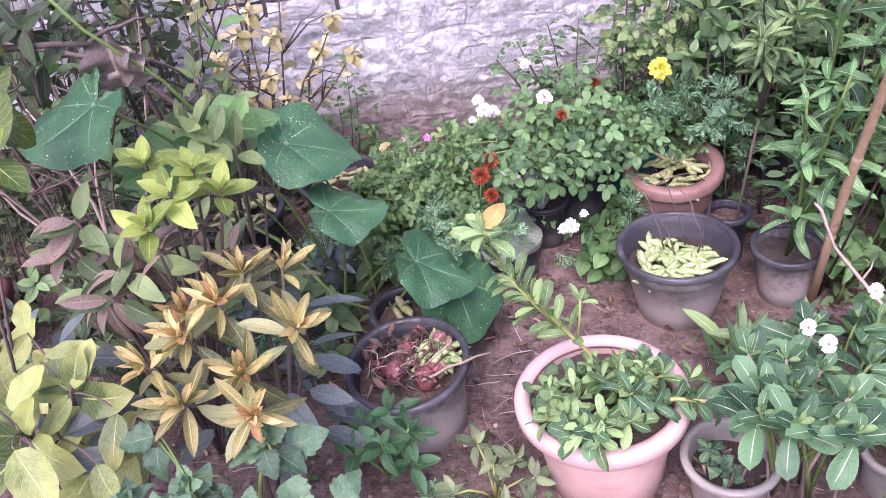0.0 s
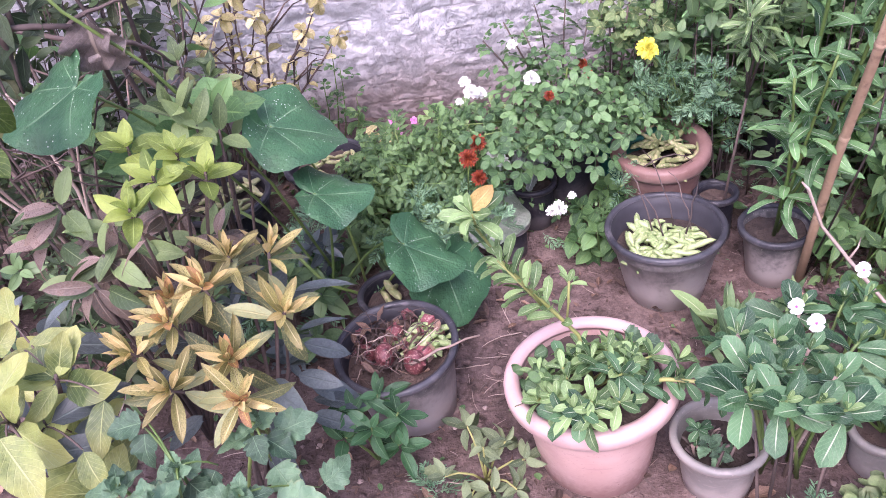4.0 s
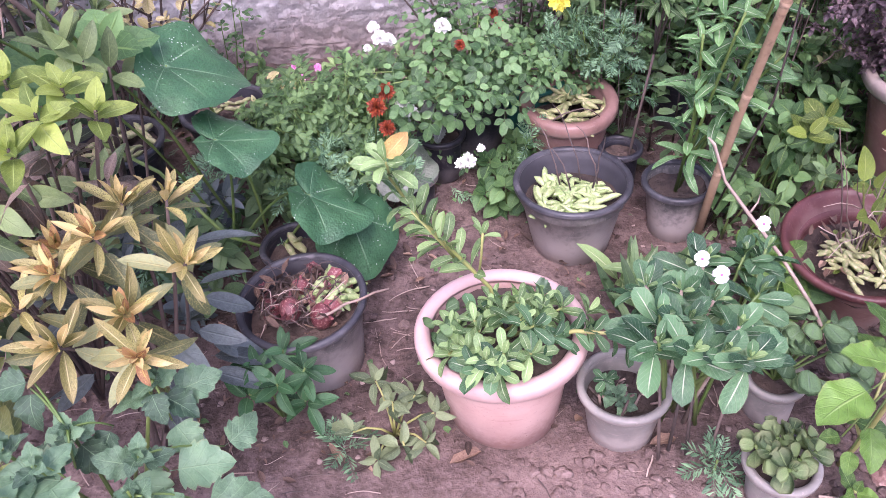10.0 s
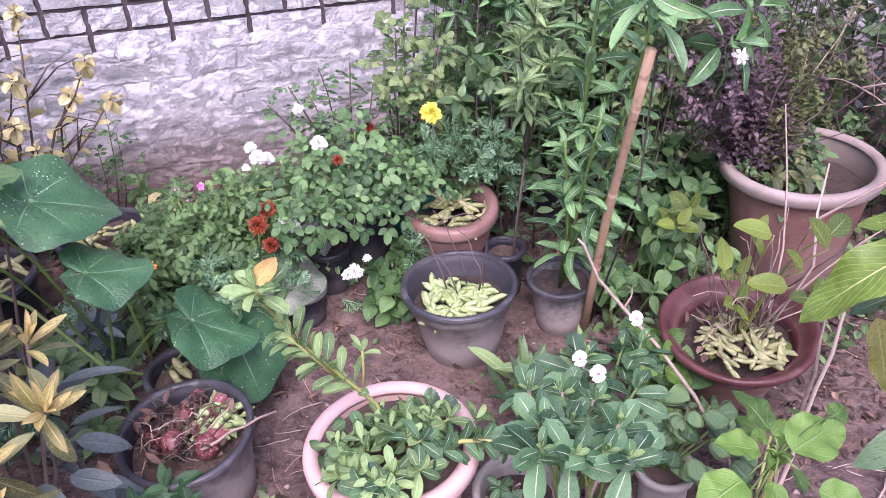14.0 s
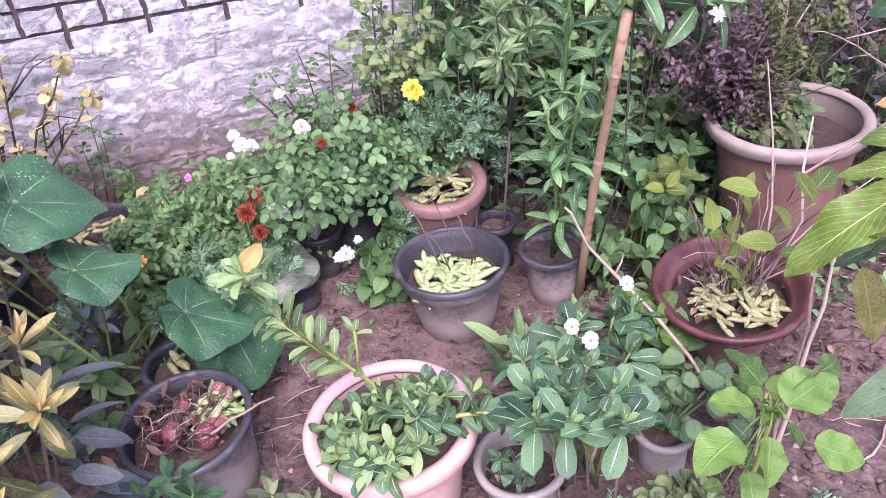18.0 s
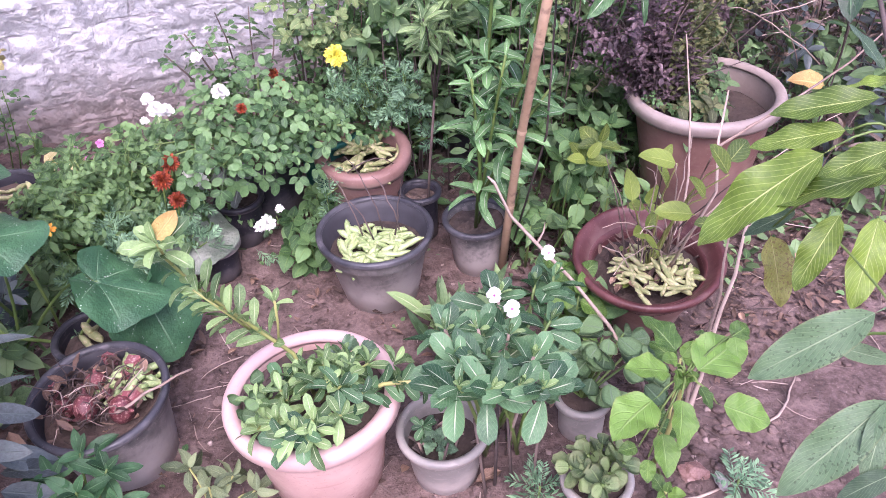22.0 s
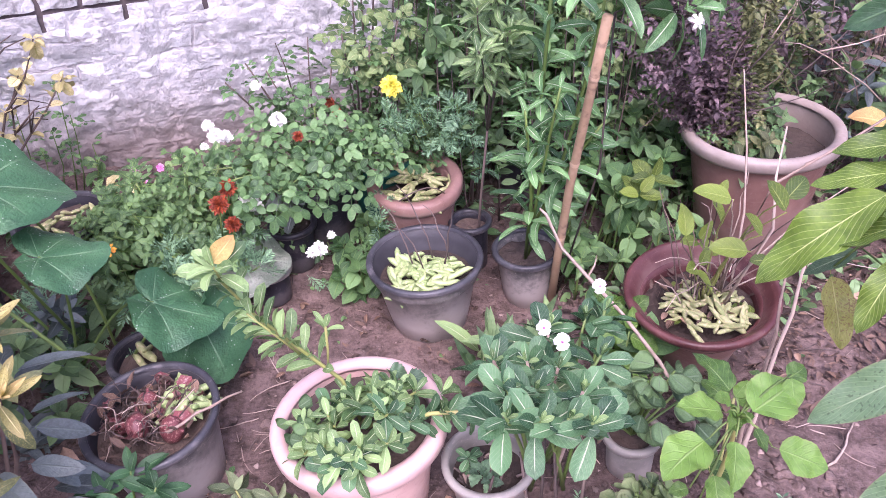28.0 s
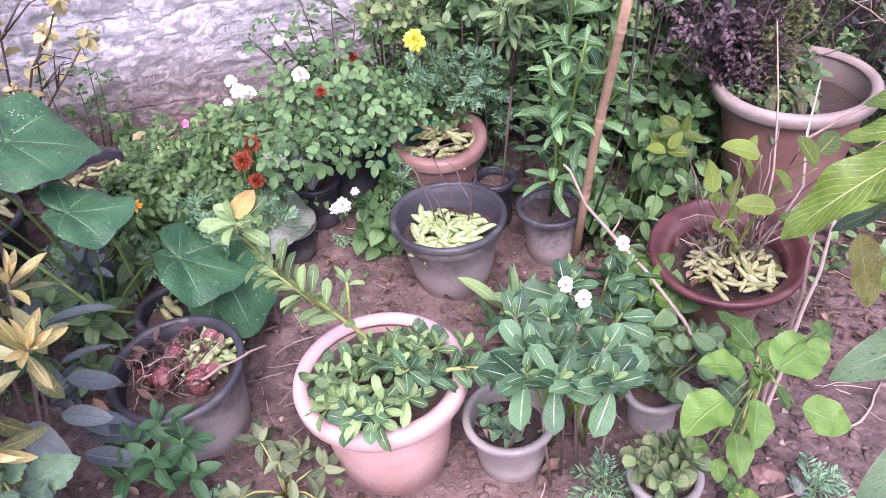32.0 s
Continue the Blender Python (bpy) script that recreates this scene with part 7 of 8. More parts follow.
def build_thickets():
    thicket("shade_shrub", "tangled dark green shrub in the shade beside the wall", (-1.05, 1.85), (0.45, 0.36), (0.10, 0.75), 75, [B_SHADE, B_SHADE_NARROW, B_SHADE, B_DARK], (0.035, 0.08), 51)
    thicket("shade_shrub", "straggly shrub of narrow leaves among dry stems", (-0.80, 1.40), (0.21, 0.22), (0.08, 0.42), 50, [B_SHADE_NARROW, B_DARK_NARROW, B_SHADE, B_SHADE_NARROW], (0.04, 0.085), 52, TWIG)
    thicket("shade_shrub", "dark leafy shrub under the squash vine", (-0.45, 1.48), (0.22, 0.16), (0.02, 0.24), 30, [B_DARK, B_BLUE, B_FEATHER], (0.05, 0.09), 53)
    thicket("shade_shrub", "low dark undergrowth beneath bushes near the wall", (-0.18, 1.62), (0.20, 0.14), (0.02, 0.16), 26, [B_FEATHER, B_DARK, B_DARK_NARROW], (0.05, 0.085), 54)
    thicket("hedge_shrub", "leafy green shrub crowding the wall in half shade", (1.15, 2.05), (0.34, 0.22), (0.20, 1.05), 120, [B_DARK, B_MINT, B_ROSE, B_BUSH], (0.034, 0.068), 55)
    thicket("hedge_shrub", "tall dense green shrub against the garden wall", (0.92, 1.86), (0.20, 0.16), (0.25, 1.00), 82, [B_DARK, B_ROSE, B_OLE, B_DARK], (0.041, 0.072), 56)
    thicket("hedge_shrub", "mixed light green shrub above the tall planter", (1.24, 1.80), (0.16, 0.12), (0.45, 1.0), 69, [B_BUSH, B_MINT, B_ROSE_YELLOW, B_ROSE], (0.027, 0.061), 62)
    thicket("hedge_shrub", "dark leafy shrub behind the tall planter", (1.75, 2.05), (0.45, 0.24), (0.10, 0.95), 135, [B_DARK, B_DARK, B_MINT, B_DARK], (0.041, 0.072), 57)
    thicket("hedge_shrub", "dim undergrowth shrub beside the tall planter", (1.45, 1.68), (0.18, 0.16), (0.04, 0.34), 54, [B_DARK, B_MINT, B_DARK], (0.034, 0.061), 58)
    thicket("hedge_shrub", "shaded shrub with broad dark leaves by the corner", (2.45, 1.55), (0.40, 0.50), (0.10, 0.90), 135, [B_DARK, B_BLUE, B_DARK, B_DUSK], (0.048, 0.086), 59)
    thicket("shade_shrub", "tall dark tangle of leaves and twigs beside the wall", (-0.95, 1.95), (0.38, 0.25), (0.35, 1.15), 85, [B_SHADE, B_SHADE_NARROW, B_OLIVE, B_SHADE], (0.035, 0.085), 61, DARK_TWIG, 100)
    b = Plant("bare_bush", g(-0.86, 1.62), "bare woody bush with grey dry branches", "shrub", 60)
    for k in range(16):
        t = Vector((-0.82 + b.r.uniform(-0.35, 0.42), 1.50 + b.r.uniform(-0.22, 0.25), b.r.uniform(0.5, 1.1)))
        pts = curve_points(g(-0.86, 1.62), t, (b.r.uniform(-0.06, 0.06), 0, 0.03), 8, 0.008, b.r)
        b.stem(pts, [0.009 if k < 4 else 0.006, 0.002], DARK_TWIG if k % 3 else TWIG, "branch", 6)
        if k == 0:
            for pts2, rad in (([(-1.0, 1.46, 0.86), (-0.91, 1.50, 0.836), (-0.674, 1.507, 0.769), (-0.56, 1.529, 0.626), (-0.50, 1.60, 0.42), (-0.52, 1.66, 0.1)], [0.004, 0.005, 0.006, 0.006, 0.007, 0.008]), ([(-0.80, 1.55, 1.05), (-0.718, 1.537, 0.903), (-0.655, 1.51, 0.768), (-0.62, 1.60, 0.5), (-0.66, 1.66, 0.05)], [0.003, 0.004, 0.006, 0.007, 0.008]), ([(-0.68, 1.5, 1.1), (-0.624, 1.58, 0.884), (-0.60, 1.56, 0.70)], [0.004, 0.005, 0.006])):
                b.stem(pts2, rad, DARK_TWIG, "limb", 7)
        if k % 2:
            b.along(pts, B_MINT, 0.75, 0.04, 0.06, 0.10, 70)
        for e in range(3):
            i = b.r.randrange(3, 7)
            d = Vector((b.r.uniform(-0.2, 0.2), b.r.uniform(-0.12, 0.12), b.r.uniform(-0.05, 0.16)))
            b.stem([pts[i], pts[i] + d * 0.6, pts[i] + d + Vector((0, 0, 0.02))], [0.0035, 0.001], DARK_TWIG, "twig", 4)
    b.done()


# ---- branch hanging in over the corner, with dead and olive leaves ----
def build_corner():
    p = Plant("overhanging_branch", (-0.845, 1.206, 0.869), "dark bare branch with a withered grey leaf and olive leaves", "branch", 63)
    limb = [(-0.885, 1.197, 0.911), (-0.775, 1.218, 0.906), (-0.690, 1.233, 0.903), (-0.625, 1.276, 0.884), (-0.611, 1.318, 0.795), (-0.623, 1.399, 0.663)]
    p.stem(limb, [0.007, 0.005], DARK_TWIG, "limb", 7)
    for a, b in (((-0.644, 1.268, 0.883), (-0.539, 1.345, 0.908)), ((-0.724, 1.240, 0.900), (-0.721, 1.264, 0.984)), ((-0.611, 1.318, 0.795), (-0.536, 1.495, 0.698)), ((-0.576, 1.361, 0.819), (-0.521, 1.459, 0.737)), ((-0.743, 1.229, 0.892), (-0.753, 1.252, 0.771))):
        p.stem(curve_points(a, b, (0, 0, 0.01), 6, 0.004, p.r), [0.006, 0.003], DARK_TWIG, "twig", 5)
    # leaves in the colour that has deep shade put into it
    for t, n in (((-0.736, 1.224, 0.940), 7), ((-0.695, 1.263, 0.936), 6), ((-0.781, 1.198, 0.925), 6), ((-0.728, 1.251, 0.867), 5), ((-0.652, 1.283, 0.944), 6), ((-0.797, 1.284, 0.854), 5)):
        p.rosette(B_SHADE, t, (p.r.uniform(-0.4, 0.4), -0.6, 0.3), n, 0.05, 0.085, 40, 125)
    p.place(B_WITHERED, (-0.601, 1.270, 0.907), (0.05, -0.1, -1), 0.115, (0.3, -0.9, 0.1), 0.3, "withered_leaf")
    p.place(B_WITHERED, (-0.591, 1.287, 0.880), (0.25, -0.1, -0.9), 0.10, (-0.2, -0.9, 0.1), -0.4, "withered_leaf")
    p.done()
    q = Plant("olive_shrub", g(-0.45, 1.45), "shrub with upright olive leaves behind the lime shoots", "shrub", 64)
    for t, n, lo, hi in (((-0.483, 1.256, 0.703), 9, 0.06, 0.10), ((-0.439, 1.235, 0.679), 3, 0.08, 0.11), ((-0.401, 1.256, 0.654), 3, 0.08, 0.10), ((-0.516, 1.508, 0.718), 6, 0.05, 0.08), ((-0.454, 1.507, 0.674), 6, 0.05, 0.08), ((-0.393, 1.487, 0.594), 5, 0.05, 0.08)):
        q.stem(curve_points(g(-0.45, 1.45), t, (0, 0, 0.03), 6, 0.006, q.r), [0.005, 0.003], DARK_TWIG, "branch", 5)
        q.rosette(B_OLIVE_BROAD, t, (q.r.uniform(-0.3, 0.3), -0.4, 0.8), n, lo, hi, 15, 75)
    q.done()


for build in (build_corner, build_croton, build_lime, build_squash, build_yellow_green, build_nightshade, build_front_weeds, build_pink_periwinkle, build_small_pot, build_periwinkle, build_succulents, build_balsam, build_mango, build_oleander, build_twig, build_roses, build_marigolds, build_bush, build_mint, build_purple, build_pale, build_thickets):
    build()


# ---- what lies in the pots ----
def pod_mesh(name, mat, seed):
    r = random.Random(seed)
    bend = r.uniform(-0.12, 0.12)
    pts, rad = [], []
    for i in range(9):
        t = i / 8
        pts.append((bend * 4 * t * (1 - t), t - 0.5, 0.02 * math.sin(t * 9)))
        rad.append((0.015 if i in (0, 8) else 0.088 + 0.012 * math.cos(t * 6.28 * 3)) * (1 - 0.2 * t))
    v, f = tube(pts, rad, 7)
    v = [(p[0] * 1.3, p[1], p[2]) for p in v]
    return mesh_data(name, v, f, mat)


PODS = [pod_mesh("bean_pod", POD, k) for k in range(4)]
DRY_PODS = [pod_mesh("dried_pod", DRY_POD, k + 9) for k in range(4)]


def heap(name, meshes, label, category, group, centre, radius, z, count, length, seed, dome=0.02, slope=0.0):
    r = random.Random(seed)
    for k in range(count):
        a, q = r.uniform(0, 6.28), math.sqrt(r.random()) * radius
        m = pose(centre[0] + q * math.cos(a), centre[1] + q * math.sin(a), z + 0.13 * q * math.cos(a) + (slope + 0.06) * q * math.sin(a) + dome * (1 - (q / radius) ** 2) + 0.012 * (k / count) + r.uniform(0, 0.006), r.uniform(-34, 34), r.uniform(-25, 25), r.gauss(0, 75))
        ob = new(name, meshes[r.randrange(len(meshes))])
        ob.matrix_basis = m @ Matrix.Scale(length * r.uniform(0.75, 1.15), 4)
        tagged(ob, label, category, group)


def contents():
    heap("bean_pod", PODS, "plump pale green bean pod in a pot", "bean pod", "bean pods in the black pot", (0.625, 1.405), 0.088, ground_z(0.629, 1.418) + 0.150, 58, 0.088, 1, 0.006)
    heap("bean_pod", PODS, "pale green bean pod among onion skins", "bean pod", "bean pods among onion skins", (-0.026, 1.130), 0.066, ground_z(-0.08, 1.13) + 0.184, 30, 0.078, 2)
    heap("dried_pod", DRY_PODS, "yellowing bean pod in the bowl planter", "bean pod", "pods in the bowl planter", (1.18, 0.950), 0.098, ground_z(1.2, 1.015) + 0.188, 50, 0.070, 3, 0.010)
    heap("dried_pod", DRY_PODS, "yellow-green bean pod in the terracotta pot", "bean pod", "pods in the terracotta pot", (0.703, 1.690), 0.098, ground_z(0.695, 1.73) + 0.212, 46, 0.085, 4, 0.02, 0.14)
    heap("dried_pod", DRY_PODS, "dry cream bean pod in the shiny-rimmed pot", "bean pod", "pods in the shiny pot", (-0.54, 1.78), 0.088, ground_z(-0.562, 1.798) + 0.190, 26, 0.085, 5)
    heap("dried_pod", DRY_PODS, "dry cream bean pod in the wide pot", "bean pod", "pods in the wide pot", (-0.24, 1.88), 0.08, ground_z(-0.262, 1.925) + 0.158, 14, 0.085, 6)
    heap("dried_pod", DRY_PODS, "olive dry husk lying in the low pot", "husk", "husks in the low pot", (-0.08, 1.44), 0.05, ground_z(-0.094, 1.44) + 0.092, 3, 0.10, 7)
    # onions and their skins
    r = random.Random(8)
    prof = [(0.001, -0.95), (0.35, -0.88), (0.8, -0.5), (1.0, 0.0), (0.85, 0.45), (0.45, 0.8), (0.18, 1.05), (0.12, 1.4), (0.001, 1.5)]
    v, f = lathe(prof, 14, 0.03, 1.0)
    bulb = mesh_data("onion", v, f, ONION)
    for x, y, z, s in ((-0.115, 1.085, 0.190, 0.029), (-0.05, 1.06, 0.184, 0.030), (-0.155, 1.12, 0.178, 0.018), (-0.09, 1.16, 0.19, 0.022)):
        ob = new("onion", bulb)
        ob.matrix_basis = pose(x, y, z - 0.052 + 0.012, r.uniform(-70, 70), r.uniform(-70, 70), r.uniform(0, 360)) @ Matrix.Diagonal((s, s * 0.86, s * 1.12, 1.0))
        tagged(ob, "old red onion with papery skin in the pot", "onion", "onions in the pot")
    skins = Plant("onion_skins", (-0.083, 1.10, ground_z(-0.083, 1.132) + 0.18), "torn dry onion skins and roots", "food scraps", 9)
    scrap = blades("skin", ONION, 5, aspect=0.8, a=0.5, b=0.6, rows=5, fold=0.9, droop=-0.8, wave=0.3)
    for k in range(90):
        a, q = skins.r.uniform(0, 6.28), math.sqrt(skins.r.random()) * 0.112
        skins.place((scrap, B_DEAD, B_DEAD, B_DRY, B_DEAD)[k % 5], (-0.09 + q * math.cos(a), 1.11 + q * math.sin(a), 0.126 + 0.13 * q * math.cos(a) + skins.r.uniform(0, 0.035)), (skins.r.uniform(-1, 1), skins.r.uniform(-1, 1), skins.r.uniform(-0.2, 0.6)), skins.r.uniform(0.022, 0.045), name="skin")
    for k in range(60):
        a, q = skins.r.uniform(0, 6.28), math.sqrt(skins.r.random()) * 0.085
        b = Vector((-0.11 + q * math.cos(a), 1.12 + q * math.sin(a), 0.135 + 0.1 * q * math.cos(a)))
        e = b + Vector((skins.r.uniform(-0.07, 0.07), skins.r.uniform(-0.07, 0.05), skins.r.uniform(0.0, 0.075)))
        skins.stem(curve_points(b, e, (skins.r.uniform(-0.02, 0.02), 0, 0.02), 5, 0.004, skins.r), [0.0018, 0.0009], TWIG if k % 5 == 0 else DARK_TWIG, "dry_root", 4)
    skins.stem(curve_points((-0.06, 1.03, 0.165), (0.10, 1.08, 0.185), (0, 0, 0.006), 6, 0.003, skins.r), [0.004, 0.0025], TWIG, "dry_stalk", 5)
    skins.done()
    # dry stalks standing in the bean pot
    st = Plant("dry_stalks", (0.63, 1.42, ground_z(0.63, 1.418) + 0.18), "thin dry branching stalks in the bean pot", "twigs", 10)
    for a, b in (((0.60, 1.43, 0.18), (0.54, 1.52, 0.33)), ((0.66, 1.44, 0.18), (0.60, 1.56, 0.35)), ((0.70, 1.42, 0.18), (0.66, 1.52, 0.30)), ((0.62, 1.40, 0.18), (0.56, 1.46, 0.28)), ((0.68, 1.40, 0.18), (0.74, 1.50, 0.28)), ((0.60, 1.54, 0.31), (0.74, 1.56, 0.30))):
        st.stem(curve_points(a, b, (0.0, 0, 0.03), 6, 0.004, st.r), [0.0026, 0.0012], DARK_TWIG, "stalk", 4)
    st.done()
    # bowl planter: dry stems with a few yellow-green leaves
    bw = Plant("bowl_plant", (1.2, 1.0, ground_z(1.2, 1.015) + 0.15), "half-dead plant with dry stems and yellow-green leaves in the bowl", "plant", 11)
    for k in range(16):
        t = Vector((1.16 + bw.r.uniform(-0.14, 0.14), 0.97 + bw.r.uniform(-0.12, 0.10), 0.30 + bw.r.uniform(0.0, 0.24)))
        bw.stem(curve_points((1.20 + bw.r.uniform(-0.04, 0.06), 1.02 + bw.r.uniform(-0.04, 0.04), 0.17), t, (0, 0, 0.02), 6, 0.005, bw.r), [0.0024, 0.001], TWIG if k % 2 else DARK_TWIG, "dry_stem", 4)
        if k % 5 == 0:
            bw.rosette(B_FRESH, t, (bw.r.uniform(-0.4, 0.4), -0.4, 0.7), 3, 0.045, 0.075, 40, 110)
    for base, tip in (((1.099, 0.873, 0.573), (1.022, 0.893, 0.604)), ((1.155, 0.785, 0.581), (1.12, 0.809, 0.640)), ((1.117, 0.793, 0.532), (1.084, 0.806, 0.580)), ((1.026, 0.903, 0.478), (1.034, 0.936, 0.540)), ((1.141, 0.836, 0.462), (1.070, 0.872, 0.469)), ((1.16, 0.80, 0.60), (1.22, 0.82, 0.63))):
        base, tip = Vector(base), Vector(tip)
        bw.place(B_FRESH, base, tip - base, (tip - base).length * 1.1, (0, -0.5, 0.8))
        bw.stem(curve_points((1.2, 1.0, 0.18), base, (0, 0.02, 0.04), 6, 0.005, bw.r), [0.003, 0.0015], PALE_STEM, "stem", 4)
    for k in range(60):
        a, q = bw.r.uniform(0, 6.28), math.sqrt(bw.r.random()) * 0.125
        bw.place((B_DEAD, B_DRY, B_DEAD, B_FRESH)[k % 4], (1.20 + q * math.cos(a), 1.0 + q * math.sin(a), ground_z(1.2, 1.015) + 0.18 + bw.r.uniform(0, 0.02)), (bw.r.uniform(-1, 1), bw.r.uniform(-1, 1), bw.r.uniform(-0.2, 0.4)), bw.r.uniform(0.025, 0.05), name="scrap")
    for k in range(10):
        a = bw.r.uniform(0, 6.28)
        bw.stem(curve_points((1.25, 1.0, 0.22), (1.28 + 0.30 * math.cos(a), 0.90 + 0.16 * math.sin(a), 0.32 + bw.r.uniform(-0.05, 0.38)), (0, 0, 0.05), 7, 0.005, bw.r), [0.0024, 0.0009], TWIG, "dry_twig", 4)
    for pts, rad in (([(1.22, 1.0, 0.20), (1.22, 0.94, 0.42), (1.247, 0.924, 0.557), (1.441, 0.929, 0.633), (1.597, 0.934, 0.702), (1.72, 0.95, 0.77)], [0.004, 0.0036, 0.0034, 0.003, 0.0026, 0.002]), ([(1.22, 0.96, 0.20), (1.227, 0.874, 0.478), (1.255, 0.93, 0.57), (1.299, 0.979, 0.662)], [0.004, 0.0036, 0.003, 0.002]), ([(1.33, 0.93, 0.59), (1.43, 0.95, 0.60), (1.56, 0.98, 0.62)], [0.0026, 0.002, 0.0014]), ([(1.26, 0.98, 0.20), (1.32, 1.06, 0.40), (1.347, 1.129, 0.536), (1.379, 1.233, 0.695)], [0.0035, 0.003, 0.0026, 0.0016])):
        bw.stem(pts, rad, TWIG, "dry_branch", 5)
    bw.done()
    rg = Plant("feathery_greens", (-0.96, 0.64, ground_z(-0.96, 0.64) + 0.09), "fine feathery greens in the low terracotta pot", "plant", 12)
    for k in range(14):
        a, q = rg.r.uniform(0, 6.28), math.sqrt(rg.r.random()) * 0.075
        rg.rosette(B_FEATHER, (-0.96 + q * math.cos(a), 0.64 + q * math.sin(a), ground_z(-0.96, 0.64) + 0.09), (0, -0.1, 1), 6, 0.04, 0.065, 20, 90)
    rg.done()
    ml = Plant("mildewed_leaf", g(0.24, 1.58), "large grey mildewed squash leaf lying over a small pot", "leaf", 13)
    ml.place(squash_leaf("blade", L_MILDEW, 21), (0.175, 1.645, 0.165), (0.85, -0.30, -0.16), 0.150, (0.05, -0.40, 0.9), name="blade")
    ml.stem(curve_points((0.175, 1.645, 0.165), g(0.05, 1.62), (0, 0, 0.02), 5), 0.004, GREEN_STEM, "leaf_stalk")
    ml.done()


# ---- litter on the soil ----
def scatter(name, label, category, meshes, count, area, size, seed, lift=0.003, flat=0.25):
    p = Plant(name, (0, 0, 0), label, category, seed)
    for k in range(count):
        x, y = p.r.uniform(area[0], area[1]), p.r.uniform(area[2], area[3])
        a = p.r.uniform(0, 6.28)
        p.place(meshes, (x, y, bumpy(x, y) + lift), (math.cos(a), math.sin(a), p.r.uniform(-flat, flat)), p.r.uniform(*size) , (p.r.uniform(-0.4, 0.4), p.r.uniform(-0.4, 0.4), 1))
    return p


def twig_mesh(seed, mat):
    r = random.Random(seed)
    v, f = tube([(0.10 * math.sin(i * 0.5 + seed) + r.uniform(-0.012, 0.012), i / 6, 0.02 + r.uniform(0.0, 0.012)) for i in range(7)], [0.012, 0.016, 0.015, 0.014, 0.012, 0.010, 0.006], 5)
    return mesh_data("twig", v, f, mat)


def pebble_mesh(seed, mat):
    bm = bmesh.new()
    bmesh.ops.create_icosphere(bm, subdivisions=2, radius=0.5)
    for v in bm.verts:
        v.co *= 1 + 0.55 * noise.noise(v.co * 2.6 + Vector((seed * 7.1, 0, 0))) + 0.2 * noise.noise(v.co * 6.0 + Vector((0, seed * 3.1, 0)))
        v.co.z *= 0.5
    me = bpy.data.meshes.new("pebble")
    bm.to_mesh(me)
    bm.free()
    me.materials.append(mat)
    me.polygons.foreach_set("use_smooth", [False] * len(me.polygons))
    return me


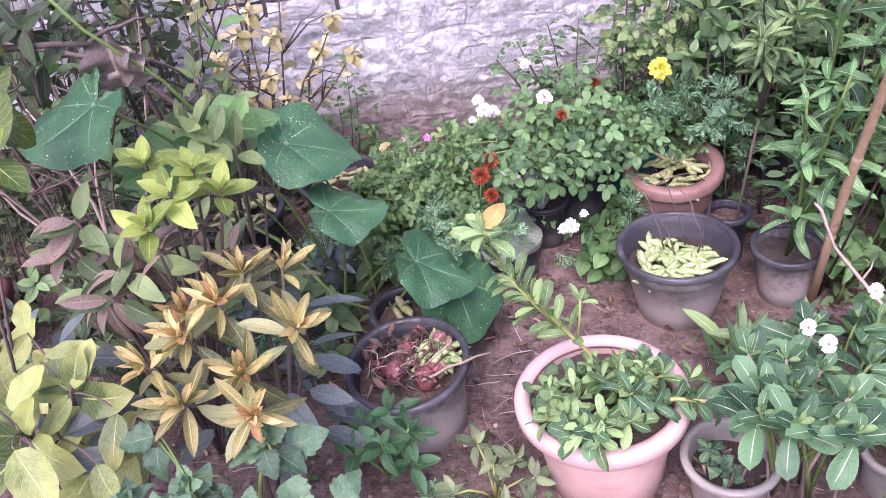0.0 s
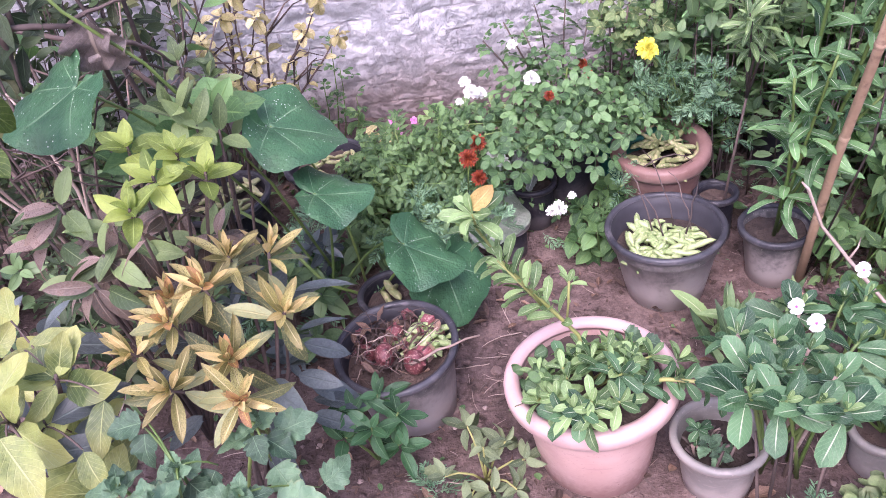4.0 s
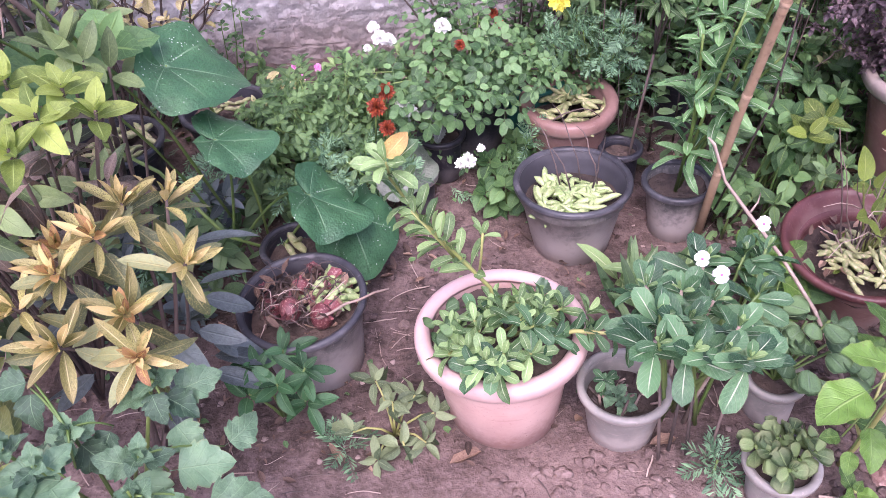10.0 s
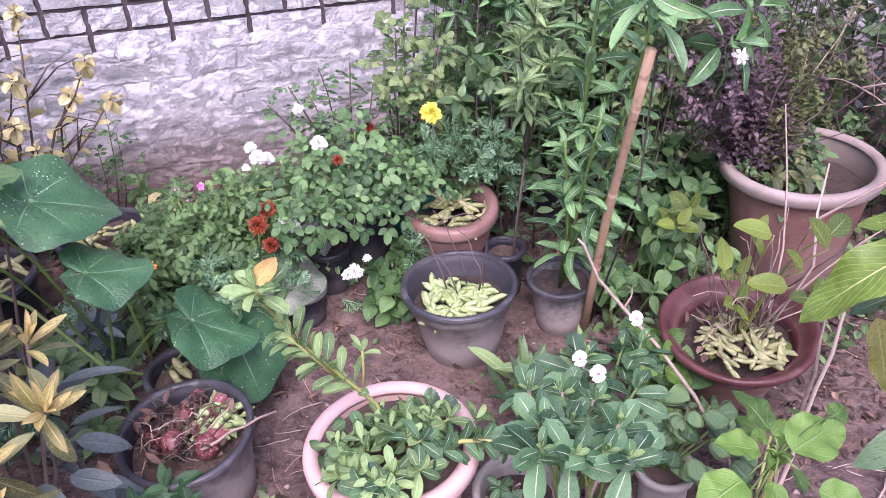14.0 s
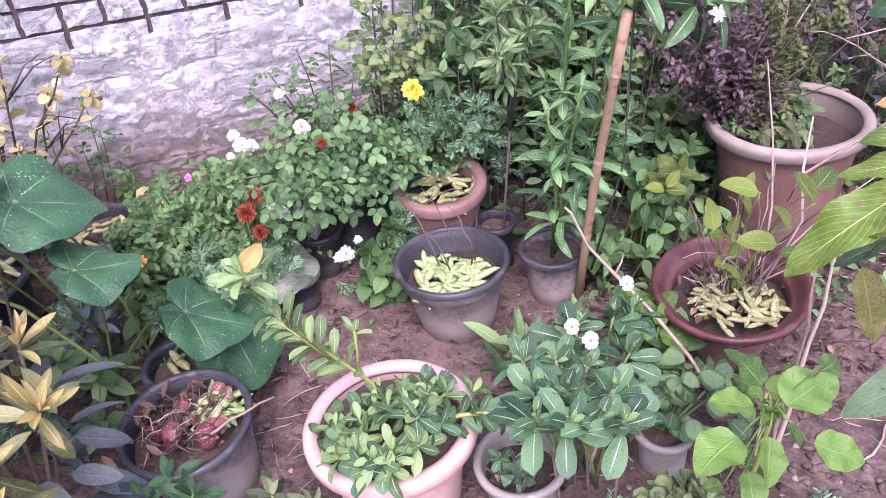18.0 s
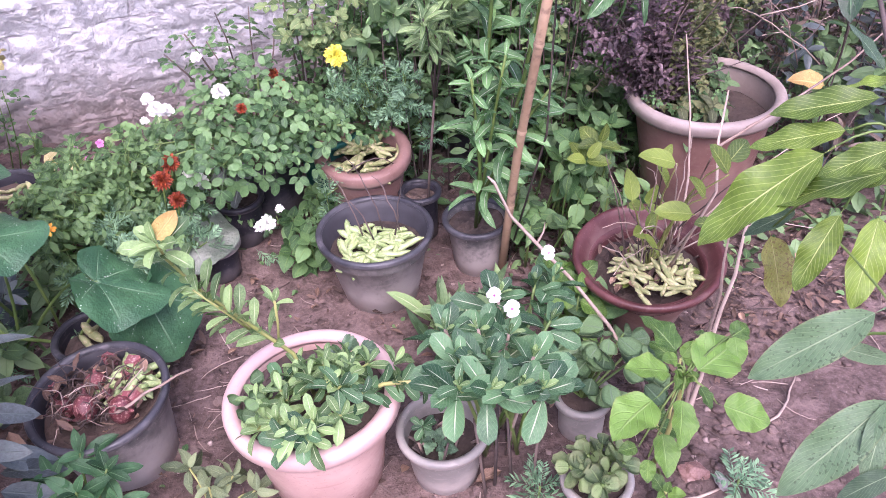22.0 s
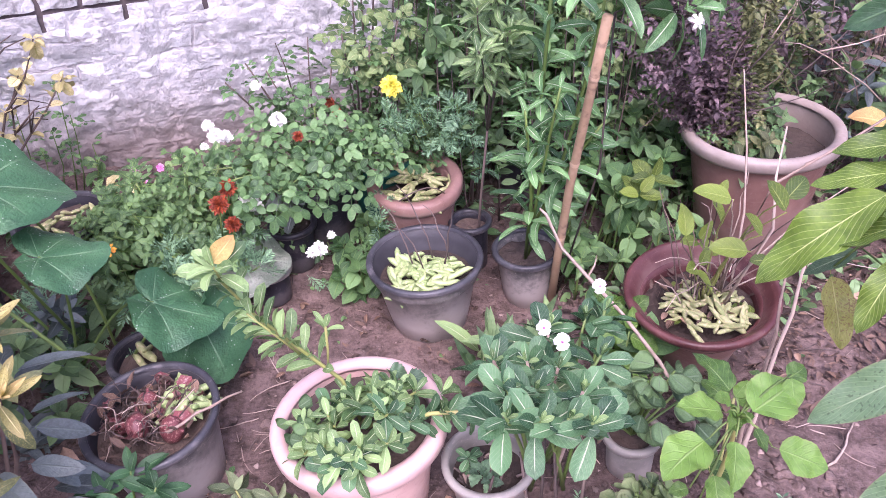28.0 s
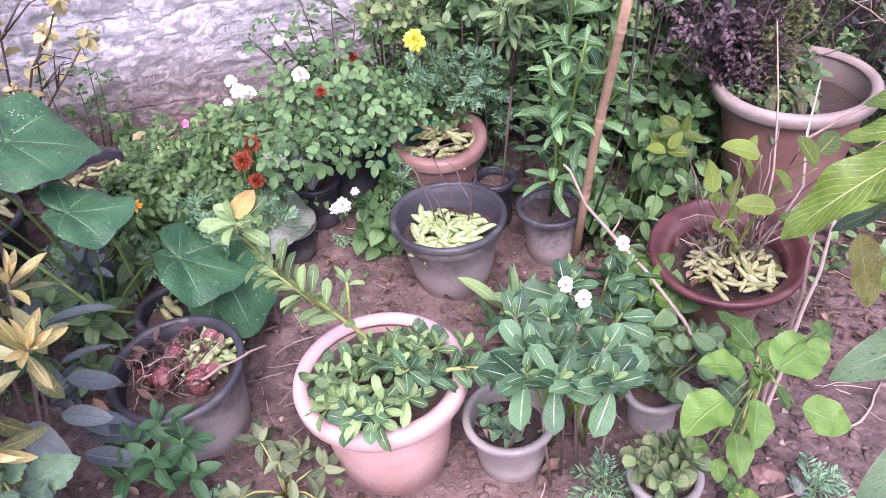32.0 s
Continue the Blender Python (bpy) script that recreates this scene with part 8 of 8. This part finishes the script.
def litter():
    twigs = [twig_mesh(k, TWIG) for k in range(4)] + [twig_mesh(k + 9, DARK_TWIG) for k in range(2)]
    stones = [pebble_mesh(k, PEBBLE) for k in range(5)]
    clods = [pebble_mesh(k + 20, SOIL) for k in range(5)]
    sets = [("leaf_litter", "scattered brown dry leaves on the soil", "litter", B_DEAD + B_DRY[:2], 1150, (-1.4, 2.0, 0.74, 2.2), (0.012, 0.042), 71, 0.006, 0.3),
            ("twig_litter", "scattered thin dry twigs and stalks on the soil", "litter", twigs, 560, (-1.3, 1.9, 0.62, 1.9), (0.025, 0.10), 72, 0.003, 0.12),
            ("soil_debris", "tiny dark bits of bark and husk on the soil", "litter", B_DEAD, 1500, (-0.6, 2.1, 0.82, 1.7), (0.006, 0.018), 77, 0.003, 0.5),
            ("gravel", "scattered small stones in the soil", "stones", stones, 360, (-1.2, 1.9, 0.30, 1.8), (0.005, 0.016), 73, 0.001, 0.3),
            ("soil_clods", "crumbly clods of dry soil", "soil", clods, 1600, (-1.3, 2.0, 0.20, 2.0), (0.006, 0.022), 74, 0.0, 0.4),
            ("tiny_weeds", "tiny green weed seedlings in the soil", "weeds", B_BUSH + B_MINT, 380, (-1.2, 1.9, 0.84, 2.2), (0.014, 0.030), 75, 0.006, 0.5),
            # litter and weeds, thickened and darkened to stand in for the bowl's shadow too
            ("bed_litter", "dark dead leaves and husks thick around the planters", "litter", B_DEAD, 1300, (1.02, 2.1, 0.72, 1.55), (0.012, 0.038), 78, 0.006, 0.5),
            ("bed_twigs", "thin tangled dry twigs around the bowl planter", "litter", twigs[4:], 150, (0.95, 1.7, 0.45, 1.25), (0.03, 0.09), 80, 0.004, 0.35),
            ("bed_weeds", "low green weeds around the bowl and tall planter", "weeds", B_DARK + B_DARK + B_BUSH, 900, (1.05, 2.3, 0.98, 1.75), (0.02, 0.06), 79, 0.02, 0.7),
            ("trodden_clods", "crumbled reddish clods of dry soil on the path", "soil", clods, 420, (0.25, 1.3, 0.36, 0.74), (0.006, 0.030), 81, 0.001, 0.4),
            ("undergrowth", "low dark undergrowth between the back pots", "weeds", B_DARK + B_MINT + B_FEATHER, 900, (-1.4, 2.2, 1.62, 2.32), (0.03, 0.07), 76, 0.03, 0.8)]
    for name, label, cat, meshes, count, area, size, seed, lift, flat in sets:
        p = scatter(name, label, cat, list(meshes), count, area, size, seed, lift, flat)
        if name in ("leaf_litter", "undergrowth", "bed_weeds"):
            for lf in p.leaves:
                lf[2].translation.z += p.r.random() ** 3 * (0.012 if name == "leaf_litter" else 0.06)
        p.join(p.leaves, name)
        ob = p.ob.children[0]
        ob.parent = None
        bpy.data.objects.remove(p.ob)
        tagged(ob, label, cat, kind="stuff")
    # single pieces that stand out
    def piece(name, me, x, y, length, turn, label, category, up=(0, 0, 1), dz=0.006, tilt=0.0):
        ob = new(name, me)
        ob.matrix_basis = pose(x, y, bumpy(x, y) + dz, tilt, 0, turn) @ Matrix.Scale(length, 4)
        tagged(ob, label, category)

    piece("dead_leaf", B_DRY[0], 0.175, 0.770, 0.070, -85, "curled pale brown dead leaf by the pink planter", "leaf")
    piece("dead_leaf", B_DRY[1], -0.27, 1.16, 0.10, 20, "stiff reddish-brown dead leaf beside the onion pot", "leaf", tilt=25)
    piece("dead_leaf", B_DRY[2], -0.22, 1.12, 0.09, -30, "stiff dark brown dead leaf on the soil", "leaf", tilt=10)
    piece("dead_leaf", B_DRY[0], 0.66, 0.73, 0.07, 100, "small curled tan dead leaf behind the grey pot", "leaf")
    piece("dead_leaf", B_DRY[2], -0.03, 0.82, 0.05, 40, "small red-brown dead leaf under the seedling", "leaf")
    piece("stone", pebble_mesh(41, PEBBLE), 0.151, 1.20, 0.032, 20, "smooth brown pebble beside the pink planter", "stone", dz=0.002)
    piece("brick_shard", pebble_mesh(42, TERRA), 1.02, 0.55, 0.055, 40, "broken reddish brick shard in the soil", "brick", dz=0.004)
    piece("brick_shard", pebble_mesh(43, TERRA), 0.735, 0.515, 0.04, 10, "small red brick shard beside the jade pot", "brick", dz=0.002)
    piece("stone", pebble_mesh(44, CONCRETE), 1.05, 0.50, 0.045, 70, "pale cream stone chip upright in soil", "stone", dz=0.012, tilt=50)
    for k, (x, y, le, turn) in enumerate([(0.86, 0.535, 0.26, -96), (0.44, 1.22, 0.16, 10), (0.47, 1.20, 0.14, -5), (0.45, 1.24, 0.15, 25), (-0.30, 1.28, 0.2, 60), (0.10, 1.13, 0.10, -40), (0.24, 1.33, 0.12, 110), (1.25, 0.60, 0.2, -70), (0.55, 0.66, 0.12, -50)]):
        piece("dry_stick", twigs[k % 6], x, y, le, turn, "dry brown stick lying on the soil", "stick", dz=0.004)
    slab = bmesh.new()
    bmesh.ops.create_cube(slab, size=1.0)
    bmesh.ops.bevel(slab, geom=slab.edges[:], offset=0.05, segments=2, affect="EDGES")
    bmesh.ops.subdivide_edges(slab, edges=[e for e in slab.edges if e.calc_length() > 0.4], cuts=5, use_grid_fill=True)
    for v in slab.verts:
        v.co += Vector((1, 1, 0.5)) * 0.05 * noise.noise(v.co * 3.0)
        v.co = Vector((v.co.x * 0.27, v.co.y * 0.16, v.co.z * 0.07))
    me = bpy.data.meshes.new("slab")
    slab.to_mesh(me)
    slab.free()
    me.materials.append(CONCRETE)
    ob = new("concrete_slab", me)
    ob.matrix_basis = pose(-0.95, 0.90, ground_z(-0.95, 0.9) + 0.02, 4, 0, 12)
    tagged(ob, "broken pale grey concrete slab lying on the soil", "slab")


contents()
litter()
build_wall()

for ob in list(scene.objects):
    if ob.parent is None and ob.type in ("MESH", "EMPTY"):
        ob.matrix_basis = LEVEL @ ob.matrix_basis
